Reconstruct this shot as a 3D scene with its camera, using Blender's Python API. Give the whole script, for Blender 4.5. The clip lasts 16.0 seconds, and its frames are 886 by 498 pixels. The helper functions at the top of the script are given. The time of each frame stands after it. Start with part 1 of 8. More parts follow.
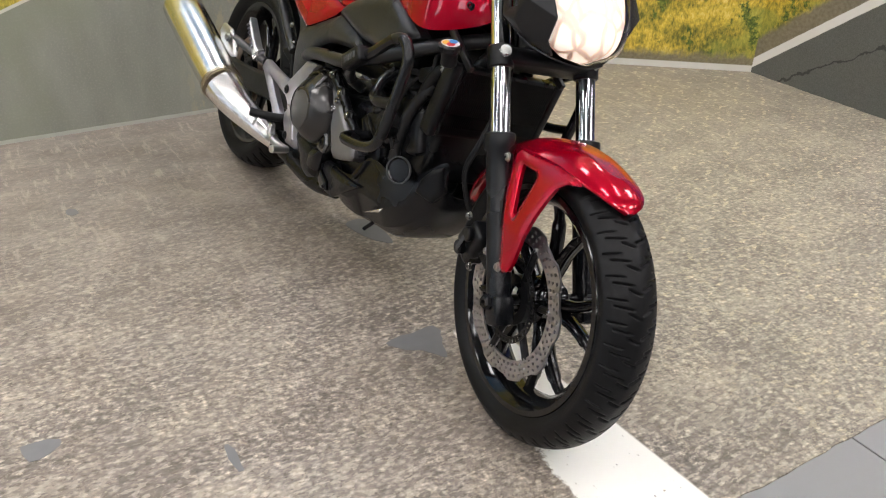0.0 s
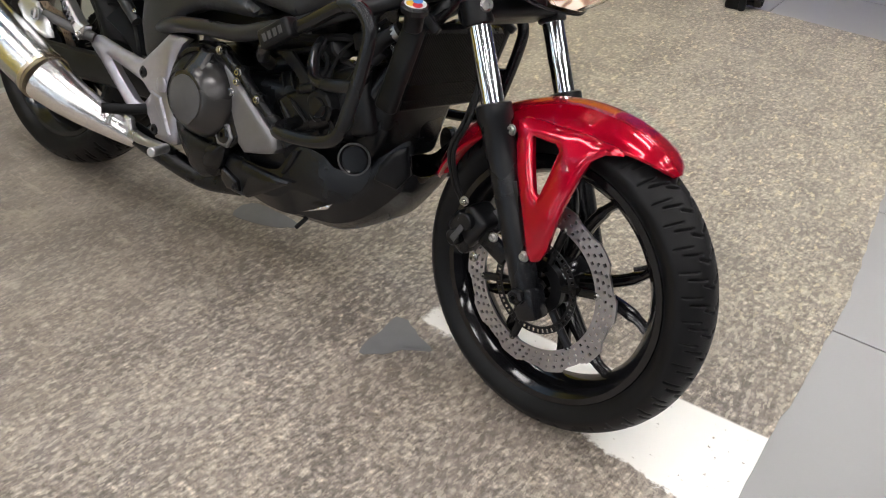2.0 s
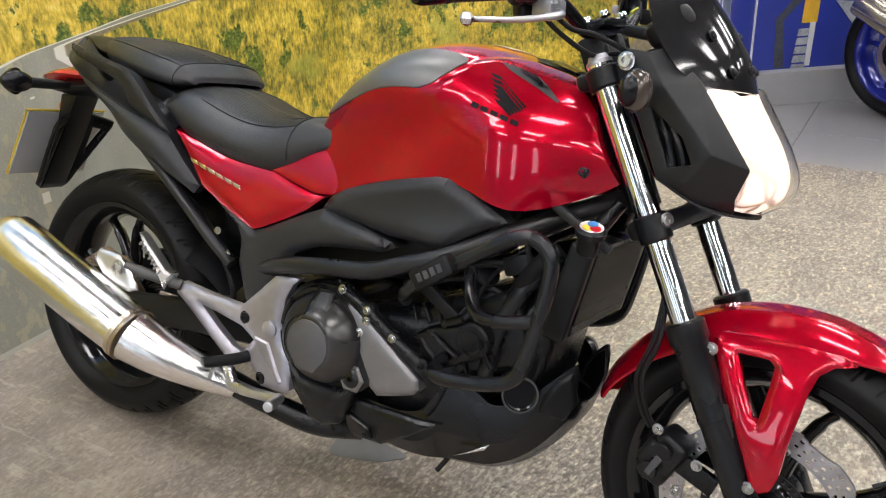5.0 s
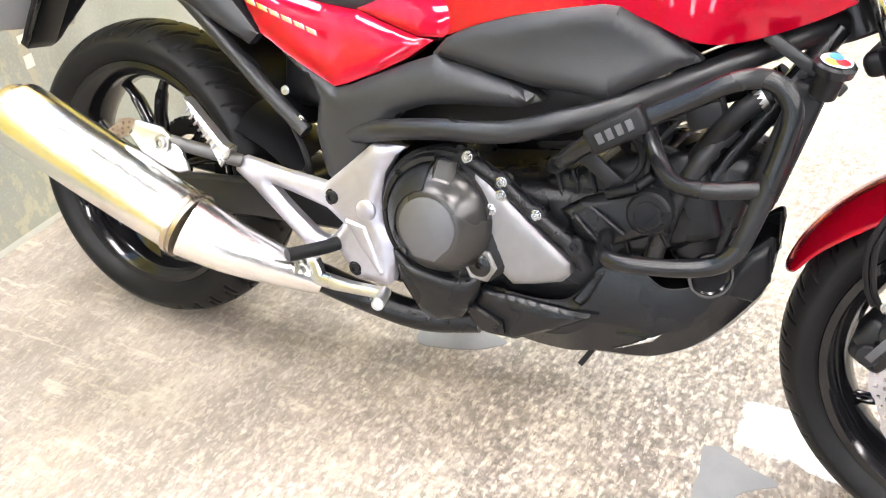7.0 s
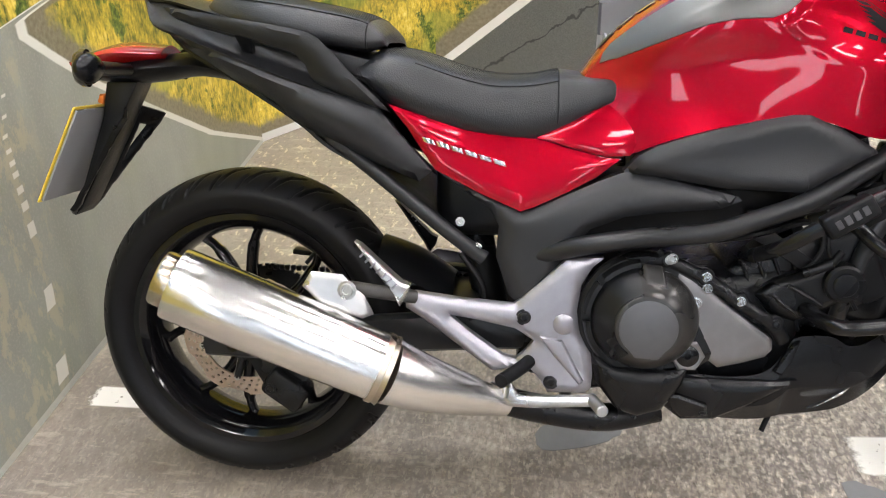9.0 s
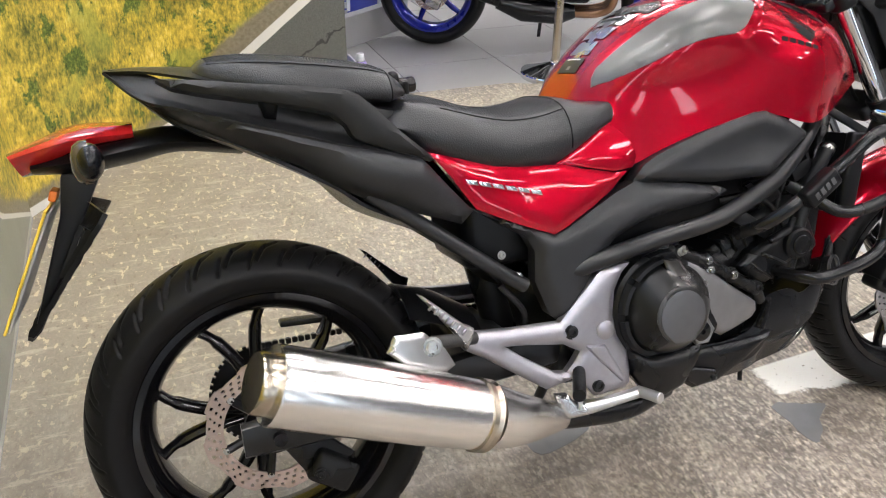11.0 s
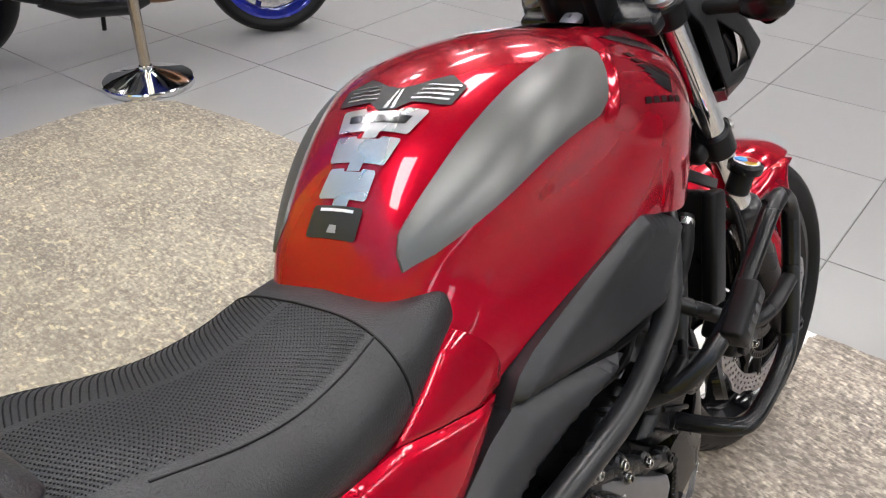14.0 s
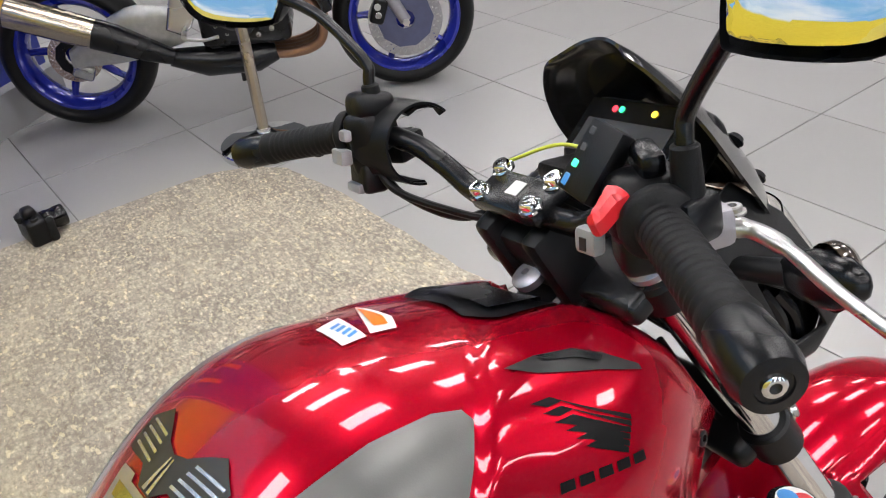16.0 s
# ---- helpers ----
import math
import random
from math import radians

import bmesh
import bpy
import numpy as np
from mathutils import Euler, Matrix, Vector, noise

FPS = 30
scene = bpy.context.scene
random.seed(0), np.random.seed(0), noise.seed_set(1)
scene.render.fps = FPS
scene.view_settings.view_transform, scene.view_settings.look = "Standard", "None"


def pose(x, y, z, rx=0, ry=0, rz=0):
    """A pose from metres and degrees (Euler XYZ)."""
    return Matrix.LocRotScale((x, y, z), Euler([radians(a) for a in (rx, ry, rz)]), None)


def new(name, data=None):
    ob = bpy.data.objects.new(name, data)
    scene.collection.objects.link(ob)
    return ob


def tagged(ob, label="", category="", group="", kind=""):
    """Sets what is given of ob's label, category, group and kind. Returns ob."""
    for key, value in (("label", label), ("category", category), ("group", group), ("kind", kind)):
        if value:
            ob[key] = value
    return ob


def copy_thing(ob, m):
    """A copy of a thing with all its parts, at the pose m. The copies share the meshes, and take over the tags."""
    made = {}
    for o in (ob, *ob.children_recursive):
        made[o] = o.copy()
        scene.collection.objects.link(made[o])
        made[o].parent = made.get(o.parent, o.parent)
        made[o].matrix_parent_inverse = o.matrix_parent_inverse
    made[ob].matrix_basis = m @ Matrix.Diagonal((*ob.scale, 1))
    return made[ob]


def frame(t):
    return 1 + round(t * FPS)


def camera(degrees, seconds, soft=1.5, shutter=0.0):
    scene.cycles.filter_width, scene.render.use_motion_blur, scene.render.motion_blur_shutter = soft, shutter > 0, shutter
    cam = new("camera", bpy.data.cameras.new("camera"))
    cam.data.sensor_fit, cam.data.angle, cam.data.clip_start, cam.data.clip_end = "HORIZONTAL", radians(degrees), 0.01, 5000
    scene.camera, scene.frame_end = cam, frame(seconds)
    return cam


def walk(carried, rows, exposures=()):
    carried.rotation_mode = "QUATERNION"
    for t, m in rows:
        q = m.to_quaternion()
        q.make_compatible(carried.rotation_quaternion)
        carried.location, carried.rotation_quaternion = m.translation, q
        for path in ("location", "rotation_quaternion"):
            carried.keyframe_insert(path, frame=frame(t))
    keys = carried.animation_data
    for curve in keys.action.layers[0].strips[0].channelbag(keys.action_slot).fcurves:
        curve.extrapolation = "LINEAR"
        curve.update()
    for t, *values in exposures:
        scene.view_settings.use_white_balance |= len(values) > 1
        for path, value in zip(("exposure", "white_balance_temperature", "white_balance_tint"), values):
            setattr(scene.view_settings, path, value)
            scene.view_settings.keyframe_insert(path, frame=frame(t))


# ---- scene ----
cam = camera(56.5, 16.0, 1.1)
METRES = 4.793
BASE = pose(2.6264, -0.9541, 1.201, -29.624, -2.053, 58.445)
ROWS = [
    (0.0, 0.0, 0.0, 0.0, 0.0, 0.0, -0.0),
    (0.5, -0.0184, 0.0296, 0.0109, -2.07, -6.53, 1.74),
    (1.0, -0.0369, 0.0483, 0.0208, -6.16, -10.03, 4.79),
    (1.5, -0.0699, 0.0596, 0.0306, -14.08, -12.63, 8.52),
    (2.0, -0.0881, 0.0655, 0.0468, -18.45, -9.14, 10.74),
    (2.5, -0.083, 0.0735, 0.0619, -17.26, -3.38, 10.91),
    (3.0, -0.069, 0.0834, 0.074, -13.48, 0.17, 10.09),
    (5.5, -0.1534, 0.1297, 0.092, -24.74, -0.8, 18.53),
    (6.0, -0.1582, 0.1439, 0.0863, -25.74, -5.3, 18.93),
    (6.5, -0.1628, 0.1738, 0.0938, -26.0, -8.08, 19.35),
    (7.0, -0.1719, 0.2009, 0.1133, -26.2, -10.92, 20.29),
    (7.5, -0.1931, 0.2157, 0.1266, -28.62, -9.8, 19.99),
    (8.0, -0.2351, 0.228, 0.1442, -36.4, -9.07, 21.33),
    (8.5, -0.2683, 0.2439, 0.1588, -41.28, -9.29, 23.07),
    (9.0, -0.2897, 0.2763, 0.1805, -46.9, -11.78, 25.68),
    (9.5, -0.3125, 0.3016, 0.2021, -54.19, -14.95, 27.24),
    (10.0, -0.3363, 0.3289, 0.2239, -63.98, -18.49, 27.64),
    (12.5, -0.2841, 0.4432, 0.2876, -93.81, -36.07, 29.44),
    (13.0, -0.2525, 0.4444, 0.2854, -101.82, -40.32, 27.46),
    (13.5, -0.2103, 0.44, 0.2786, -108.13, -43.96, 27.24),
    (14.0, -0.1644, 0.4256, 0.2665, -112.58, -46.32, 26.58),
    (14.5, -0.144, 0.4084, 0.2634, -115.41, -47.32, 27.11),
    (15.0, -0.1354, 0.3817, 0.2585, -112.4, -45.62, 28.56),
    (15.5, -0.1185, 0.3565, 0.2479, -106.49, -43.33, 31.13),
    (16.0, -0.0886, 0.3384, 0.2365, -98.17, -39.5, 33.87),
]
walk(cam, [(t, BASE @ pose(METRES * x, METRES * y, METRES * z, 90 + pitch, roll, yaw)) for t, x, y, z, yaw, pitch, roll in ROWS],
     [(0.0, -0.15), (1.0, 0.42), (1.5, 0.15), (2.0, -0.25), (2.5, -0.38), (3.0, -0.32), (5.5, 0.2), (6.2, 0.6), (7.0, 1.5), (7.5, 1.4), (8.2, 0.65), (9.0, 0.3), (10.0, 0.3), (12.5, 0.2), (13.0, 0.55), (13.5, 0.55), (14.0, 0.05), (14.5, 0.02), (16.0, 0.0)])

# ---- light ----
world = bpy.data.worlds.new("showroom_air")
scene.world = world
world.use_nodes = True
world.node_tree.nodes["Background"].inputs[0].default_value = (0.72, 0.80, 0.90, 1)
world.node_tree.nodes["Background"].inputs[1].default_value = 0.35


# ---- materials ----
def mat(name, col, rough=0.5, metal=0.0, var=0.12, scale=30.0, bump=0.0, bscale=200.0, coat=0.0, spec=0.5, rvar=0.08):
    """A plain surface with tone variation at two scales, uneven gloss and fine relief."""
    m = bpy.data.materials.new(name)
    m.use_nodes = True
    nt = m.node_tree
    b = nt.nodes["Principled BSDF"]
    tc = nt.nodes.new("ShaderNodeTexCoord")
    n1 = nt.nodes.new("ShaderNodeTexNoise")
    n1.inputs["Scale"].default_value, n1.inputs["Detail"].default_value = scale, 5
    nt.links.new(tc.outputs["Object"], n1.inputs["Vector"])
    n2 = nt.nodes.new("ShaderNodeTexNoise")
    n2.inputs["Scale"].default_value, n2.inputs["Detail"].default_value = scale / 7, 3
    nt.links.new(tc.outputs["Object"], n2.inputs["Vector"])
    add = nt.nodes.new("ShaderNodeMath")
    add.operation = "ADD"
    nt.links.new(n1.outputs[0], add.inputs[0])
    nt.links.new(n2.outputs[0], add.inputs[1])
    mr = nt.nodes.new("ShaderNodeMapRange")
    mr.inputs[1].default_value, mr.inputs[2].default_value = 0.6, 1.4
    mr.inputs[3].default_value, mr.inputs[4].default_value = 1 - var, 1 + var
    nt.links.new(add.outputs[0], mr.inputs[0])
    mul = nt.nodes.new("ShaderNodeVectorMath")
    mul.operation = "SCALE"
    mul.inputs[0].default_value = col
    nt.links.new(mr.outputs[0], mul.inputs["Scale"])
    nt.links.new(mul.outputs[0], b.inputs["Base Color"])
    rr = nt.nodes.new("ShaderNodeMapRange")
    rr.inputs[1].default_value, rr.inputs[2].default_value = 0.3, 0.7
    rr.inputs[3].default_value, rr.inputs[4].default_value = max(rough - rvar, 0.01), rough + rvar
    nt.links.new(n2.outputs[0], rr.inputs[0])
    nt.links.new(rr.outputs[0], b.inputs["Roughness"])
    b.inputs["Metallic"].default_value = metal
    b.inputs["Coat Weight"].default_value = coat
    b.inputs["Coat Roughness"].default_value = 0.03
    b.inputs["Specular IOR Level"].default_value = spec
    if bump:
        n3 = nt.nodes.new("ShaderNodeTexNoise")
        n3.inputs["Scale"].default_value, n3.inputs["Detail"].default_value = bscale, 4
        nt.links.new(tc.outputs["Object"], n3.inputs["Vector"])
        bp = nt.nodes.new("ShaderNodeBump")
        bp.inputs["Strength"].default_value, bp.inputs["Distance"].default_value = bump, 0.002
        nt.links.new(n3.outputs[0], bp.inputs["Height"])
        nt.links.new(bp.outputs[0], b.inputs["Normal"])
    return m


RED = mat("candy_red_paint", (0.44, 0.001, 0.017), 0.24, 0.58, 0.05, 60, coat=0.75, rvar=0.02, spec=0.06)
PADGREY = mat("satin_grey_paint", (0.125, 0.125, 0.121), 0.38, 0.5, 0.04, 40, 0.06, 700, rvar=0.02)
BLACK = mat("moulded_black_plastic", (0.0050, 0.0053, 0.0064), 0.34, 0, 0.2, 50, 0.2, 900, spec=0.24)
PANELBLACK = mat("matt_moulded_panel", (0.0150, 0.0155, 0.0178), 0.40, 0, 0.16, 50, 0.2, 900, spec=0.42)
BLACKSATIN = mat("satin_black_plastic", (0.0056, 0.0060, 0.0074), 0.26, 0, 0.15, 40, 0.1, 800, spec=0.32)
COWL = mat("grained_grey_plastic", (0.0125, 0.0128, 0.0140), 0.38, 0, 0.15, 60, 0.3, 900, spec=0.30)
GLOSSBLACK = mat("gloss_black_enamel", (0.004, 0.004, 0.0048), 0.14, 0, 0.15, 40, coat=0.15, spec=0.35)
CRASHBLACK = mat("gloss_coated_tube", (0.0075, 0.0078, 0.0090), 0.24, 0, 0.2, 60, 0.06, 700, spec=0.36)
TUBEBLACK = mat("powder_coated_tube", (0.0130, 0.0134, 0.0150), 0.34, 0, 0.2, 60, 0.08, 700, spec=0.38)
RUBBER = mat("tyre_rubber", (0.0062, 0.0062, 0.0068), 0.44, 0, 0.25, 25, 0.2, 500, spec=0.18)
GRIP = mat("grip_rubber", (0.0085, 0.0088, 0.0098), 0.55, 0, 0.2, 60, 0.2, 600, spec=0.18)
EMBLEMINK = mat("printed_black_emblem", (0.004, 0.004, 0.0045), 0.42, 0, 0.1, 60, spec=0.15)
SEATM = mat("grained_seat_vinyl", (0.0165, 0.0172, 0.0192), 0.36, 0, 0.18, 25, 0.4, 420, spec=0.45)
CHROME = mat("hard_chrome", (0.78, 0.79, 0.80), 0.07, 1.0, 0.04, 20, rvar=0.03)
STEEL = mat("polished_stainless_steel", (0.80, 0.785, 0.765), 0.23, 1.0, 0.07, 14, rvar=0.05)
STEELBAND = mat("tempered_steel", (0.50, 0.44, 0.36), 0.25, 1.0, 0.15, 40)
DISC = mat("brake_disc_steel", (0.42, 0.41, 0.425), 0.36, 1.0, 0.14, 80, 0.1, 400)
RUSTDISC = mat("tarnished_disc_steel", (0.48, 0.38, 0.33), 0.4, 1.0, 0.2, 60, 0.1, 400)
ALU = mat("silver_cast_aluminium", (0.37, 0.36, 0.395), 0.36, 0.75, 0.1, 50, 0.12, 700)
ALUBRIGHT = mat("bare_aluminium", (0.56, 0.56, 0.56), 0.3, 0.95, 0.1, 40)
ENGINE = mat("engine_black_casting", (0.0068, 0.0072, 0.0084), 0.29, 0.0, 0.25, 60, 0.25, 500, spec=0.28)
PLATEGREY = mat("grey_cast_cover", (0.20, 0.195, 0.20), 0.42, 0.6, 0.1, 50, 0.1, 600)
ENGGREY = mat("engine_graphite_casting", (0.085, 0.083, 0.082), 0.4, 0.6, 0.14, 50, 0.15, 600)
PLATEDARK = mat("brushed_dark_grey_face", (0.105, 0.105, 0.112), 0.42, 0.5, 0.08, 60, 0.08, 600)
CLUTCH = mat("clutch_cover_bronze_grey", (0.058, 0.056, 0.055), 0.30, 0.65, 0.1, 40, 0.06, 600)
ZINC = mat("zinc_plated_bolt", (0.42, 0.42, 0.41), 0.28, 1.0, 0.12, 120)
DARKBOLT = mat("black_oxide_bolt", (0.022, 0.022, 0.024), 0.33, 0.8, 0.2, 120)
SMOKE = mat("smoked_indicator_lens", (0.05, 0.038, 0.03), 0.12, 0, 0.3, 60, coat=0.6)
TAILRED = mat("red_tail_lens", (0.45, 0.012, 0.015), 0.12, 0, 0.15, 80, coat=0.8)
SWITCHRED = mat("red_switch_plastic", (0.62, 0.02, 0.03), 0.35, 0, 0.08, 60)
CLAMPINK = mat("worn_grey_lettering", (0.055, 0.055, 0.06), 0.5, 0, 0.2, 80)
KEYGREY = mat("grey_key_plastic", (0.27, 0.27, 0.28), 0.4, 0, 0.1, 60)
PLATE_Y = mat("yellow_reflective_plate", (0.72, 0.50, 0.05), 0.35, 0, 0.06, 60)
BAR_INK = mat("black_ink", (0.015, 0.015, 0.015), 0.4, 0, 0.1, 60)
WHITE_INK = mat("white_ink", (0.75, 0.75, 0.74), 0.4, 0, 0.06, 60)
SILVERFILM = mat("silver_foil", (0.52, 0.52, 0.53), 0.28, 0.8, 0.08, 30, coat=0.6)
BLUE_INK = mat("blue_ink", (0.05, 0.25, 0.62), 0.4, 0, 0.1, 60)
YELLOW_INK = mat("yellow_ink", (0.85, 0.55, 0.05), 0.4, 0, 0.1, 60)
ORANGE_INK = mat("orange_ink", (0.8, 0.2, 0.02), 0.4, 0, 0.1, 60)
NEON = mat("neon_yellow_sheath", (0.50, 0.55, 0.04), 0.45, 0, 0.1, 60)
BLUERIM = mat("gloss_blue_enamel", (0.010, 0.018, 0.25), 0.24, 0.2, 0.1, 40, coat=0.6)
COPPER = mat("heat_tinted_header", (0.30, 0.17, 0.11), 0.35, 0.9, 0.3, 20)
ANOD = mat("raw_cast_engine", (0.45, 0.45, 0.44), 0.45, 0.8, 0.2, 40, 0.2, 400)
GREYPLINTH = mat("grey_plinth_laminate", (0.30, 0.30, 0.305), 0.55, 0, 0.08, 6)
WALLPAINT = mat("grey_wall_paint", (0.120, 0.126, 0.138), 0.7, 0, 0.06, 4, 0.1, 200)
CEILM = mat("dark_grey_ceiling_tile", (0.13, 0.13, 0.13), 0.85, 0, 0.05, 8, 0.1, 150)
CABLE = mat("black_cable_sheath", (0.007, 0.007, 0.0078), 0.45, 0, 0.15, 60, spec=0.2)
CARDWHITE = mat("white_board", (0.62, 0.63, 0.66), 0.5, 0, 0.06, 10)
CANM = mat("printed_spray_can", (0.42, 0.41, 0.46), 0.28, 0.7, 0.1, 30)
CANPURPLE = mat("purple_can_collar", (0.17, 0.10, 0.38), 0.35, 0, 0.1, 60)


def glass_mat(name, col, rough=0.0, ior=1.45, alpha=1.0):
    m = bpy.data.materials.new(name)
    m.use_nodes = True
    b = m.node_tree.nodes["Principled BSDF"]
    b.inputs["Base Color"].default_value = (*col, 1)
    b.inputs["Transmission Weight"].default_value = 1.0
    b.inputs["Roughness"].default_value = rough
    b.inputs["IOR"].default_value = ior
    return m


LENS = glass_mat("clear_headlight_lens", (1, 0.98, 0.95), 0.03, 1.12)
SCREENM = mat("dark_smoked_acrylic", (0.010, 0.010, 0.011), 0.12, 0, 0.1, 30, coat=0.5)
MIRROR = mat("mirror_silver", (0.9, 0.9, 0.9), 0.01, 1.0, 0.0, 30, rvar=0.0)


def glow(name, col, strength):
    m = bpy.data.materials.new(name)
    m.use_nodes = True
    b = m.node_tree.nodes["Principled BSDF"]
    b.inputs["Base Color"].default_value = (*col, 1)
    b.inputs["Emission Color"].default_value = (*col, 1)
    b.inputs["Emission Strength"].default_value = strength
    return m


PANEL_GLOW = glow("led_panel_glow", (1.0, 0.965, 0.955), 20.0)
DAYLIGHT = glow("window_daylight", (0.76, 0.87, 1.0), 4.5)
LED_RED = glow("red_telltale_glow", (1.0, 0.05, 0.08), 2.0)
LED_GREEN = glow("green_telltale_glow", (0.05, 0.9, 0.4), 1.5)
LED_AMBER = glow("amber_telltale_glow", (1.0, 0.65, 0.05), 2.5)


# ---- mesh helpers ----
def finish(bm, smooth=True, angle=40):
    bmesh.ops.recalc_face_normals(bm, faces=bm.faces)
    if smooth:
        lim = radians(angle)
        for f in bm.faces:
            f.smooth = True
        for e in bm.edges:
            if len(e.link_faces) == 2 and e.calc_face_angle(0) > lim:
                e.smooth = False
    return bm


def thing(name, m=None, label="", category="", group="", kind=""):
    ob = new(name)
    ob.empty_display_size = 0.05
    if m is not None:
        ob.matrix_basis = m
    return tagged(ob, label, category, group, kind)


def part(name, bm, material, parent=None, label="", m=None, smooth=True, angle=40):
    """Links a bmesh as one mesh object under a thing or a part, two levels deep at most."""
    while parent is not None and parent.parent and parent.parent.parent:
        m = parent.matrix_basis @ (m if m is not None else Matrix())
        parent = parent.parent
    me = bpy.data.meshes.new(name)
    if isinstance(bm, bpy.types.Mesh):
        me = bm
    else:
        finish(bm, smooth, angle)
        bm.to_mesh(me)
        bm.free()
    for mm in material if isinstance(material, (list, tuple)) else [material]:
        if not isinstance(bm, bpy.types.Mesh) or mm.name not in me.materials:
            me.materials.append(mm)
    ob = new(name, me)
    if parent is not None:
        ob.parent = parent
    if m is not None:
        ob.matrix_basis = m
    return tagged(ob, label)


def V(*a):
    return Vector(a)


def smooth_line(pts, n=8, closed=False):
    """Points on a Catmull-Rom curve through pts, n per span."""
    pts = [Vector(p) for p in pts]
    k = len(pts)
    out = []
    for i in range(k if closed else k - 1):
        p1, p2 = pts[i], pts[(i + 1) % k]
        p0 = pts[i - 1] if (closed or i) else 2 * p1 - p2
        p3 = pts[(i + 2) % k] if (closed or i + 2 < k) else 2 * p2 - p1
        for j in range(n):
            t = j / n
            out.append(0.5 * (2 * p1 + (p2 - p0) * t + (2 * p0 - 5 * p1 + 4 * p2 - p3) * t * t + (3 * p1 - p0 - 3 * p2 + p3) * t ** 3))
    if not closed:
        out.append(pts[-1])
    return out


def sweep(line, radii, seg=14, caps=True, bm=None, squash=1.0, up=None):
    """A tube along a line of points; radii: one or one per point."""
    bm = bm or bmesh.new()
    line = [Vector(p) for p in line]
    n = len(line)
    rad = radii if isinstance(radii, (list, tuple)) else [radii] * n
    tang = [(line[min(i + 1, n - 1)] - line[max(i - 1, 0)]).normalized() for i in range(n)]
    ref = Vector(up) if up else (V(0, 0, 1) if abs(tang[0].z) < 0.9 else V(1, 0, 0))
    u = (ref - ref.dot(tang[0]) * tang[0]).normalized()
    rings = []
    for i in range(n):
        u = (u - u.dot(tang[i]) * tang[i]).normalized()
        w = tang[i].cross(u)
        rings.append([bm.verts.new(line[i] + rad[i] * (math.cos(a) * u * squash + math.sin(a) * w)) for a in (2 * math.pi * k / seg for k in range(seg))])
    for a, b in zip(rings, rings[1:]):
        for k in range(seg):
            bm.faces.new((a[k], a[(k + 1) % seg], b[(k + 1) % seg], b[k]))
    if caps:
        bm.faces.new(rings[0][::-1])
        bm.faces.new(rings[-1])
    return bm


def tube(pts, r, seg=14, n=8, bm=None, caps=True):
    return sweep(smooth_line(pts, n), r, seg, caps, bm)


def lathe(profile, seg=48, m=None, bm=None, closed=False):
    """Turns (r, h) points about the local z axis."""
    bm = bm or bmesh.new()
    m = m or Matrix()
    rings = []
    for r, h in profile:
        if r < 1e-5:
            rings.append([bm.verts.new(m @ V(0, 0, h))])
        else:
            rings.append([bm.verts.new(m @ V(r * math.cos(2 * math.pi * k / seg), r * math.sin(2 * math.pi * k / seg), h)) for k in range(seg)])
    pairs = list(zip(rings, rings[1:])) + ([(rings[-1], rings[0])] if closed else [])
    for a, b in pairs:
        for k in range(seg):
            j = (k + 1) % seg
            if len(a) == 1 and len(b) == 1:
                continue
            if len(a) == 1:
                bm.faces.new((a[0], b[j], b[k]))
            elif len(b) == 1:
                bm.faces.new((a[k], a[j], b[0]))
            else:
                bm.faces.new((a[k], a[j], b[j], b[k]))
    return bm


def axis_to(p, d):
    """The pose at p whose z axis points along d."""
    return Matrix.Translation(p) @ Vector(d).to_track_quat("Z", "Y").to_matrix().to_4x4()


def rod(a, b, r, seg=16, bev=0.0, bm=None, r2=None):
    a, b = Vector(a), Vector(b)
    h = (b - a).length
    r2 = r if r2 is None else r2
    prof = [(0, 0), (r - bev, 0), (r, bev), (r2, h - bev), (r2 - bev, h), (0, h)] if bev else [(0, 0), (r, 0), (r2, h), (0, h)]
    return lathe(prof, seg, axis_to(a, b - a), bm)


def block(size, m=None, bev=0.004, seg=2, bm=None, taper=None):
    """A box with rounded edges."""
    own = bmesh.new()
    bmesh.ops.create_cube(own, size=1)
    for v in own.verts:
        k = 1.0
        if taper and v.co.z > 0:
            k = taper
        v.co = V(v.co.x * size[0] * k, v.co.y * size[1] * k, v.co.z * size[2])
    if bev:
        bmesh.ops.bevel(own, geom=own.edges[:], offset=bev, segments=seg, affect="EDGES", profile=0.5)
    if m is not None:
        own.transform(m)
    return merge(own, bm)


def merge(own, bm):
    if bm is None:
        return own
    tmp = bpy.data.meshes.new("t")
    own.to_mesh(tmp)
    own.free()
    bm.from_mesh(tmp)
    bpy.data.meshes.remove(tmp)
    return bm


def edge_distance(poly, q):
    """How far each row of q lies inside a closed 2D outline; negative outside."""
    a = np.asarray(poly, float)
    b = np.roll(a, -1, 0)
    ab = b - a
    k = np.clip(((q[:, None] - a) * ab).sum(-1) / np.maximum((ab ** 2).sum(-1), 1e-12), 0, 1)
    d = np.linalg.norm(q[:, None] - a - k[..., None] * ab, axis=-1).min(1)
    dy = np.where(abs(ab[:, 1]) < 1e-9, 1e-9, ab[:, 1])
    cross = ((a[:, 1] > q[:, 1:2]) != (b[:, 1] > q[:, 1:2])) & (q[:, :1] < a[:, 0] + (q[:, 1:2] - a[:, 1]) * ab[:, 0] / dy)
    return np.where(cross.sum(1) % 2 == 1, d, -d)


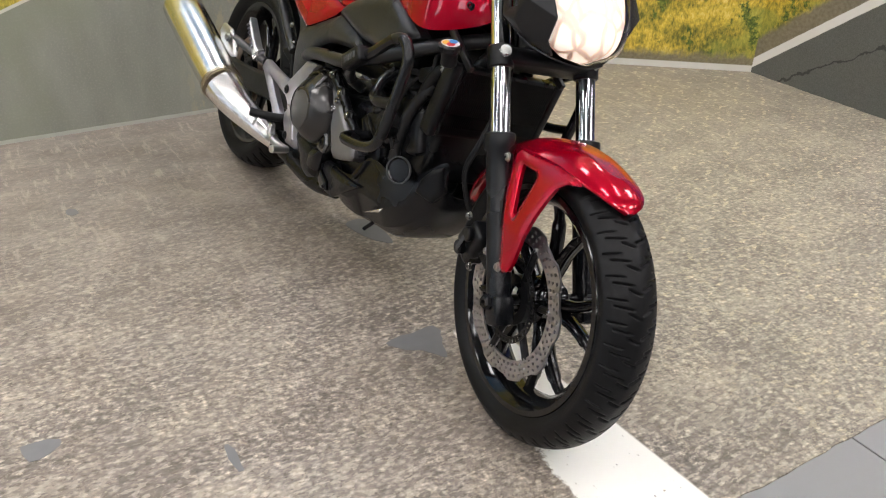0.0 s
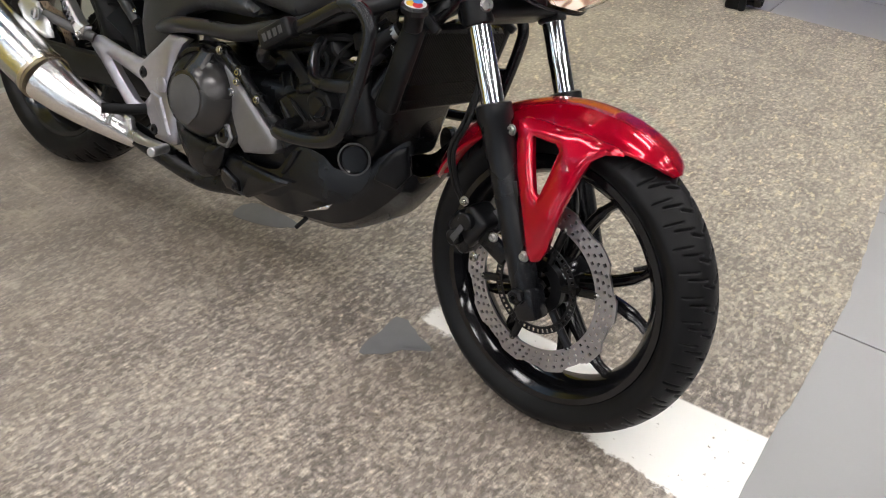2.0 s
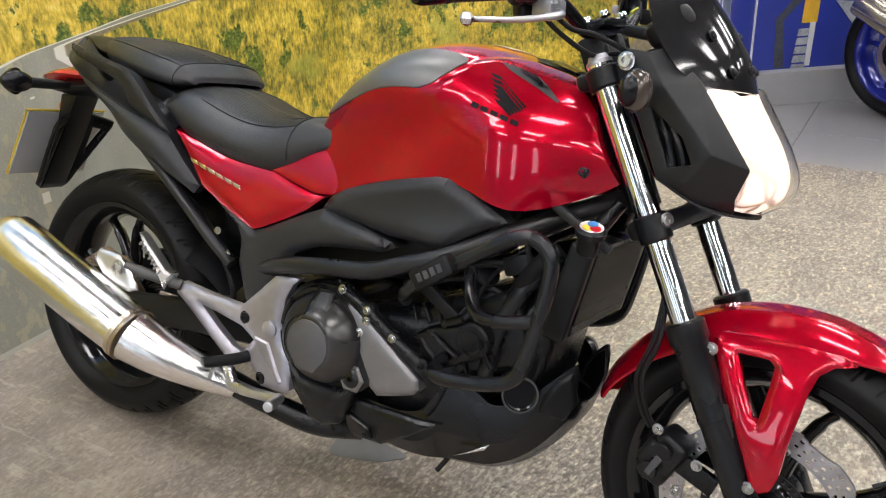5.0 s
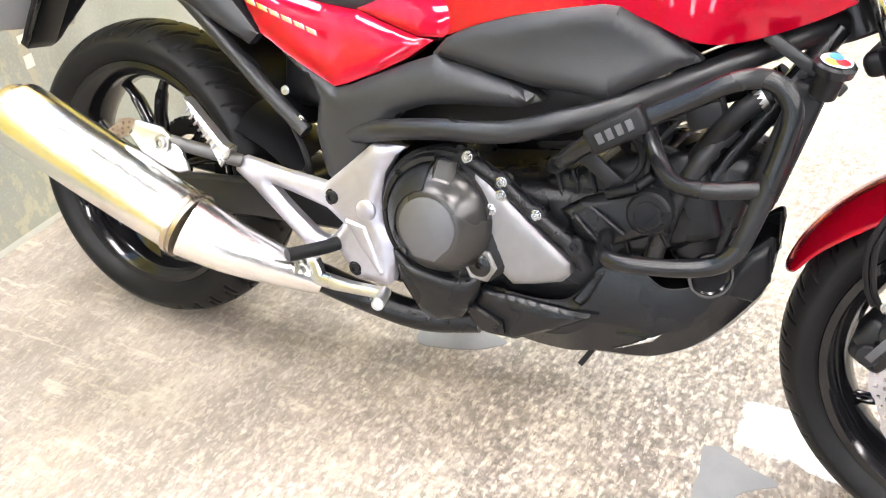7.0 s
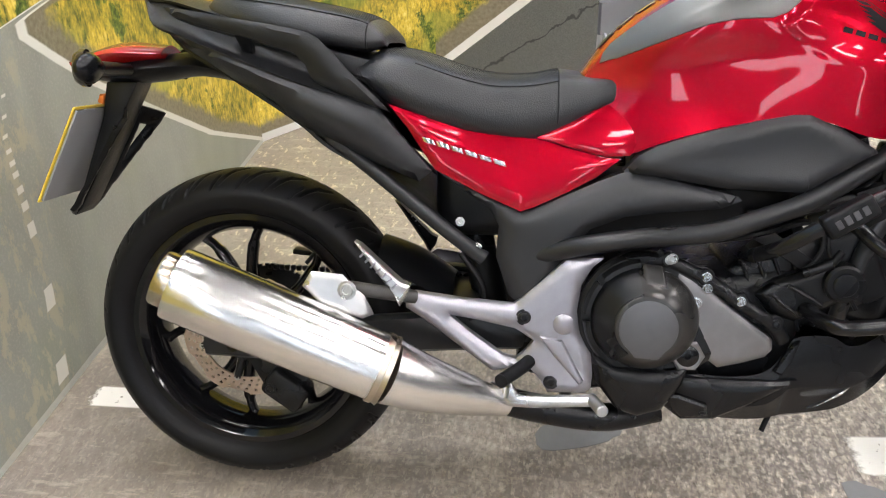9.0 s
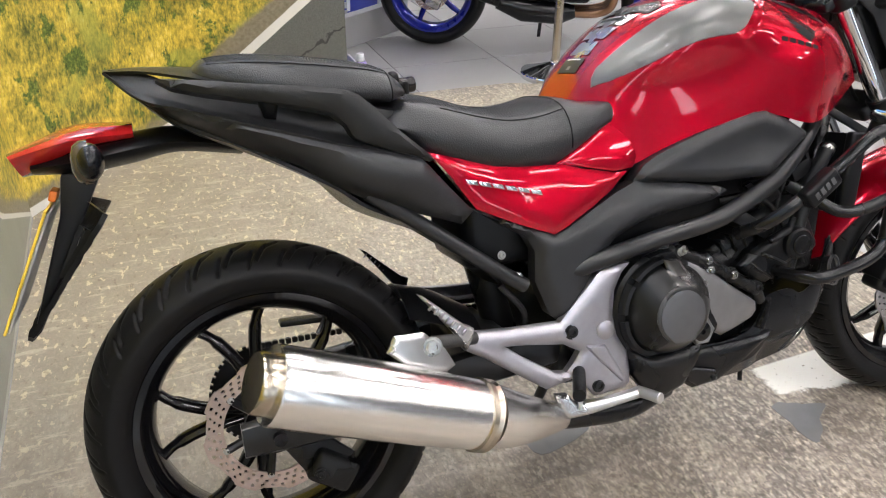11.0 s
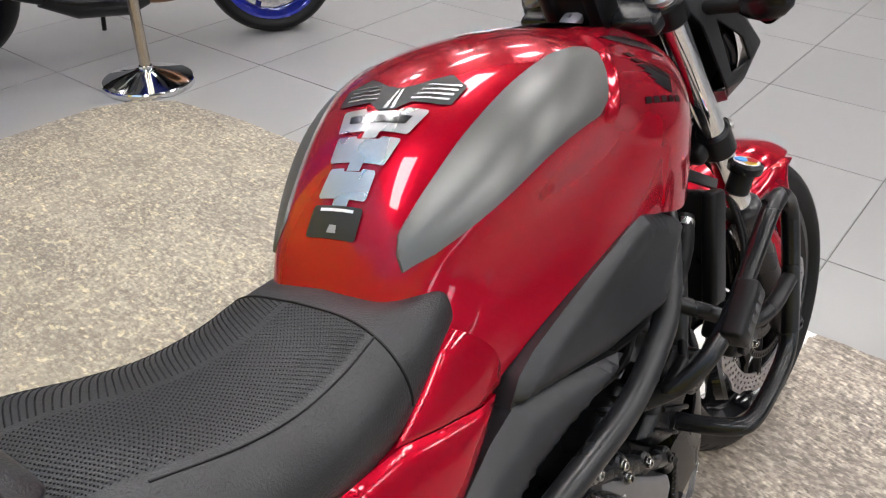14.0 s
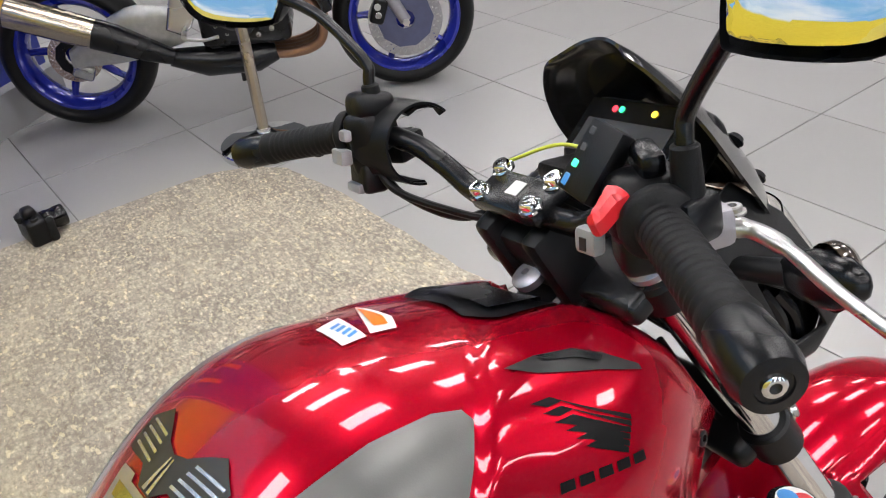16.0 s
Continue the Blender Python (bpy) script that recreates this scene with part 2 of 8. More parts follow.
def pillow(outline, bulge=0.01, depth=0.02, way=(0, -1, 0), rim=0.006, smooth_n=0, bm=None, hole=None, flat=0.45):
    """A moulded panel: an outline of 3D points (and a hole in it), swelling along `way` with the distance from its edge, with a
    rounded rim turned in by that depth. flat: the share of the half width over which it swells."""
    way = Vector(way).normalized()
    pts = smooth_line(outline, smooth_n, True) if smooth_n else [Vector(p) for p in outline]
    c = sum(pts, Vector()) / len(pts)
    e1 = V(1, 0, 0) if abs(way.x) < 0.8 else V(0, 1, 0)
    e1 = (e1 - way * e1.dot(way)).normalized()
    e2 = way.cross(e1)

    def down(p):
        return (p - c).dot(e1), (p - c).dot(e2), (p - c).dot(way)

    loops = [[down(p) for p in pts]] + ([[down(Vector(p)) for p in hole]] if hole else [])
    own = bmesh.new()
    rows = [[own.verts.new((a, b, 0)) for a, b, _ in lp] for lp in loops]
    polys = [[p[:2] for p in lp] for lp in loops]
    box = np.array(polys[0])
    lo, hi = box.min(0), box.max(0)
    probe = np.stack(np.meshgrid(np.linspace(lo[0], hi[0], 40), np.linspace(lo[1], hi[1], 40)), -1).reshape(-1, 2)

    def depth_in(q):
        d = edge_distance(polys[0], q)
        return np.minimum(d, -edge_distance(polys[1], q)) if hole else d

    wide = max(depth_in(probe).max(), 1e-4)
    edge = min(rim, 0.35 * wide)
    if hole:
        ring = [own.edges.new((r[i], r[(i + 1) % len(r)])) for r in rows for i in range(len(r))]
        bmesh.ops.triangle_fill(own, edges=ring, use_beauty=True)
    else:
        f = own.faces.new(rows[0])
        bmesh.ops.inset_individual(own, faces=[f], thickness=edge, use_even_offset=True)
        bmesh.ops.triangulate(own, faces=own.faces[:])
    fine = max((hi - lo).max() / 26, 0.006)
    for _ in range(7):
        far = [e for e in own.edges if e.calc_length() > fine]
        if not far:
            break
        bmesh.ops.subdivide_edges(own, edges=far, cuts=1)
        bmesh.ops.triangulate(own, faces=own.faces[:])
    # the base surface: a quadratic through the outline, bent to meet it at the edge
    known = []
    for lp in loops:
        for p, q in zip(lp, lp[1:] + lp[:1]):
            known += [[p[k] + (q[k] - p[k]) * i / 6 for k in range(3)] for i in range(6)]
    known = np.array(known)

    def terms(q):
        return np.stack([np.ones(len(q)), q[:, 0], q[:, 1], q[:, 0] ** 2, q[:, 0] * q[:, 1], q[:, 1] ** 2], -1)

    coef = np.linalg.lstsq(terms(known), known[:, 2], rcond=None)[0]
    left = known[:, 2] - terms(known) @ coef
    own.verts.ensure_lookup_table()
    q = np.array([v.co[:2] for v in own.verts])
    w = 1 / (np.linalg.norm(q[:, None] - known[:, :2], axis=-1) + 1e-5) ** 3
    h = terms(q) @ coef + (w * left).sum(1) / w.sum(1)
    d = np.maximum(depth_in(q), 0)
    h += bulge * (1 - (1 - np.minimum(d / (wide * flat), 1)) ** 2) - 0.6 * edge * (1 - np.minimum(d / max(edge, 1e-5), 1)) ** 2
    for v, (a, b), t in zip(own.verts, q, h):
        v.co = c + e1 * a + e2 * b + way * t
    r = bmesh.ops.extrude_edge_only(own, edges=[e for e in own.edges if len(e.link_faces) == 1])
    bmesh.ops.translate(own, verts=[g for g in r["geom"] if isinstance(g, bmesh.types.BMVert)], vec=-way * depth)
    return merge(own, bm)


def flat_plate(outline, y0, y1, bev=0.002, bm=None):
    """An (x, z) outline pushed from y0 to y1, its edges broken."""
    own = bmesh.new()
    lo = [own.verts.new((x, y0, z)) for x, z in outline]
    f = own.faces.new(lo)
    ex = bmesh.ops.extrude_face_region(own, geom=[f])
    vs = [e for e in ex["geom"] if isinstance(e, bmesh.types.BMVert)]
    bmesh.ops.translate(own, verts=vs, vec=(0, y1 - y0, 0))
    bmesh.ops.recalc_face_normals(own, faces=own.faces)
    if bev:
        bmesh.ops.bevel(own, geom=own.edges[:], offset=bev, segments=2, affect="EDGES", profile=0.5, clamp_overlap=True)
    return merge(own, bm)


def loft(sections, nu=6, nv=6, close_v=False, caps=False, bm=None):
    """A smooth skin through rows of 3D points."""
    rows = [smooth_line(s, nv, close_v) if nv > 1 else [Vector(p) for p in s] for s in sections]
    cols = [smooth_line([r[k] for r in rows], nu) if nu > 1 else [r[k] for r in rows] for k in range(len(rows[0]))]
    bm = bm or bmesh.new()
    grid = [[bm.verts.new(c[i]) for c in cols] for i in range(len(cols[0]))]
    m = len(cols)
    for a, b in zip(grid, grid[1:]):
        for k in range(m if close_v else m - 1):
            bm.faces.new((a[k], a[(k + 1) % m], b[(k + 1) % m], b[k]))
    if caps and close_v:
        bm.faces.new(grid[0][::-1])
        bm.faces.new(grid[-1])
    return bm


def mirror_y(bm):
    """Adds the mirror image across y = 0."""
    tmp = bpy.data.meshes.new("t")
    bm.to_mesh(tmp)
    other = bmesh.new()
    other.from_mesh(tmp)
    bpy.data.meshes.remove(tmp)
    for v in other.verts:
        v.co.y = -v.co.y
    bmesh.ops.reverse_faces(other, faces=other.faces)
    out = merge(other, bm)
    bmesh.ops.remove_doubles(out, verts=out.verts, dist=0.0004)
    return out


def flipped(bm):
    for v in bm.verts:
        v.co.y = -v.co.y
    bmesh.ops.reverse_faces(bm, faces=bm.faces)
    return bm


def bolt(p, d, r=0.007, h=0.006, bm=None, socket=True):
    """A round bolt head with a hex socket, on its washer."""
    prof = [(0, 0), (r * 1.35, 0), (r * 1.35, h * 0.25), (r, h * 0.3), (r, h * 0.85), (r * 0.85, h)]
    prof += [(r * 0.5, h), (r * 0.45, h * 0.5), (0, h * 0.5)] if socket else [(r * 0.5, h * 1.1), (0, h * 1.15)]
    return lathe(prof, 12, axis_to(p, d), bm)


def grid_plate(r0, r1, nr, na, keep, thick, wave=None, m=None):
    """A disc of polar cells, of which those that keep() refuses are holes."""
    ok = np.zeros((nr, na), bool)
    for i in range(nr):
        for j in range(na):
            ok[i, j] = keep(r0 + (r1 - r0) * (i + 0.5) / nr, 2 * math.pi * (j + 0.5) / na)
    verts, index, faces = [], {}, []

    def vert(i, j, s):
        key = (i, j % na, s)
        if key not in index:
            a = 2 * math.pi * (j % na) / na
            r = r0 + (r1 - r0) * i / nr
            if wave:
                r = wave(r, a, i / nr)
            index[key] = len(verts)
            verts.append((r * math.cos(a), r * math.sin(a), thick / 2 * s))
        return index[key]

    for i in range(nr):
        for j in range(na):
            if not ok[i, j]:
                continue
            for s in (1, -1):
                q = [vert(i, j, s), vert(i + 1, j, s), vert(i + 1, j + 1, s), vert(i, j + 1, s)]
                faces.append(q if s > 0 else q[::-1])
            if i == 0 or not ok[i - 1, j]:
                faces.append([vert(i, j, 1), vert(i, j + 1, 1), vert(i, j + 1, -1), vert(i, j, -1)])
            if i == nr - 1 or not ok[i + 1, j]:
                faces.append([vert(i + 1, j + 1, 1), vert(i + 1, j, 1), vert(i + 1, j, -1), vert(i + 1, j + 1, -1)])
            if not ok[i, j - 1]:
                faces.append([vert(i + 1, j, 1), vert(i, j, 1), vert(i, j, -1), vert(i + 1, j, -1)])
            if not ok[i, (j + 1) % na]:
                faces.append([vert(i, j + 1, 1), vert(i + 1, j + 1, 1), vert(i + 1, j + 1, -1), vert(i, j + 1, -1)])
    me = bpy.data.meshes.new("disc")
    me.from_pydata(verts, [], faces)
    bm = bmesh.new()
    bm.from_mesh(me)
    bpy.data.meshes.remove(me)
    if m is not None:
        bm.transform(m)
    return bm


# ---- printed surfaces ----
class Maker:
    """Short hand for node arithmetic."""

    def __init__(self, name):
        self.m = bpy.data.materials.new(name)
        self.m.use_nodes = True
        self.t = self.m.node_tree
        self.b = self.t.nodes["Principled BSDF"]
        sep = self.t.nodes.new("ShaderNodeSeparateXYZ")
        self.tc = self.t.nodes.new("ShaderNodeTexCoord")
        self.t.links.new(self.tc.outputs["Object"], sep.inputs[0])
        self.x, self.y, self.z = sep.outputs

    def put(self, sock, v):
        if isinstance(v, bpy.types.NodeSocket):
            self.t.links.new(v, sock)
        else:
            sock.default_value = v

    def f(self, op, a, b=0.0, c=0.0):
        n = self.t.nodes.new("ShaderNodeMath")
        n.operation = op
        for s, v in zip(n.inputs, (a, b, c)):
            self.put(s, v)
        return n.outputs[0]

    def add(self, a, b):
        return self.f("ADD", a, b)

    def mul(self, a, b):
        return self.f("MULTIPLY", a, b)

    def sub(self, a, b):
        return self.f("SUBTRACT", a, b)

    def step(self, a, lo, hi):
        n = self.t.nodes.new("ShaderNodeMapRange")
        n.interpolation_type = "SMOOTHSTEP"
        for s, v in zip(n.inputs, (a, lo, hi, 0.0, 1.0)):
            self.put(s, v)
        return n.outputs[0]

    def noise(self, scale, detail=4, stretch=(1, 1, 1), rough=0.55, colour=False, turn=0.0, shift=(0, 0, 0)):
        mp = self.t.nodes.new("ShaderNodeMapping")
        mp.inputs["Location"].default_value = shift
        mp.inputs["Scale"].default_value = stretch
        mp.inputs["Rotation"].default_value = (0, 0, radians(turn))
        self.t.links.new(self.tc.outputs["Object"], mp.inputs[0])
        n = self.t.nodes.new("ShaderNodeTexNoise")
        n.inputs["Scale"].default_value, n.inputs["Detail"].default_value, n.inputs["Roughness"].default_value = scale, detail, rough
        self.t.links.new(mp.outputs[0], n.inputs[0])
        return n.outputs[1 if colour else 0]

    def cells(self, scale, stretch=(1, 1, 1), out="Color", feature="F1", warp=0.0):
        mp = self.t.nodes.new("ShaderNodeMapping")
        mp.inputs["Scale"].default_value = stretch
        self.t.links.new(self.tc.outputs["Object"], mp.inputs[0])
        src = mp.outputs[0]
        if warp:
            nz = self.t.nodes.new("ShaderNodeTexNoise")
            nz.inputs["Scale"].default_value = scale * 0.7
            self.t.links.new(src, nz.inputs[0])
            sc = self.t.nodes.new("ShaderNodeVectorMath")
            sc.operation = "SCALE"
            sc.inputs["Scale"].default_value = warp
            self.t.links.new(nz.outputs[1], sc.inputs[0])
            ad = self.t.nodes.new("ShaderNodeVectorMath")
            self.t.links.new(src, ad.inputs[0])
            self.t.links.new(sc.outputs[0], ad.inputs[1])
            src = ad.outputs[0]
        n = self.t.nodes.new("ShaderNodeTexVoronoi")
        n.feature = feature
        n.inputs["Scale"].default_value = scale
        self.t.links.new(src, n.inputs[0])
        return n.outputs[out]

    def ramp(self, v, stops):
        n = self.t.nodes.new("ShaderNodeValToRGB")
        el = n.color_ramp.elements
        while len(el) < len(stops):
            el.new(0.5)
        for e, (p, c) in zip(el, stops):
            e.position = p
            e.color = (c, c, c, 1) if isinstance(c, float) else (*c, 1)
        self.put(n.inputs[0], v)
        return n.outputs[0]

    def mix(self, k, a, b):
        n = self.t.nodes.new("ShaderNodeMix")
        n.data_type = "RGBA"
        self.put(n.inputs[0], k)
        for s, v in ((n.inputs[6], a), (n.inputs[7], b)):
            self.put(s, v if isinstance(v, bpy.types.NodeSocket) else (*v, 1))
        return n.outputs[2]

    def table(self, v, lo, hi, rows, vlo, vhi):
        """A piecewise straight function of v."""
        k = self.f("DIVIDE", self.sub(v, lo), hi - lo)
        r = self.ramp(k, [((a - lo) / (hi - lo), float((b - vlo) / (vhi - vlo))) for a, b in rows])
        return self.add(self.mul(r, vhi - vlo), vlo)

    def done(self, col, rough=0.5, height=None, strength=0.3, dist=0.002):
        self.put(self.b.inputs["Base Color"], col)
        self.put(self.b.inputs["Roughness"], rough)
        if height is not None:
            bp = self.t.nodes.new("ShaderNodeBump")
            bp.inputs["Strength"].default_value, bp.inputs["Distance"].default_value = strength, dist
            self.t.links.new(height, bp.inputs["Height"])
            self.t.links.new(bp.outputs[0], self.b.inputs["Normal"])
        return self.m


def road_grey(k, lo=0.10, hi=0.24):
    """The printed asphalt of the walls: grey-green, faintly streaked."""
    a = k.noise(9, 5, (1, 1, 0.35))
    b = k.noise(140, 3)
    c = k.mix(a, (lo, lo * 1.03, lo * 0.86), (hi, hi * 1.02, hi * 0.88))
    return k.mix(k.mul(k.step(b, 0.45, 0.75), 0.35), c, (hi * 1.15, hi * 1.12, hi * 0.95))


def meadow(k, tall=1.0):
    """The printed meadow: tufts of gold and olive grass, pale seed heads, soft light and dark drifts, green bushes."""
    blades = k.noise(95, 5, (1, 1, 0.38 * tall), 0.7)
    tufts = k.noise(26, 5, (1, 1, 0.8), 0.65)
    drift = k.noise(3.2, 3, (1, 1, 2.2))
    v = k.add(k.mul(blades, 0.50), k.add(k.mul(tufts, 0.42), k.mul(drift, 0.36)))
    c = k.ramp(v, [(0.47, (0.05, 0.065, 0.012)), (0.56, (0.20, 0.19, 0.03)), (0.64, (0.48, 0.36, 0.05)), (0.72, (0.74, 0.55, 0.07)), (0.84, (0.90, 0.78, 0.30))])
    lawn = k.mix(blades, (0.16, 0.20, 0.03), (0.46, 0.46, 0.09))
    c = k.mix(k.mul(k.step(k.noise(2.6, 4, (1, 1, 1.6)), 0.52, 0.64), 0.65), c, lawn)
    bush = k.mul(k.step(k.noise(8, 8, (1, 1, 0.8), 0.68), 0.545, 0.60), k.step(blades, 0.30, 0.44))
    leaf = k.ramp(k.noise(75, 6, rough=0.7), [(0.36, (0.02, 0.045, 0.008)), (0.52, (0.10, 0.15, 0.02)), (0.68, (0.30, 0.33, 0.07))])
    return k.mix(bush, c, leaf)


def mural_rear():
    k = Maker("printed_road_mural_rear")
    road = road_grey(k, 0.215, 0.375)
    road = k.mix(k.mul(k.step(k.noise(2.2, 4, (1, 1, 0.7)), 0.45, 0.62), 0.5), road, (0.265, 0.285, 0.20))
    # verge line as a function of height
    edge = k.table(k.z, 0, 1.0, [(0.0, 1.65), (0.225, 1.16), (0.455, 0.78), (0.604, 0.54), (0.73, 0.375), (0.79, 0.30), (0.822, 0.30), (0.835, 0.40), (0.855, 0.62), (0.90, 1.3)], -2, 2)
    left = k.table(k.z, 0, 1.0, [(0.0, -1.9), (0.3, -1.15), (0.55, -0.50), (0.72, -0.10), (0.80, 0.12), (0.822, 0.22), (0.845, 0.45), (0.864, 0.60), (0.90, 1.3)], -2, 2)
    wob = k.mul(k.sub(k.noise(30, 4), 0.5), 0.03)
    d = k.add(k.sub(k.y, edge), k.mul(wob, 0.3))
    grass = meadow(k)
    dirt = k.mix(k.noise(80, 4), (0.10, 0.085, 0.045), (0.34, 0.30, 0.20))
    beige = k.mul(k.step(k.noise(22, 6, (1, 1, 0.5), 0.7), 0.50, 0.58), k.sub(1.0, k.step(k.f("ABSOLUTE", k.sub(k.y, k.add(0.02, k.mul(k.z, 0.12)))), 0.10, 0.22)))
    road = k.mix(k.mul(beige, 0.8), road, (0.42, 0.38, 0.27))
    # dashed centre line, dashes shrinking with height
    cy = k.table(k.z, 0, 1.0, [(0.0, 0.10), (0.25, 0.15), (0.41, 0.16), (0.62, 0.165), (0.82, 0.25)], -2, 2)
    w = k.table(k.z, 0, 1.0, [(0.0, 0.022), (0.4, 0.011), (0.82, 0.003)], 0, 1)
    dash = 0.0
    for z0, z1 in ((0.035, 0.085), (0.215, 0.265), (0.395, 0.425), (0.458, 0.475), (0.498, 0.511), (0.535, 0.545), (0.562, 0.570), (0.590, 0.596), (0.622, 0.627), (0.66, 0.664), (0.70, 0.703)):
        one = k.mul(k.step(k.z, z0 - 0.003, z0), k.step(k.sub(z1, k.z), -0.003, 0.0))
        dash = k.add(dash, one)
    dash = k.mul(dash, k.sub(1.0, k.step(k.sub(k.f("ABSOLUTE", k.sub(k.y, cy)), w), 0.0, 0.004)))
    road = k.mix(k.mul(dash, 0.9), road, (0.72, 0.70, 0.64))
    ground = k.mix(k.step(d, 0.0, 0.008), road, (0.70, 0.69, 0.62))
    ground = k.mix(k.step(d, 0.035, 0.045), ground, dirt)
    ground = k.mix(k.step(k.add(d, k.mul(wob, 3.0)), 0.11, 0.17), ground, grass)
    far = k.mix(k.step(k.sub(left, k.y), -0.01, 0.0), ground, (0.70, 0.69, 0.62))
    far = k.mix(k.step(k.sub(left, k.y), 0.02, 0.03), far, grass)
    hill = k.add(k.z, k.mul(k.sub(k.noise(1.4, 1), 0.5), 0.2))
    yellow = k.mix(k.noise(45, 4, (1, 1, 3)), (0.60, 0.50, 0.09), (0.76, 0.66, 0.16))
    up = k.mix(k.step(hill, 0.96, 1.16), far, yellow)
    sky = k.mix(k.step(k.noise(1.6, 5, (1, 1, 2.5)), 0.48, 0.7), (0.17, 0.42, 0.72), (0.75, 0.82, 0.88))
    up = k.mix(k.step(k.add(k.z, k.mul(k.noise(1.2, 0), 0.2)), 1.66, 1.67), up, sky)
    # the pale cut edge of the print at the floor
    up = k.mix(k.mul(k.step(k.sub(0.016, k.add(k.z, k.mul(wob, 0.15))), 0.0, 0.003), 0.7), up, (0.60, 0.61, 0.55))
    return k.done(up, 0.42, k.noise(300, 2), 0.05)


def mural_corner():
    k = Maker("printed_road_mural_corner")
    wob = k.mul(k.sub(k.noise(30, 4), 0.5), 0.03)
    dirt = k.mix(k.noise(80, 4), (0.10, 0.085, 0.045), (0.34, 0.30, 0.20))
    c = k.mix(k.step(k.add(k.z, k.mul(wob, 2.5)), 0.05, 0.10), dirt, meadow(k, 1.2))
    c = k.mix(k.step(k.z, 0.028, 0.034), (0.72, 0.71, 0.66), c)
    hill = k.add(k.z, k.mul(k.sub(k.noise(2.2, 3), 0.5), 0.3))
    yellow = k.mix(k.noise(45, 4, (1, 1, 3)), (0.62, 0.47, 0.02), (0.80, 0.66, 0.06))
    c = k.mix(k.step(hill, 0.92, 0.96), c, yellow)
    sky = k.mix(k.step(k.noise(1.6, 5, (1, 1, 2.5)), 0.48, 0.7), (0.17, 0.42, 0.72), (0.75, 0.82, 0.88))
    c = k.mix(k.step(k.z, 1.55, 1.57), c, sky)
    return k.done(c, 0.42, k.noise(300, 2), 0.05)


def mural_left():
    k = Maker("printed_road_mural_left")
    tar = k.mix(k.noise(190, 3), (0.045, 0.047, 0.045), (0.19, 0.195, 0.18))
    tar = k.mix(k.mul(k.noise(6, 4), 0.4), tar, (0.10, 0.105, 0.09))
    # a crack across the printed asphalt
    cr = k.f("ABSOLUTE", k.add(k.sub(k.z, k.add(0.02, k.mul(k.sub(k.x, 0.25), 0.62))), k.mul(k.sub(k.noise(14, 5), 0.5), 0.10)))
    tar = k.mix(k.mul(k.sub(1.0, k.step(cr, 0.003, 0.008)), 0.8), tar, (0.02, 0.02, 0.02))
    d = k.sub(k.z, k.mul(k.sub(k.x, 0.02), 0.76))
    wob = k.mul(k.sub(k.noise(20, 4), 0.5), 0.05)
    dirt = k.mix(k.noise(60, 5), (0.10, 0.085, 0.05), (0.33, 0.29, 0.21))
    c = k.mix(k.step(k.add(d, k.mul(wob, 0.12)), -0.004, 0.002), tar, (0.74, 0.73, 0.69))
    c = k.mix(k.step(k.add(d, k.mul(wob, 0.12)), 0.045, 0.051), c, dirt)
    c = k.mix(k.step(k.add(d, wob), 0.13, 0.17), c, meadow(k, 1.2))
    yellow = k.mix(k.noise(45, 4, (1, 1, 3)), (0.62, 0.47, 0.02), (0.80, 0.66, 0.06))
    c = k.mix(k.step(k.add(k.z, wob), 0.78, 0.84), c, yellow)
    sky = k.mix(k.step(k.noise(1.6, 5, (1, 1, 2.5)), 0.48, 0.7), (0.17, 0.42, 0.72), (0.75, 0.82, 0.88))
    c = k.mix(k.step(k.z, 1.5, 1.52), c, sky)
    return k.done(c, 0.42, k.noise(300, 2), 0.05)


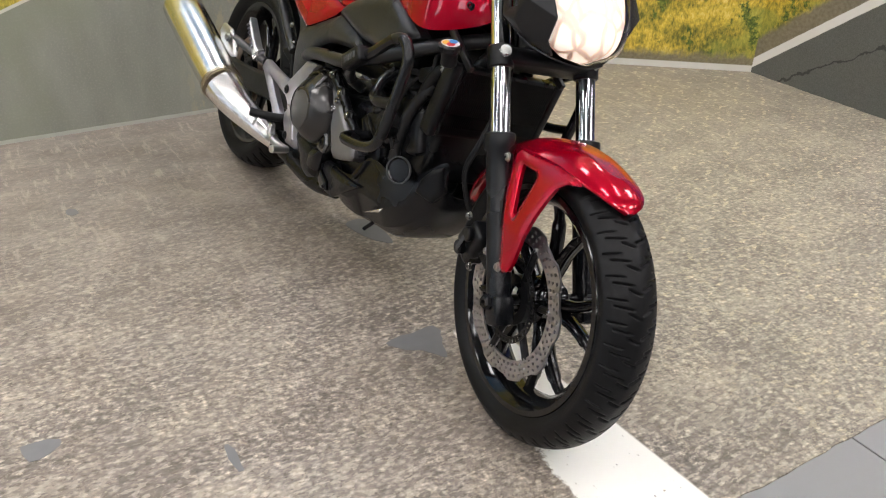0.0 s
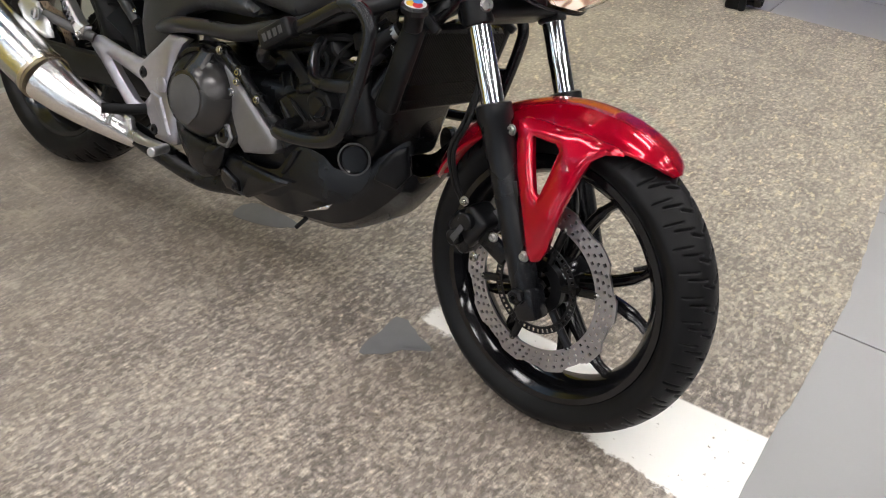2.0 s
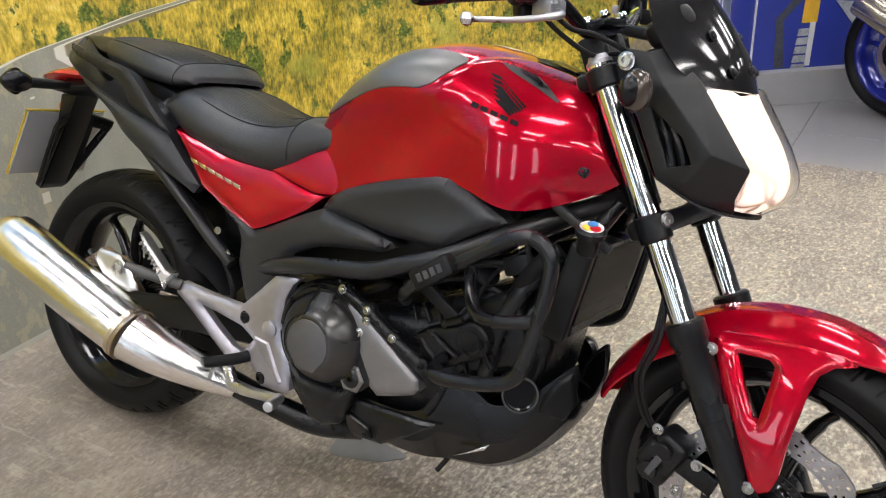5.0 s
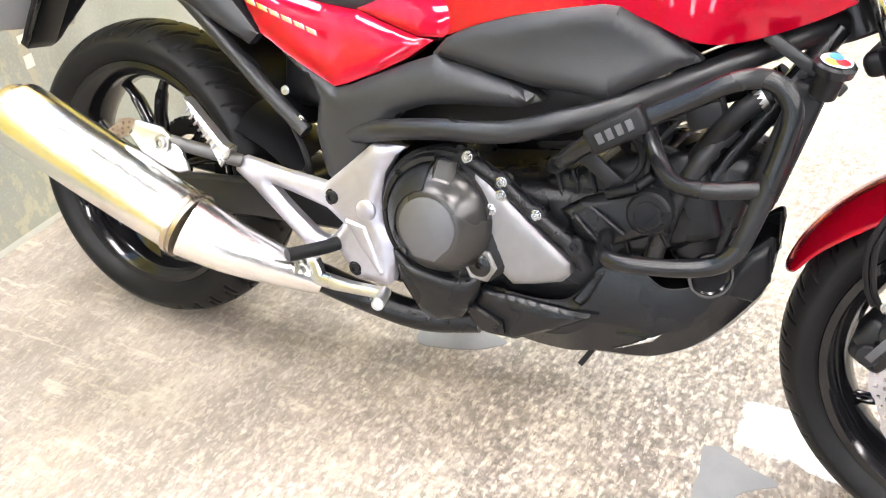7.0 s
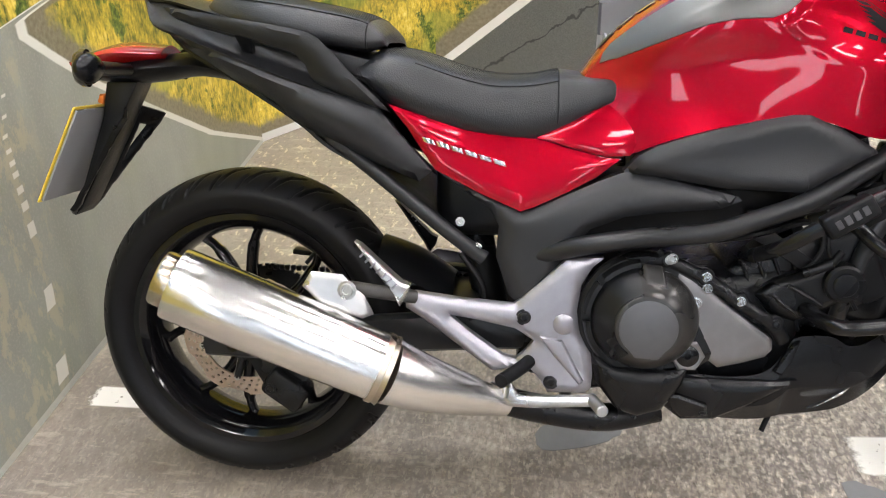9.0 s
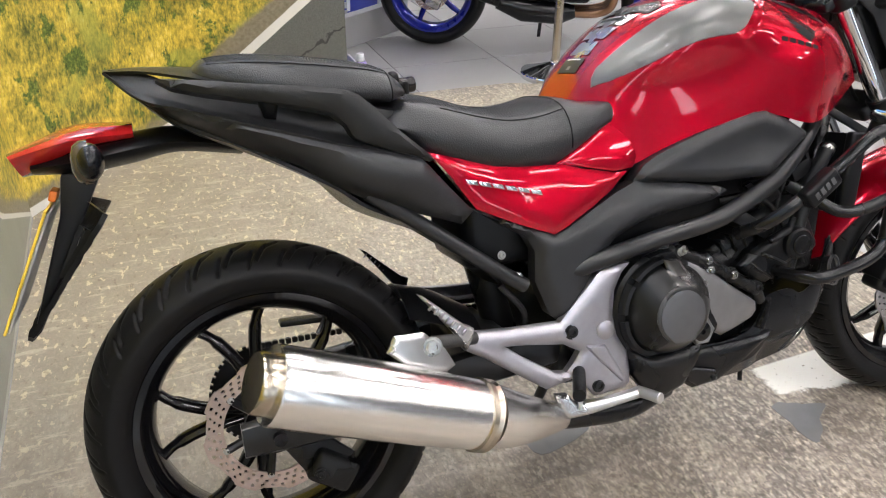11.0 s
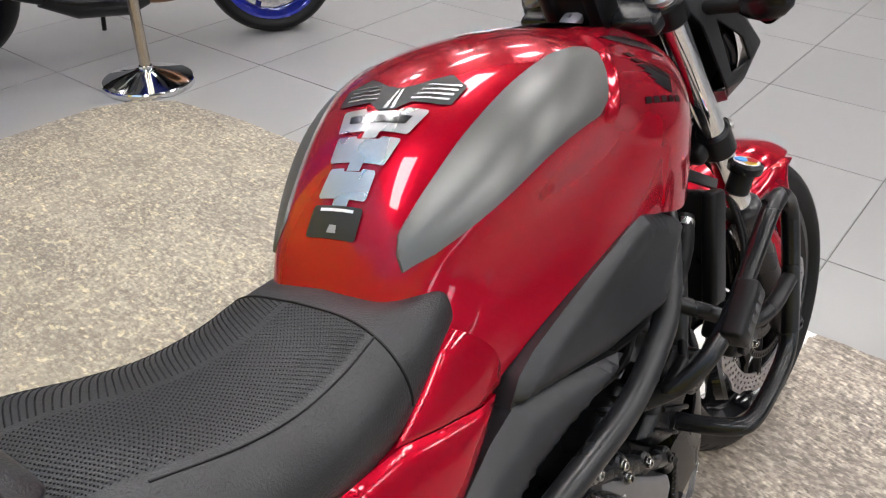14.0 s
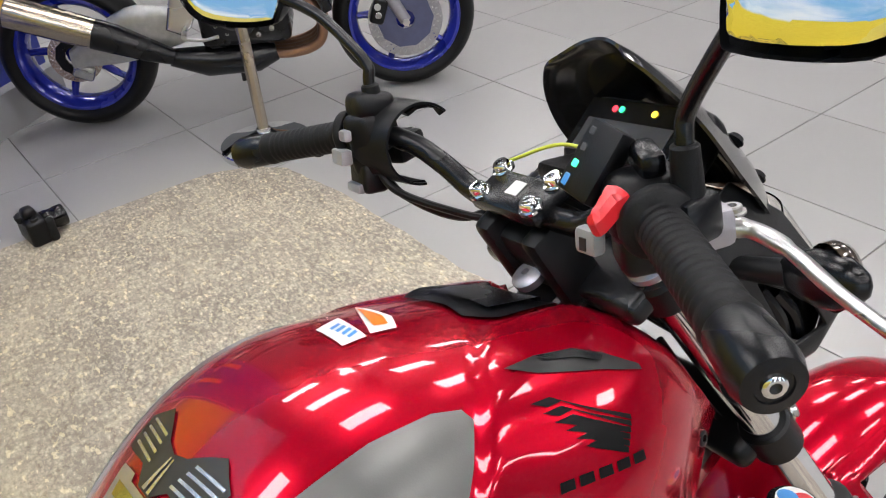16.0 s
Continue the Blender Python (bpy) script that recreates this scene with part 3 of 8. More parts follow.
def mat_print():
    """The printed road mat: pale flecks of stone that grow towards the front, worn streaks, a broken white line."""
    k = Maker("printed_road_mat")
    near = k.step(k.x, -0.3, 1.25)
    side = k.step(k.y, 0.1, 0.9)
    base = k.mix(k.noise(2.4, 4), (0.150, 0.139, 0.114), (0.255, 0.230, 0.188))
    base = k.mix(k.mul(k.step(k.noise(1.3, 3, (1.2, 1, 1)), 0.42, 0.6), 0.7), base, (0.170, 0.164, 0.134))
    base = k.mix(k.mul(side, 0.8), base, (0.255, 0.222, 0.180))
    grain = k.mix(k.step(k.noise(190, 3), 0.34, 0.66), (0.10, 0.092, 0.085), (0.40, 0.37, 0.32))
    base = k.mix(k.add(0.12, k.mul(near, 0.20)), base, grain)
    big = k.noise(30, 7, (1.6, 0.7, 1), 0.62, turn=28)
    patchy = k.noise(4.5, 5, (1.3, 0.7, 1), 0.6, turn=35)
    calm = k.sub(1.0, k.mul(k.step(k.y, 0.1, 0.9), 0.25))
    v = k.mul(k.mul(k.sub(big, 0.5), 0.62), k.mul(k.add(0.60, k.mul(near, 0.5)), calm))
    v = k.add(k.add(v, 0.5), k.mul(k.sub(patchy, 0.5), 0.60))
    stones = k.ramp(v, [(0.30, (0.085, 0.070, 0.060)), (0.42, (0.165, 0.149, 0.130)), (0.50, (0.236, 0.214, 0.186)), (0.57, (0.320, 0.290, 0.240)), (0.66, (0.46, 0.415, 0.335)), (0.80, (0.66, 0.62, 0.53))])
    cover = k.add(k.mul(near, 0.045), k.mul(k.sub(patchy, 0.5), 0.16))
    f1 = k.step(k.add(k.noise(44, 4, (1.6, 0.7, 1), 0.58, turn=26), cover), 0.588, 0.616)
    f2 = k.step(k.add(k.noise(84, 3, (1.5, 0.75, 1), 0.5, turn=34), cover), 0.606, 0.636)
    dk = k.step(k.add(k.noise(60, 3, (1.4, 0.8, 1), 0.55, turn=-20), k.mul(near, 0.02)), 0.605, 0.635)
    cream = k.mix(k.noise(25, 2, (1, 1.3, 1)), (0.44, 0.395, 0.300), (0.64, 0.59, 0.485))
    stones = k.mix(k.mul(dk, k.mul(k.add(0.35, k.mul(near, 0.4)), calm)), stones, (0.085, 0.068, 0.058))
    stones = k.mix(k.mul(f2, 0.40), stones, cream)
    stones = k.mix(k.mul(f1, k.mul(k.add(0.35, k.mul(near, 0.5)), calm)), stones, cream)
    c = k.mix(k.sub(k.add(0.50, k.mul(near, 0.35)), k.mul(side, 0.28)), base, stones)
    streak = k.mul(k.step(k.noise(11, 7, (0.6, 2.6, 1), 0.68, turn=24), 0.55, 0.63), k.sub(1.0, k.mul(near, 0.6)))
    c = k.mix(k.mul(streak, 0.42), c, (0.50, 0.455, 0.36))
    trail = k.mul(k.step(k.noise(7.5, 8, (0.6, 2.6, 1), 0.70, turn=24), 0.57, 0.625), k.step(k.noise(55, 4, (0.8, 1.5, 1), 0.6, turn=-24), 0.40, 0.54))
    c = k.mix(k.mul(trail, 0.35), c, (0.52, 0.46, 0.345))
    # crisp cream and brown chips of the print beside the machine
    chip = k.step(k.noise(34, 4, (1.5, 0.75, 1), 0.55, turn=30), 0.60, 0.62)
    c = k.mix(k.mul(chip, k.add(0.12, k.mul(side, 0.50))), c, (0.60, 0.52, 0.36))
    brown = k.step(k.noise(38, 5, (1.3, 0.8, 1), 0.62, turn=-15), 0.585, 0.63)
    c = k.mix(k.mul(brown, k.add(0.22, k.mul(side, 0.23))), c, (0.125, 0.095, 0.070))
    # pale pebble tops and dark gaps: stone shading put into the print's colour
    pebble = k.ramp(k.cells(62, (1.25, 0.8, 1), "Distance", warp=0.014), [(0.10, (0.66, 0.60, 0.47)), (0.30, (0.34, 0.31, 0.26)), (0.52, (0.07, 0.060, 0.05))])
    c = k.mix(k.mul(k.add(0.05, k.mul(near, 0.26)), calm), c, pebble)
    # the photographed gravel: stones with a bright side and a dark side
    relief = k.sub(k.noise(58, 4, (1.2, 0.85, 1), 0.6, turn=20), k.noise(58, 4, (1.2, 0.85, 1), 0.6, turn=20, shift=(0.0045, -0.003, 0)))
    # the stones' lit and shaded sides, multiplied into the print's colour
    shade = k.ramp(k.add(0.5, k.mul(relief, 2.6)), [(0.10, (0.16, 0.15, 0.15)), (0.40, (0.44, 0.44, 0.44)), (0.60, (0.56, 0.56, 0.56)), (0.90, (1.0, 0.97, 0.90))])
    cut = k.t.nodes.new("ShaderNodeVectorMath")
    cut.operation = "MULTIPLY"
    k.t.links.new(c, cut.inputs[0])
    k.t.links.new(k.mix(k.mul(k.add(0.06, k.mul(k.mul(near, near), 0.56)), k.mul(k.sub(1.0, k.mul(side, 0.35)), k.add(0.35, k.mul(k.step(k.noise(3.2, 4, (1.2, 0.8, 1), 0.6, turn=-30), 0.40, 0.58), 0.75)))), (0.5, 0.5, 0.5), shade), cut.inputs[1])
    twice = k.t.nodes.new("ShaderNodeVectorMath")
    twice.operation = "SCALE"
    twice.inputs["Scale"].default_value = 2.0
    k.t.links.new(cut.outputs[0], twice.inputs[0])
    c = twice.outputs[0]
    smudge = k.step(k.noise(5, 6, (1, 1, 1), 0.6), 0.56, 0.70)
    c = k.mix(k.mul(smudge, 0.28), c, (0.14, 0.13, 0.11))
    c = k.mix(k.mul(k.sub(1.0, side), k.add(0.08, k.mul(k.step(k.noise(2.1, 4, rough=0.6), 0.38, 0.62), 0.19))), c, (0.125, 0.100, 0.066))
    tint = k.t.nodes.new("ShaderNodeVectorMath")
    tint.operation = "MULTIPLY"
    k.t.links.new(c, tint.inputs[0])
    fade = k.step(k.y, -0.25, 0.75)
    k.t.links.new(k.mix(fade, (1.22, 1.165, 1.21), (1.20, 1.175, 1.12)), tint.inputs[1])
    c = tint.outputs[0]
    # printed white line under the front wheel, ragged on its near side
    lo = k.sub(-0.015, k.mul(k.sub(k.x, 1.22), 0.145))
    hi = k.add(0.10, k.mul(k.sub(k.x, 1.22), 0.055))
    rag = k.mul(k.sub(k.noise(28, 6, rough=0.7), 0.5), 0.07)
    line = k.mul(k.step(k.add(k.sub(k.y, lo), rag), 0.0, 0.01), k.step(k.sub(hi, k.y), 0.0, 0.008))
    line = k.mul(line, k.step(k.add(k.x, rag), 1.21, 1.23))
    rear = k.mul(k.mul(k.step(k.y, 0.058, 0.064), k.step(k.sub(0.132, k.y), 0.0, 0.006)), k.mul(k.step(k.add(k.x, rag), -0.48, -0.47), k.step(k.sub(-0.24, k.x), 0.0, 0.02)))
    white = k.f("MAXIMUM", line, rear)
    chips = k.step(k.noise(60, 5), 0.29, 0.36)
    c = k.mix(k.mul(white, chips), c, (0.86, 0.84, 0.79))
    return k.done(c, k.add(0.40, k.mul(k.noise(6, 3), 0.2)), k.add(k.noise(35, 3), k.mul(k.noise(5, 2), 2.0)), 0.12, 0.004)


def tile_grey():
    k = Maker("grey_porcelain_tile")
    oi = k.t.nodes.new("ShaderNodeObjectInfo")
    tone = k.add(0.96, k.mul(oi.outputs["Random"], 0.07))
    base = k.mix(k.noise(3.5, 5), (0.262, 0.258, 0.258), (0.276, 0.272, 0.270))
    fine = k.mix(k.mul(k.noise(160, 3), 0.12), base, (0.22, 0.215, 0.21))
    mul = k.t.nodes.new("ShaderNodeVectorMath")
    mul.operation = "SCALE"
    k.t.links.new(fine, mul.inputs[0])
    k.t.links.new(tone, mul.inputs["Scale"])
    return k.done(mul.outputs[0], k.add(0.27, k.mul(k.noise(5, 4), 0.05)), k.noise(25, 3), 0.02)


def panel_blue():
    k = Maker("printed_blue_panel")
    c = k.mix(k.noise(3, 3), (0.018, 0.03, 0.22), (0.03, 0.05, 0.33))
    return k.done(c, 0.32, k.noise(200, 2), 0.04)


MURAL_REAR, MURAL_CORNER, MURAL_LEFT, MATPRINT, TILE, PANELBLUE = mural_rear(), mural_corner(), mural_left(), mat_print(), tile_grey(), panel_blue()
GROUT = mat("dark_grout", (0.12, 0.118, 0.115), 0.8, 0, 0.15, 40)


# ---- room ----
def slab(name, x0, x1, y0, y1, z0, z1, material, label, category, kind="structure"):
    bm = block((x1 - x0, y1 - y0, z1 - z0), pose((x0 + x1) / 2, (y0 + y1) / 2, (z0 + z1) / 2), 0)
    ob = part(name, bm, material, None, label, smooth=False)
    return tagged(ob, label, category, "", kind)


FLOOR_Z = -0.004
floor = slab("floor", -6, 9, -6, 8, -0.2, FLOOR_Z - 0.004, GROUT, "grey porcelain tile floor of the showroom", "floor")
slab("wall_south", -6, 9, -6.15, -6, -0.2, 3.3, WALLPAINT, "plain grey showroom wall", "wall")
slab("wall_north", -6, 9, 8, 8.15, -0.2, 3.3, WALLPAINT, "plain grey showroom wall", "wall")
slab("wall_west", -6.15, -6, -6.15, 8.15, -0.2, 3.3, WALLPAINT, "plain grey showroom wall", "wall")
slab("wall_east", 9, 9.15, -6.15, 8.15, -0.2, 3.3, WALLPAINT, "plain grey showroom wall", "wall")
slab("ceiling", -6.15, 9.15, -6.15, 8.15, 3.2, 3.4, CEILM, "grey suspended showroom ceiling", "ceiling")


def wall_strip(name, a, b, thick, h, material, label):
    """A free-standing wall board whose face runs from a to b; its thickness lies to the left of that way."""
    a, b = V(*a, 0), V(*b, 0)
    d = (b - a).normalized()
    n = V(-d.y, d.x, 0)
    bm = bmesh.new()
    pts = [a, b, b + n * thick, a + n * thick]
    lo = [bm.verts.new(p + V(0, 0, FLOOR_Z)) for p in pts]
    hi = [bm.verts.new(p + V(0, 0, h)) for p in pts]
    bm.faces.new(lo[::-1])
    bm.faces.new(hi)
    for i in range(4):
        j = (i + 1) % 4
        bm.faces.new((lo[i], lo[j], hi[j], hi[i]))
    ob = part(name, bm, material, None, label, smooth=False)
    return tagged(ob, label, "wall", "", "structure")


wall_strip("wall_mural_rear", (-0.55, -3.0), (-0.55, 1.65), 0.06, 2.6, MURAL_REAR, "wall board printed with a country road and yellow fields")
wall_strip("wall_mural_corner", (-0.55, 1.65), (0.05, 2.47), 0.06, 2.6, MURAL_CORNER, "angled wall board printed with a grassy road verge")
wall_strip("wall_mural_left", (0.05, 2.47), (0.79, 2.47), 0.05, 2.6, MURAL_LEFT, "wall board printed with cracked asphalt and a white road edge")


def road_mat():
    bm = bmesh.new()
    out = [(-0.55, -3.0), (1.957, -3.0), (1.962, 0.65), (1.930, 1.0), (1.897, 1.3), (1.890, 1.95), (1.845, 2.26), (1.75, 2.375), (1.61, 2.437), (0.79, 2.465), (0.05, 2.465), (-0.545, 1.65)]
    rng = random.Random(4)
    pts = []
    for (x0, y0), (x1, y1) in zip(out, out[1:] + out[:1]):
        n = max(1, int(math.hypot(x1 - x0, y1 - y0) / 0.04))
        for i in range(n):
            j = 0.0035 if x0 > 0.7 else 0.0
            pts.append((x0 + (x1 - x0) * i / n + rng.uniform(-j, j), y0 + (y1 - y0) * i / n + rng.uniform(-j, j)))
    hi = [bm.verts.new((x, y, 0.0)) for x, y in pts]
    lo = [bm.verts.new((x, y, FLOOR_Z + 0.0005)) for x, y in pts]
    bm.faces.new(hi)
    bm.faces.new(lo[::-1])
    for i in range(len(pts)):
        j = (i + 1) % len(pts)
        bm.faces.new((lo[i], lo[j], hi[j], hi[i]))
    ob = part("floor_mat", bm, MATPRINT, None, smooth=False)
    return tagged(ob, "thin vinyl floor mat printed with worn asphalt and a white line", "floor mat", "", "structure")


road_mat()
TORN = mat("exposed_grey_backing", (0.17, 0.17, 0.175), 0.45, 0, 0.1, 30)


def torn_patch(name, pts, label):
    rng = random.Random(len(pts))
    line = smooth_line([V(x, y, 0) for x, y in pts], 3, True)
    bm = bmesh.new()
    vs = [bm.verts.new(p + V(rng.uniform(-1, 1), rng.uniform(-1, 1), 0) * 0.003 + V(0, 0, 0.0006)) for p in line]
    bm.faces.new(vs)
    r = bmesh.ops.extrude_face_region(bm, geom=bm.faces[:])
    bmesh.ops.translate(bm, verts=[v for v in r["geom"] if isinstance(v, bmesh.types.BMVert)], vec=(0, 0, 0.001))
    ob = part(name, bm, TORN, None, smooth=False)
    return tagged(ob, label, "floor patch", "floor patches", "structure")


torn_patch("floor_patch", [(1.183, -0.182), (1.172, -0.10), (1.172, -0.045), (1.20, -0.036), (1.25, -0.06), (1.30, -0.078), (1.262, -0.105), (1.225, -0.15)], "torn grey patch where the mat print has peeled off")
torn_patch("floor_patch", [(0.575, 0.0), (0.572, 0.07), (0.65, 0.085), (0.74, 0.08), (0.73, 0.05), (0.67, 0.02)], "grey patch on the mat below the side stand")
torn_patch("floor_patch", [(1.335, -0.625), (1.35, -0.64), (1.42, -0.632), (1.40, -0.622)], "small torn chip in the mat print")
torn_patch("floor_patch", [(1.14, -0.99), (1.15, -0.92), (1.18, -0.93), (1.19, -0.98)], "small torn chip in the mat print")
torn_patch("floor_patch", [(0.09, -0.71), (0.12, -0.725), (0.14, -0.70), (0.11, -0.69)], "small torn chip in the mat print")


# ---- ceiling lights ----
def ceiling_lights():
    first = thing("ceiling_light", pose(-4.4, -4.9, 3.2), "white LED panel lamp recessed in the ceiling", "ceiling lamp", "ceiling lamps")
    for sx, sy, px, py in ((0.96, 0.03, 0, 0.265), (0.96, 0.03, 0, -0.265), (0.03, 0.50, 0.465, 0), (0.03, 0.50, -0.465, 0)):
        part("frame", block((sx, sy, 0.03), pose(px, py, -0.015), 0.002, 1), WALLPAINT, first, smooth=False)
    part("diffuser", block((0.90, 0.50, 0.012), pose(0, 0, -0.012), 0.002, 1), PANEL_GLOW, first, smooth=False)
    for i in range(6):
        for j in range(7):
            if i or j:
                copy_thing(first, pose(-4.4 + 2.1 * i, -4.9 + 1.75 * j, 3.2))


ceiling_lights()


def shop_window(x):
    """A tall daylit shop window in the wall behind the camera's way."""
    t = thing("window", pose(x, -5.99, 0), "tall daylit shop window in a grey frame", "window", "shop windows", "structure")
    part("pane", block((0.34, 0.012, 2.10), pose(0, 0.010, 1.45), 0.001, 1), DAYLIGHT, t, "bright daylit pane", smooth=False)
    for sx, sz, px, pz in ((0.46, 0.06, 0, 2.53), (0.46, 0.06, 0, 0.37), (0.06, 2.10, 0.20, 1.45), (0.06, 2.10, -0.20, 1.45)):
        part("window_frame", block((sx, 0.05, sz), pose(px, 0.022, pz), 0.003, 1), GREYPLINTH, t, smooth=False)


for x in (-2.2, -0.6, 1.0, 2.6):
    shop_window(x)


# ---- the motorcycle ----
LEAN_DEG, STEER_DEG = 16.5, -8.0
bike = thing("motorcycle", pose(0, 0, 0.304, -LEAN_DEG) @ pose(0, 0, -0.312), "red naked motorcycle with black seat leaning on its side stand", "motorcycle")
AXIS = V(-0.454, 0, 0.891).normalized()
HEAD = V(1.491, 0, 0.283)
STEER = Matrix.Translation(HEAD) @ Matrix.Rotation(radians(STEER_DEG), 4, AXIS) @ Matrix.Translation(-HEAD)
# the bar sits a little askew in its clamps
CLAMP = STEER @ V(1.150, 0, 1.030)
BAR_STEER = Matrix.Translation(CLAMP + V(0.004, -0.003, 0.002)) @ pose(0, 0, 0, 1.0) @ pose(0, 0, 0, 0, 0, 3.06) @ Matrix.Translation(-CLAMP) @ STEER
ACROSS = pose(0, 0, 0, 90)


def both(name, make, material, parent=bike, label="", m=None):
    """A part on the machine's right side and its mirror image on the left."""
    a = part(name, make(), material, parent, label, m)
    b = part(name, flipped(make()), material, parent, label, m)
    return a, b


def tyre_mesh(prof, seg, pitch, u_in, u_out, slant, depth=0.006, groove=0.0030):
    """A tyre turned about z, with slanting tread grooves cut into its crown. prof: (r, h) from bead to bead."""
    line = smooth_line([V(r, h, 0) for r, h in prof], 7)
    r = np.array([p.x for p in line])
    h = np.array([p.y for p in line])
    half = abs(h).max()
    a = np.arange(seg) * 2 * np.pi / seg
    rr = np.repeat(r[None], seg, 0)
    u = abs(h) / half
    for side, shift in ((1, 0.0), (-1, 0.5)):
        for k in range(pitch):
            # long curved cuts, short outer cuts and steep inner cuts in turn
            ink, out, bend, wide = ((u_in + 0.14, u_out, slant, 1.0), (0.52, u_out + 0.12, slant * 0.8, 0.8), (u_in - 0.06, 0.42, slant * 2.6, 1.15))[k % 3]
            on = (np.sign(h) == side) & (u > ink) & (u < out) & (r > r.max() - 0.045)
            mid = 2 * np.pi * (k + shift) / pitch + bend * (u ** 1.4)
            d = (a[:, None] - mid[None] + np.pi) % (2 * np.pi) - np.pi
            cut = np.clip(1.4 - abs(d) * r.max() / (groove * wide), 0, 1) * depth
            rr = np.minimum(rr, np.where(on[None], r[None] - cut, 9))
    n = len(r)
    v = np.stack([rr * np.cos(a)[:, None], rr * np.sin(a)[:, None], np.repeat(h[None], seg, 0)], -1).reshape(-1, 3)
    i, j = np.meshgrid(np.arange(seg), np.arange(n - 1), indexing="ij")
    i2 = (i + 1) % seg
    f = np.stack([i * n + j, i2 * n + j, i2 * n + j + 1, i * n + j + 1], -1).reshape(-1, 4)
    me = bpy.data.meshes.new("tyre")
    me.from_pydata(v.tolist(), [], f.tolist())
    me.polygons.foreach_set("use_smooth", [True] * len(me.polygons))
    me.update()
    return me


def rim_bm(hw, seg=72):
    p = [(0.222, hw + 0.003), (0.2335, hw + 0.003), (0.236, hw), (0.230, hw - 0.006), (0.216, hw - 0.012), (0.205, hw * 0.45), (0.203, 0), (0.205, -hw * 0.45),
         (0.216, -hw + 0.012), (0.230, -hw + 0.006), (0.236, -hw), (0.2335, -hw - 0.003), (0.222, -hw - 0.003), (0.209, -hw + 0.008), (0.197, -hw * 0.45), (0.194, 0), (0.197, hw * 0.45), (0.209, hw - 0.008)]
    return lathe(p, seg, closed=True)


def spoke_bm(a, b, hub=0.042, rim=0.202, w0=0.013, w1=0.009):
    def at(r, t, z=0.0):
        return V(r * math.cos(t), r * math.sin(t), z)
    mid = a * 0.35 + b * 0.65
    return sweep(smooth_line([at(hub, a), at(hub + (rim - hub) * 0.45, a * 0.7 + b * 0.3), at(hub + (rim - hub) * 0.8, mid), at(rim, b)], 5), [w0] * 5 + [w0 * 0.9] * 5 + [w1] * 5 + [w1 * 1.25], 10, squash=1.35, up=(0, 0, 1))


def wheel(parent, name, R_prof, hw, m, rim_mat, tyre_seg, pitch, turn=0.0, slant=0.13, groove=0.0030, label=""):
    w = part(name, rim_bm(hw, 72), rim_mat, parent, label, m)
    me = tyre_mesh(R_prof, tyre_seg, pitch, 0.12, 0.80, slant, groove=groove)
    part("tyre", me, RUBBER, w, "black road tyre with slanting tread grooves")
    part("hub", lathe([(0, -0.045), (0.03, -0.045), (0.034, -0.035), (0.048, -0.025), (0.05, 0.0), (0.048, 0.025), (0.034, 0.035), (0.03, 0.045), (0, 0.045)], 28), rim_mat, w)
    for k in range(5):
        c = turn + 2 * math.pi * k / 5
        for s in (-1, 1):
            part("spoke", spoke_bm(c + s * 0.10, c + s * math.pi / 10), rim_mat, w)
    va = turn + 0.33
    part("valve", rod(V(0.196 * math.cos(va), 0.196 * math.sin(va), 0), V(0.165 * math.cos(va), 0.165 * math.sin(va), 0.012), 0.0042, 8), DARKBOLT, w)
    return w


FRONT_PROF = [(0.233, -0.045), (0.243, -0.053), (0.256, -0.059), (0.268, -0.0585), (0.284, -0.046), (0.295, -0.026), (0.300, 0.0), (0.295, 0.026), (0.284, 0.046), (0.268, 0.0585), (0.256, 0.059), (0.243, 0.053), (0.233, 0.045)]
REAR_PROF = [(0.233, -0.060), (0.246, -0.073), (0.262, -0.080), (0.277, -0.0785), (0.296, -0.060), (0.308, -0.033), (0.312, 0.0), (0.308, 0.033), (0.296, 0.060), (0.277, 0.0785), (0.262, 0.080), (0.246, 0.073), (0.233, 0.060)]
FW = STEER @ pose(1.545, 0, 0.292) @ ACROSS
RW = pose(0, 0, 0.312) @ ACROSS
front_wheel = wheel(bike, "front_wheel", FRONT_PROF, 0.046, FW, GLOSSBLACK, 1300, 132, 0.2, 0.045, 0.0019, label="gloss black cast alloy wheel")
rear_wheel = wheel(bike, "rear_wheel", REAR_PROF, 0.060, RW, GLOSSBLACK, 1150, 105, 0.55, label="gloss black cast alloy wheel")


def disc_keep(r0, r1, n):
    def keep(r, a):
        t = (r - r0) / (r1 - r0)
        for q, sh in ((0.22, 0.0), (0.5, 0.33), (0.78, 0.66)):
            k = (a * n / (2 * math.pi) + sh) % 1 - 0.5
            da = k * 2 * math.pi / n * r
            if (da / 0.0034) ** 2 + ((t - q) * (r1 - r0) / 0.0034) ** 2 < 1:
                return False
        return True
    return keep


def wave(n, amp):
    def w(r, a, t):
        s = math.sin(n * a)
        return r + amp * (t ** 3) * (1 if s > 0.2 else -1 if s < -0.4 else s)
    return w


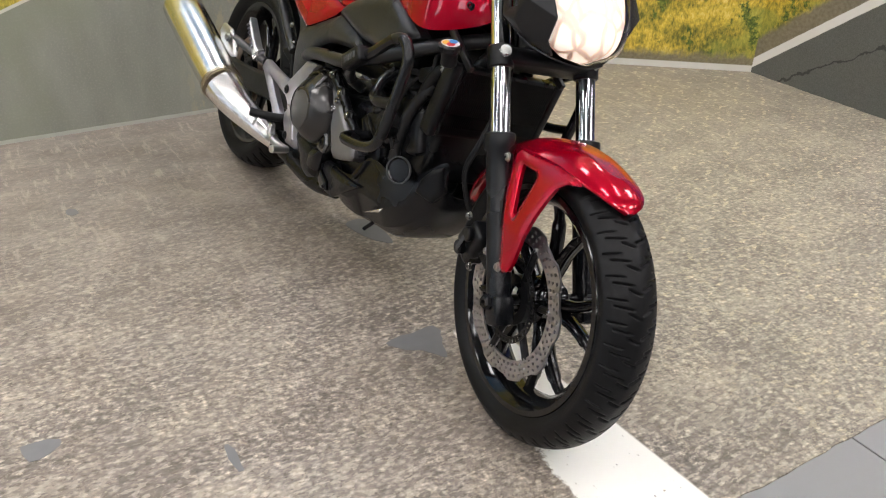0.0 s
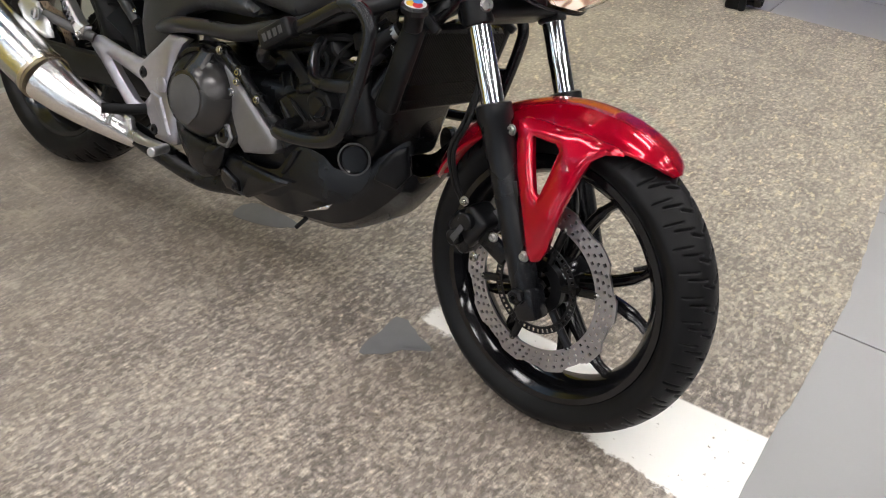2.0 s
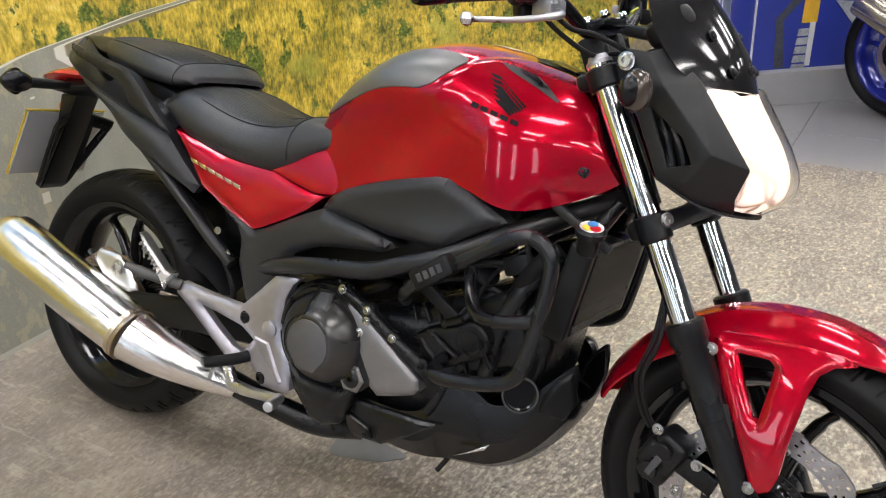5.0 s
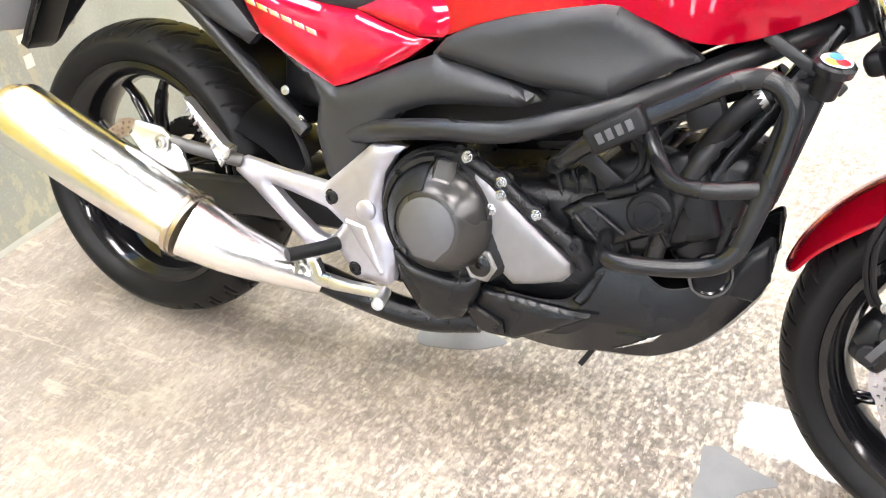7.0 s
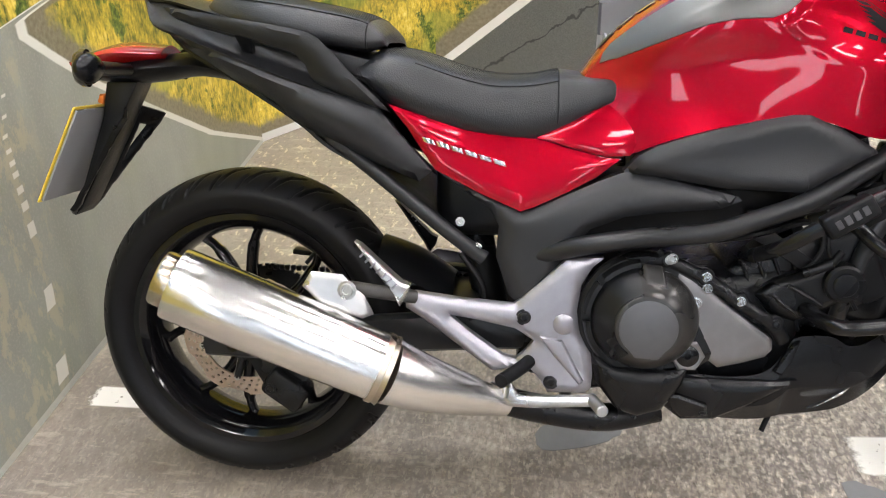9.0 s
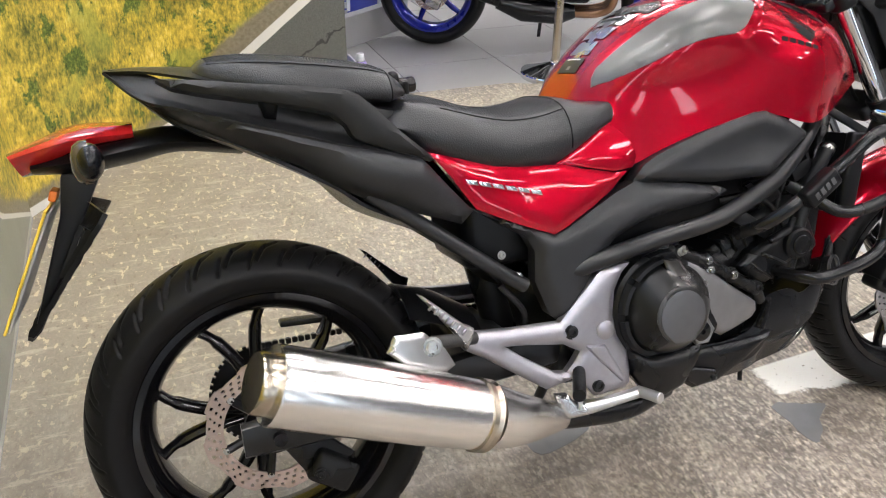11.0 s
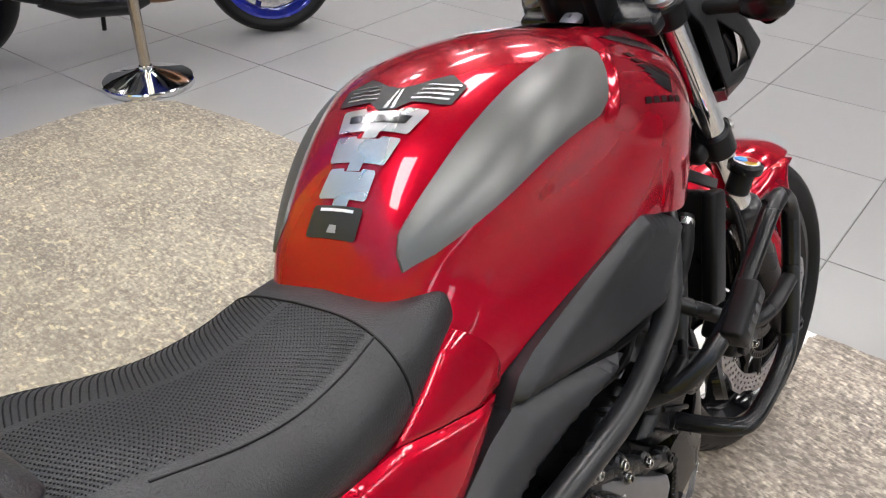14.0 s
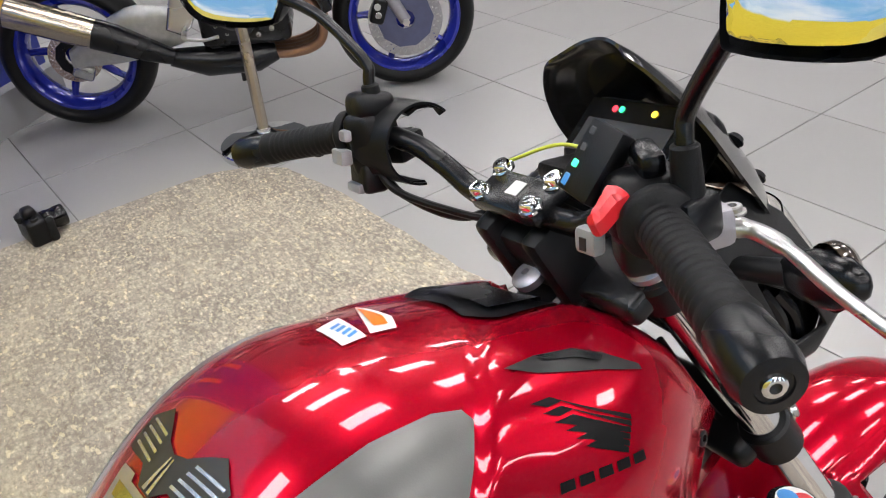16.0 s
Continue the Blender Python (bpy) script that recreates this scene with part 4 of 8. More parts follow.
def brake_disc(parent, r0, r1, z, material, n, waves):
    d = part("brake_disc", grid_plate(r0, r1, 14, 420, disc_keep(r0, r1, n), 0.0045, wave(waves, 0.0035), pose(0, 0, z)), material, parent, "drilled steel wave brake disc", angle=30)
    car = bmesh.new()
    for k in range(6):
        a = 2 * math.pi * k / 6 + 0.3
        part("carrier_arm", rod(V(0.04 * math.cos(a), 0.04 * math.sin(a), z - 0.006), V((r0 + 0.004) * math.cos(a), (r0 + 0.004) * math.sin(a), z - 0.001), 0.008, 8), DARKBOLT, d)
    lathe([(0.030, z - 0.014), (0.052, z - 0.012), (0.052, z + 0.002), (0.030, z + 0.003)], 28, bm=car, closed=True)
    part("carrier", car, DARKBOLT, d)
    for k in range(6):
        a = 2 * math.pi * k / 6 + 0.3
        part("bolt", bolt(V((r0 + 0.003) * math.cos(a), (r0 + 0.003) * math.sin(a), z + 0.001), (0, 0, 1), 0.005, 0.005), ZINC, d)
    return d


brake_disc(front_wheel, 0.122, 0.159, 0.070, DISC, 54, 10)
brake_disc(rear_wheel, 0.088, 0.120, 0.078, RUSTDISC, 40, 8)
part("sensor_ring", grid_plate(0.074, 0.088, 6, 300, lambda r, a: not (0.078 < r < 0.085 and (a * 50 / (2 * math.pi)) % 1 < 0.5), 0.0025, None, pose(0, 0, 0.079)), DARKBOLT, front_wheel, "slotted speed sensor ring", angle=30)
part("sprocket", grid_plate(0.06, 0.10, 8, 240, lambda r, a: r < 0.094 or (a * 43 / (2 * math.pi)) % 1 < 0.55, 0.007, None, pose(0, 0, -0.085)), DARKBOLT, rear_wheel, "toothed rear sprocket", angle=30)


# fork and steering
def leg(p, y):
    return V(p[0], y, p[1])


def on_leg(z, y):
    """A point of the fork leg's middle line at a height."""
    return V(1.5464 - 0.505 * (z - 0.292), y, z)


for y in (-0.106, 0.106):
    sl = bmesh.new()
    pts = [on_leg(z, y) for z in (0.262, 0.285, 0.32, 0.40, 0.50, 0.555, 0.56, 0.585, 0.588)]
    sweep(pts, [0.020, 0.025, 0.0255, 0.026, 0.0275, 0.0285, 0.032, 0.032, 0.027], 22, bm=sl)
    slider = part("fork_slider", sl, BLACKSATIN, bike, "black fork slider with dust seal", STEER)
    s = -1 if y < 0 else 1
    part("axle_clamp", block((0.046, 0.046, 0.062), Matrix.Translation(on_leg(0.275, y) + V(0.004, 0, 0)) @ pose(0, 0, 0, 0, -27), 0.010), BLACKSATIN, slider)
    part("axle_nut", lathe([(0, 0), (0.016, 0), (0.016, 0.008), (0.012, 0.012), (0.006, 0.012), (0.006, 0.004), (0, 0.004)], 6, axis_to(V(1.546, y + s * 0.024, 0.288), (0, s, 0))), DARKBOLT, slider)
    part("fork_tube", rod(on_leg(0.57, y), on_leg(0.968, y), 0.0205, 26), CHROME, bike, "polished chrome fork tube", STEER)
    part("fork_cap", lathe([(0, 0), (0.0215, 0), (0.0215, 0.006), (0.017, 0.009), (0.015, 0.015), (0.008, 0.016), (0, 0.013)], 20, axis_to(on_leg(0.966, y), AXIS)), ALU, bike, "bare metal fork cap", STEER)
    part("fork_clamp_ring", rod(on_leg(0.704, y), on_leg(0.744, y), 0.0270, 24, 0.003), BLACK, bike, "", STEER)
    part("fork_shroud", rod(on_leg(0.930, y), on_leg(0.962, y), 0.0275, 24, 0.004), BLACK, bike, "", STEER)
lower = bmesh.new()
block((0.075, 0.215, 0.034), Matrix.Translation(on_leg(0.722, 0) + V(-0.012, 0, 0)) @ pose(0, 0, 0, 0, -27), 0.012, 3, lower)
part("lower_yoke", lower, BLACK, bike, "", STEER)
upper = bmesh.new()
block((0.07, 0.235, 0.028), Matrix.Translation(on_leg(0.946, 0) + V(-0.014, 0, 0)) @ pose(0, 0, 0, 0, -27), 0.010, 3, upper)
part("top_yoke", upper, BLACKSATIN, bike, "", STEER)
part("steering_head", rod(HEAD + AXIS * 0.50, HEAD + AXIS * 0.73, 0.032, 24, 0.004), TUBEBLACK, bike)
part("axle", rod((1.545, -0.125, 0.292), (1.545, 0.125, 0.292), 0.011, 16), DARKBOLT, bike, "", STEER)
for p in (V(1.350, -0.112, 0.742), V(1.350, 0.112, 0.742)):
    part("bolt", bolt(p, (0.85, math.copysign(0.5, p.y), 0.2), 0.009, 0.008), ZINC, bike, "", STEER)


# front mudguard
def mudguard():
    rows = []
    plan = ((57, 0.010, 0.002, 0.319), (60, 0.034, 0.006, 0.325), (65, 0.053, 0.014, 0.330), (72, 0.066, 0.026, 0.332), (82, 0.074, 0.038, 0.332), (94, 0.078, 0.046, 0.331), (106, 0.079, 0.049, 0.330), (118, 0.078, 0.047, 0.330), (130, 0.075, 0.043, 0.330), (142, 0.070, 0.037, 0.330), (152, 0.062, 0.028, 0.330), (160, 0.050, 0.018, 0.326), (163, 0.030, 0.010, 0.323))
    for deg, w, drop, rr in plan:
        a = radians(deg)
        row = []
        for t in (-1, -0.94, -0.75, -0.4, 0, 0.4, 0.75, 0.94, 1):
            r = rr - drop * abs(t) ** 2.8
            row.append(V(1.540 + r * math.cos(a), w * t * (1.0 if abs(t) < 1 else 0.99), 0.288 + r * math.sin(a)))
        inner = [p.lerp(V(1.54, 0, 0.29), 0.014) for p in row[::-1]]
        rows.append(row + inner)
    return loft(rows, 4, 4, True, True)


guard = part("front_mudguard", mudguard(), RED, bike, "glossy candy red front mudguard", STEER)


def stay():
    """The forked side stay of the mudguard, with its open triangle."""
    rim = [V(1.442, -0.088, 0.569), V(1.456, -0.100, 0.535), V(1.471, -0.108, 0.499), V(1.498, -0.119, 0.455), V(1.524, -0.122, 0.398), V(1.538, -0.122, 0.362), V(1.552, -0.122, 0.354), V(1.567, -0.122, 0.364), V(1.576, -0.122, 0.389), V(1.581, -0.120, 0.446), V(1.587, -0.111, 0.489),
           V(1.592, -0.100, 0.523), V(1.600, -0.091, 0.552), V(1.618, -0.083, 0.568), V(1.645, -0.078, 0.575), V(1.625, -0.074, 0.583), V(1.564, -0.076, 0.586), V(1.500, -0.077, 0.582), V(1.452, -0.080, 0.578)]
    gap = [V(1.482, -0.094, 0.556), V(1.529, -0.092, 0.557), V(1.539, -0.094, 0.549), V(1.538, -0.103, 0.517), V(1.533, -0.116, 0.466), V(1.524, -0.116, 0.471), V(1.501, -0.105, 0.515)]
    return pillow(rim, 0.003, 0.008, (0, -1, 0), 0.004, hole=gap, flat=0.5)


for s in (-1,):
    st = part("stay", stay(), RED, guard, "glossy candy red mudguard stay")
    for p in (V(1.447, s * 0.106, 0.556), V(1.537, s * 0.122, 0.360)):
        part("bolt", bolt(p, (0, s, 0), 0.0075, 0.007), ZINC, st)
    part("slot", flat_plate([(1.480, 0.478), (1.488, 0.480), (1.505, 0.430), (1.498, 0.428)], s * 0.1185, s * 0.1195, 0), BAR_INK, st, smooth=False)


# front caliper and brake line
def caliper():
    bm = bmesh.new()
    m = pose(1.392, -0.083, 0.345, 0, 28, 0)
    block((0.055, 0.060, 0.095), m, 0.012, 3, bm)
    block((0.035, 0.072, 0.050), m @ pose(-0.018, 0, 0.0), 0.010, 3, bm)
    rod(m @ V(-0.005, -0.03, 0.022), m @ V(-0.005, -0.044, 0.022), 0.016, 16, 0.002, bm)
    rod(m @ V(-0.005, -0.03, -0.022), m @ V(-0.005, -0.044, -0.022), 0.016, 16, 0.002, bm)
    block((0.085, 0.014, 0.036), pose(1.440, -0.088, 0.335, 0, 20), 0.004, 2, bm)
    return bm


cal = part("front_brake_caliper", caliper(), ENGINE, bike, "black two-piston brake caliper", STEER)
part("emblem", block((0.012, 0.002, 0.040), pose(1.388, -0.1285, 0.342, 0, 28), 0.001, 1), CLAMPINK, cal, "worn grey lettering bar")
for p in ((1.385, -0.118, 0.402), (1.425, -0.112, 0.305), (1.448, -0.096, 0.352)):
    part("bolt", bolt(V(*p), (0, -1, 0), 0.007, 0.008), ZINC, cal)
for off in (0.0, 0.009):
    part("brake_hose", tube([V(1.366 + off, -0.105, 0.395), V(1.352 + off, -0.12, 0.43), V(1.345 + off, -0.135, 0.49), V(1.362 + off, -0.125, 0.56), V(1.352, -0.09, 0.66), V(1.30, -0.06, 0.74), V(1.25, -0.05, 0.85)], 0.0042, 8), CABLE, bike, "black rubber brake hose", STEER)


# headlight, cowl, screen
HL = [((1.430, 0.936), (1.378, 0.098, 0.946)), ((1.460, 0.897), (1.417, 0.093, 0.892)), ((1.487, 0.856), (1.447, 0.088, 0.848)), ((1.503, 0.815), (1.455, 0.085, 0.812)), ((1.497, 0.780), (1.443, 0.080, 0.783)), ((1.462, 0.755), (1.438, 0.040, 0.760))]


def lens():
    rows = []
    for (cx, cz), (sx, sy, sz) in HL:
        row = []
        for t in (-1, -0.7, -0.35, 0, 0.35, 0.7, 1):
            k = abs(t)
            row.append(V(cx + (sx - cx) * k ** 2.4, sy * t, cz + (sz - cz) * k))
        rows.append(row)
    return loft(rows, 4, 4)


def solid(bm, t):
    bmesh.ops.recalc_face_normals(bm, faces=bm.faces)
    bmesh.ops.solidify(bm, geom=bm.faces[:], thickness=t)
    return bm


lamp = part("headlight", solid(lens(), 0.002), LENS, bike, "clear headlight lens with the lamp lit", STEER)
lamp.visible_shadow = False


def bowl():
    rows = []
    for (cx, cz), (sx, sy, sz) in HL:
        row = []
        for t in (-1, -0.8, -0.5, 0, 0.5, 0.8, 1):
            k = abs(t)
            row.append(V(cx + (sx - cx) * k ** 2.4 - 0.013, sy * t * 0.95, cz + (sz - cz) * k))
        rows.append(row)
    return loft(rows, 4, 4)


def lit_reflector():
    """The faceted reflector of the burning lamp: the lamp's reflected light put in as glowing facets between warm
    seams.
    """
    k = Maker("lit_lamp_reflector")
    seam = k.step(k.cells(26, (1, 1, 0.5), "Distance", "DISTANCE_TO_EDGE", 0.03), 0.02, 0.16)
    tone = k.cells(26, (1, 1, 0.5), "Color", "F1", 0.03)
    hot = k.mix(tone, (1.0, 0.90, 0.82), (1.0, 0.80, 0.64))
    # no bulb is built: facets and seams emit the light they would reflect
    k.put(k.b.inputs["Emission Color"], k.mix(seam, (0.62, 0.26, 0.14), hot))
    k.put(k.b.inputs["Emission Strength"], k.add(0.15, k.mul(seam, k.add(0.22, k.mul(tone, 0.95)))))
    return k.done((0.80, 0.70, 0.62, 1), 0.3)


LITLAMP = lit_reflector()


def housing():
    """The black lamp body: a deep shell behind the reflector, closed against the lens rim."""
    rows = []
    for i, ((cx, cz), (sx, sy, sz)) in enumerate(HL):
        deep = (0.016, 0.030, 0.036, 0.036, 0.028, 0.016)[i]
        row = []
        for t in (-1, -0.85, -0.5, 0, 0.5, 0.85, 1):
            k = abs(t)
            row.append(V(cx + (sx - cx) * k ** 2.4 - (0.0165 if k == 1 else deep), sy * t * (0.985 if k == 1 else 0.95), cz + (sz - cz) * k))
        rows.append(row)
    return loft(rows, 4, 4)


part("lamp_housing", solid(housing(), 0.002), BLACK, lamp, "black lamp housing")
part("reflector", solid(bowl(), 0.002), LITLAMP, lamp, "faceted headlight reflector, made to glow warm white itself")


def cowl_side():
    """The right cheek of the headlight cowl: flat facets round an open slot, with a ridge down to the chin."""
    at = {"a": (1.278, -0.122, 0.912), "b1": (1.234, -0.110, 0.958), "b2": (1.236, -0.108, 0.986), "b3": (1.250, -0.107, 0.996), "b4": (1.285, -0.105, 0.992), "b5": (1.316, -0.096, 1.003), "h": (1.372, -0.100, 0.954), "c": (1.459, -0.088, 0.832), "l": (1.441, -0.084, 0.783),
          "t": (1.436, -0.062, 0.757), "t2": (1.385, -0.095, 0.772), "cl": (1.330, -0.127, 0.806), "cb": (1.378, -0.127, 0.806), "f": (1.414, -0.136, 0.853), "r": (1.325, -0.131, 0.946), "s1": (1.306, -0.127, 0.913), "s2": (1.346, -0.126, 0.824), "s3": (1.386, -0.134, 0.834), "s4": (1.366, -0.134, 0.872)}
    bm = bmesh.new()
    vs = {k: bm.verts.new(p) for k, p in at.items()}
    for ring in (("a", "s1", "s2", "cl"), ("cl", "s2", "s3", "cb"), ("s3", "f", "cb"), ("s1", "r", "s4"), ("r", "f", "s3", "s4"), ("a", "b1", "b2", "b3"), ("a", "b3", "b4", "r"), ("a", "r", "s1"), ("r", "b4", "b5", "h"), ("r", "h", "f"), ("h", "c", "f"), ("cl", "cb", "t2"), ("cb", "f", "c"), ("cb", "c", "l", "t2"), ("l", "t", "t2")):
        bm.faces.new([vs[k] for k in ring])
    bmesh.ops.recalc_face_normals(bm, faces=bm.faces)
    bmesh.ops.solidify(bm, geom=bm.faces[:], thickness=0.006)
    sharp = [e for e in bm.edges if len(e.link_faces) == 2 and e.calc_face_angle(0) > radians(9)]
    bmesh.ops.bevel(bm, geom=sharp, offset=0.0022, segments=2, affect="EDGES", profile=0.5, clamp_overlap=True)
    return bm


cowl = part("headlight_cowl", cowl_side(), COWL, bike, "dark grey plastic headlight cowl with an open slot", STEER)
part("cowl_cheek", flipped(cowl_side()), COWL, cowl, "dark grey plastic headlight cowl with an open slot")
chin = loft([[V(1.436, -0.062, 0.757), V(1.450, -0.03, 0.752), V(1.458, 0, 0.750), V(1.450, 0.03, 0.752), V(1.436, 0.062, 0.757)],
             [V(1.385, -0.095, 0.772), V(1.395, -0.05, 0.757), V(1.40, 0, 0.752), V(1.395, 0.05, 0.757), V(1.385, 0.095, 0.772)],
             [V(1.33, -0.122, 0.806), V(1.335, -0.05, 0.79), V(1.338, 0, 0.785), V(1.335, 0.05, 0.79), V(1.33, 0.122, 0.806)]], 4, 4)
part("cowl_chin", solid(chin, 0.003), COWL, cowl)
part("cowl_shell", block((0.070, 0.165, 0.16), pose(1.335, 0, 0.868, 0, -27), 0.02, 3), BLACK, cowl)
for s in (-1, 1):
    lug = part("cowl_bolt", bolt(V(1.254, s * 0.112, 0.976), (0, s, 0), 0.011, 0.010), ALUBRIGHT, cowl, "bare metal cowl bolt")
    for k in range(2):
        part("slot_fin", tube([V(1.322 + 0.020 * k, s * 0.112, 0.895 - 0.012 * k), V(1.340 + 0.020 * k, s * 0.116, 0.860 - 0.006 * k), V(1.352 + 0.018 * k, s * 0.112, 0.822)], 0.007, 8), BLACKSATIN, cowl)


def screen():
    rows = []
    for cx, cz, w, back in ((1.423, 0.938, 0.080, 0.036), (1.404, 0.985, 0.116, 0.068), (1.370, 1.035, 0.122, 0.070), (1.328, 1.085, 0.110, 0.052), (1.290, 1.125, 0.080, 0.030), (1.272, 1.142, 0.045, 0.012)):
        rows.append([V(cx - back * abs(t) ** 2, w * t, cz - 0.012 * abs(t) ** 2) for t in (-1, -0.66, -0.33, 0, 0.33, 0.66, 1)])
    return solid(loft(rows, 4, 4), 0.003)


scr = part("windscreen", screen(), SCREENM, bike, "small dark smoked acrylic windscreen", STEER)
for y, z, x in ((-0.05, 0.968, 1.398), (0.05, 0.968, 1.398), (-0.06, 1.02, 1.362), (0.06, 1.02, 1.362), (0.0, 0.972, 1.409)):
    part("bolt", bolt(V(x, y, z), (0.85, 0, 0.5), 0.007, 0.006, socket=False), DARKBOLT, scr)


def indicator(p, d, lens_way, parent, m=None):
    """A stalked indicator: rubber stem, black shell, smoked lens."""
    p, d = Vector(p), Vector(d)
    end = p + d
    stem = part("indicator", rod(p, end, 0.011, 12, r2=0.013), BLACK, parent, "smoked turn indicator on a black stalk", m)
    way = d.normalized()
    part("shell", lathe([(0, -0.008), (0.013, -0.006), (0.021, 0.008), (0.0265, 0.026), (0.0265, 0.040), (0.021, 0.056), (0.010, 0.068), (0, 0.071)], 30, Matrix.Translation(end) @ Matrix.Diagonal((0.72, 1, 1, 1)) @ Matrix.Translation(-end) @ axis_to(end, way)), BLACKSATIN, stem)
    ax = axis_to(end + way * 0.033 + Vector(lens_way).normalized() * 0.006, lens_way)
    part("lens", lathe([(0.0275, -0.006), (0.0270, 0.004), (0.022, 0.013), (0.010, 0.018), (0, 0.019)], 22, ax @ Matrix.Diagonal((0.85, 1.15, 1, 1))), SMOKE, stem, "smoked indicator lens")
    return stem


for s in (-1, 1):
    indicator((1.292, s * 0.115, 0.932), (0.012, s * 0.050, 0.003), (1, s * 0.15, 0.0), bike, STEER)

# instruments
DASH = STEER @ pose(1.300, 0, 1.030, 0, -38)
dash = part("instrument_panel", block((0.080, 0.17, 0.045), DASH, 0.016, 3), BLACK, bike, "black digital instrument panel")
part("display", block((0.062, 0.145, 0.003), DASH @ pose(0, 0, 0.0228), 0.001, 1), SCREENM, dash, "dark display glass")
part("display_mask", block((0.034, 0.120, 0.001), DASH @ pose(-0.010, 0, 0.0248), 0), CLAMPINK, dash, "scratched grey display cover", smooth=False)
for i, (y, mm) in enumerate(((0.030, LED_RED), (0.020, LED_GREEN), (-0.026, LED_AMBER))):
    part("telltale", lathe([(0, 0), (0.0035, 0), (0.0035, 0.0015), (0, 0.0015)], 10, DASH @ pose(0.020, y, 0.0242)), mm, dash, "lit warning light")
part("dash_tray", block((0.070, 0.12, 0.018), STEER @ pose(1.25, 0, 1.018, 0, 8), 0.006), BLACK, bike)


# ---- tank and bodywork ----
# half sections from the ridge to the lower edge, on the right side
TANK = [
    [(0.612, 0, 0.800), (0.612, -0.055, 0.796), (0.613, -0.074, 0.784), (0.620, -0.098, 0.756), (0.632, -0.116, 0.725), (0.645, -0.127, 0.690)],
    [(0.655, 0, 0.862), (0.655, -0.068, 0.854), (0.650, -0.096, 0.828), (0.658, -0.108, 0.794), (0.670, -0.122, 0.742), (0.690, -0.130, 0.674)],
    [(0.730, 0, 0.930), (0.730, -0.092, 0.909), (0.730, -0.148, 0.864), (0.735, -0.136, 0.815), (0.740, -0.136, 0.757), (0.745, -0.142, 0.698)],
    [(0.820, 0, 0.976), (0.820, -0.122, 0.952), (0.820, -0.177, 0.903), (0.822, -0.156, 0.840), (0.825, -0.151, 0.778), (0.828, -0.156, 0.724)],
    [(0.910, 0, 0.991), (0.905, -0.136, 0.966), (0.920, -0.176, 0.896), (0.918, -0.165, 0.844), (0.918, -0.165, 0.795), (0.920, -0.165, 0.742)],
    [(0.985, 0, 0.988), (0.985, -0.124, 0.956), (0.990, -0.164, 0.900), (0.995, -0.176, 0.848), (1.000, -0.176, 0.795), (1.000, -0.168, 0.740)],
    [(1.050, 0, 0.970), (1.055, -0.104, 0.944), (1.062, -0.154, 0.896), (1.070, -0.178, 0.848), (1.072, -0.178, 0.788), (1.075, -0.168, 0.710)],
    [(1.095, 0, 0.952), (1.110, -0.088, 0.936), (1.124, -0.134, 0.893), (1.140, -0.158, 0.845), (1.148, -0.155, 0.785), (1.150, -0.142, 0.726)],
    [(1.115, 0, 0.940), (1.148, -0.074, 0.928), (1.172, -0.114, 0.890), (1.192, -0.132, 0.842), (1.208, -0.125, 0.795), (1.220, -0.110, 0.758)],
    [(1.120, 0, 0.930), (1.160, -0.066, 0.918), (1.190, -0.104, 0.880), (1.212, -0.119, 0.835), (1.232, -0.114, 0.800), (1.248, -0.104, 0.776)],
]


def solid_in(bm, t):
    """Gives a half skin a turned-in lower and end edge."""
    bmesh.ops.recalc_face_normals(bm, faces=bm.faces)
    ed = [e for e in bm.edges if len(e.link_faces) == 1 and not all(abs(v.co.y) < 1e-4 for v in e.verts)]
    r = bmesh.ops.extrude_edge_only(bm, edges=ed)
    for v in r["geom"]:
        if isinstance(v, bmesh.types.BMVert):
            v.co.y *= 0.86
            v.co.z += 0.004
    return bm


# outline of the side shroud that stands proud of the tank's middle cover, in (u, v)
SHROUD = [(0.67, 0.10), (0.625, 0.125), (0.575, 0.18), (0.562, 0.21), (0.535, 0.25), (0.50, 0.32), (0.46, 0.40), (0.44, 0.45), (0.49, 0.58), (0.53, 0.65), (0.60, 0.72), (0.585, 0.85), (0.575, 1.1), (1.1, 1.1), (1.1, 0.2), (0.97, 0.14), (0.80, 0.115)]


def inside(poly, u, v):
    """How far (u, v) lies inside a closed outline; negative outside."""
    best, odd = 9.0, False
    for (a, b), (c, d) in zip(poly, poly[1:] + poly[:1]):
        k = max(0.0, min(1.0, ((u - a) * (c - a) + (v - b) * (d - b)) / ((c - a) ** 2 + (d - b) ** 2)))
        best = min(best, math.hypot(u - a - k * (c - a), v - b - k * (d - b)))
        if (b > v) != (d > v) and u < a + (v - b) * (c - a) / (d - b):
            odd = not odd
    return best if odd else -best


def spline_at(pts, t):
    """A uniform cubic B-spline over the control points, its ends held."""
    k = len(pts) - 1
    i = min(int(t * k), k - 1)
    f = t * k - i
    p1, p2 = pts[i], pts[i + 1]
    p0 = pts[i - 1] if i else 2 * p1 - p2
    p3 = pts[i + 2] if i + 2 <= k else 2 * p2 - p1
    g = 1 - f
    return (p0 * (g ** 3) + p1 * (3 * f ** 3 - 6 * f * f + 4) + p2 * (3 * g ** 3 - 6 * g * g + 4) + p3 * (f ** 3)) / 6


def fitted(pts):
    """Control points whose B-spline passes close to the given points."""
    n = len(pts)
    return [p + 0.8 * (p - spline_at(pts, i / (n - 1))) for i, p in enumerate(pts)]


TANK_ROWS = [fitted([V(*p) for p in s]) for s in TANK]
TANK_ROWS = list(zip(*[fitted(list(c)) for c in zip(*TANK_ROWS)]))
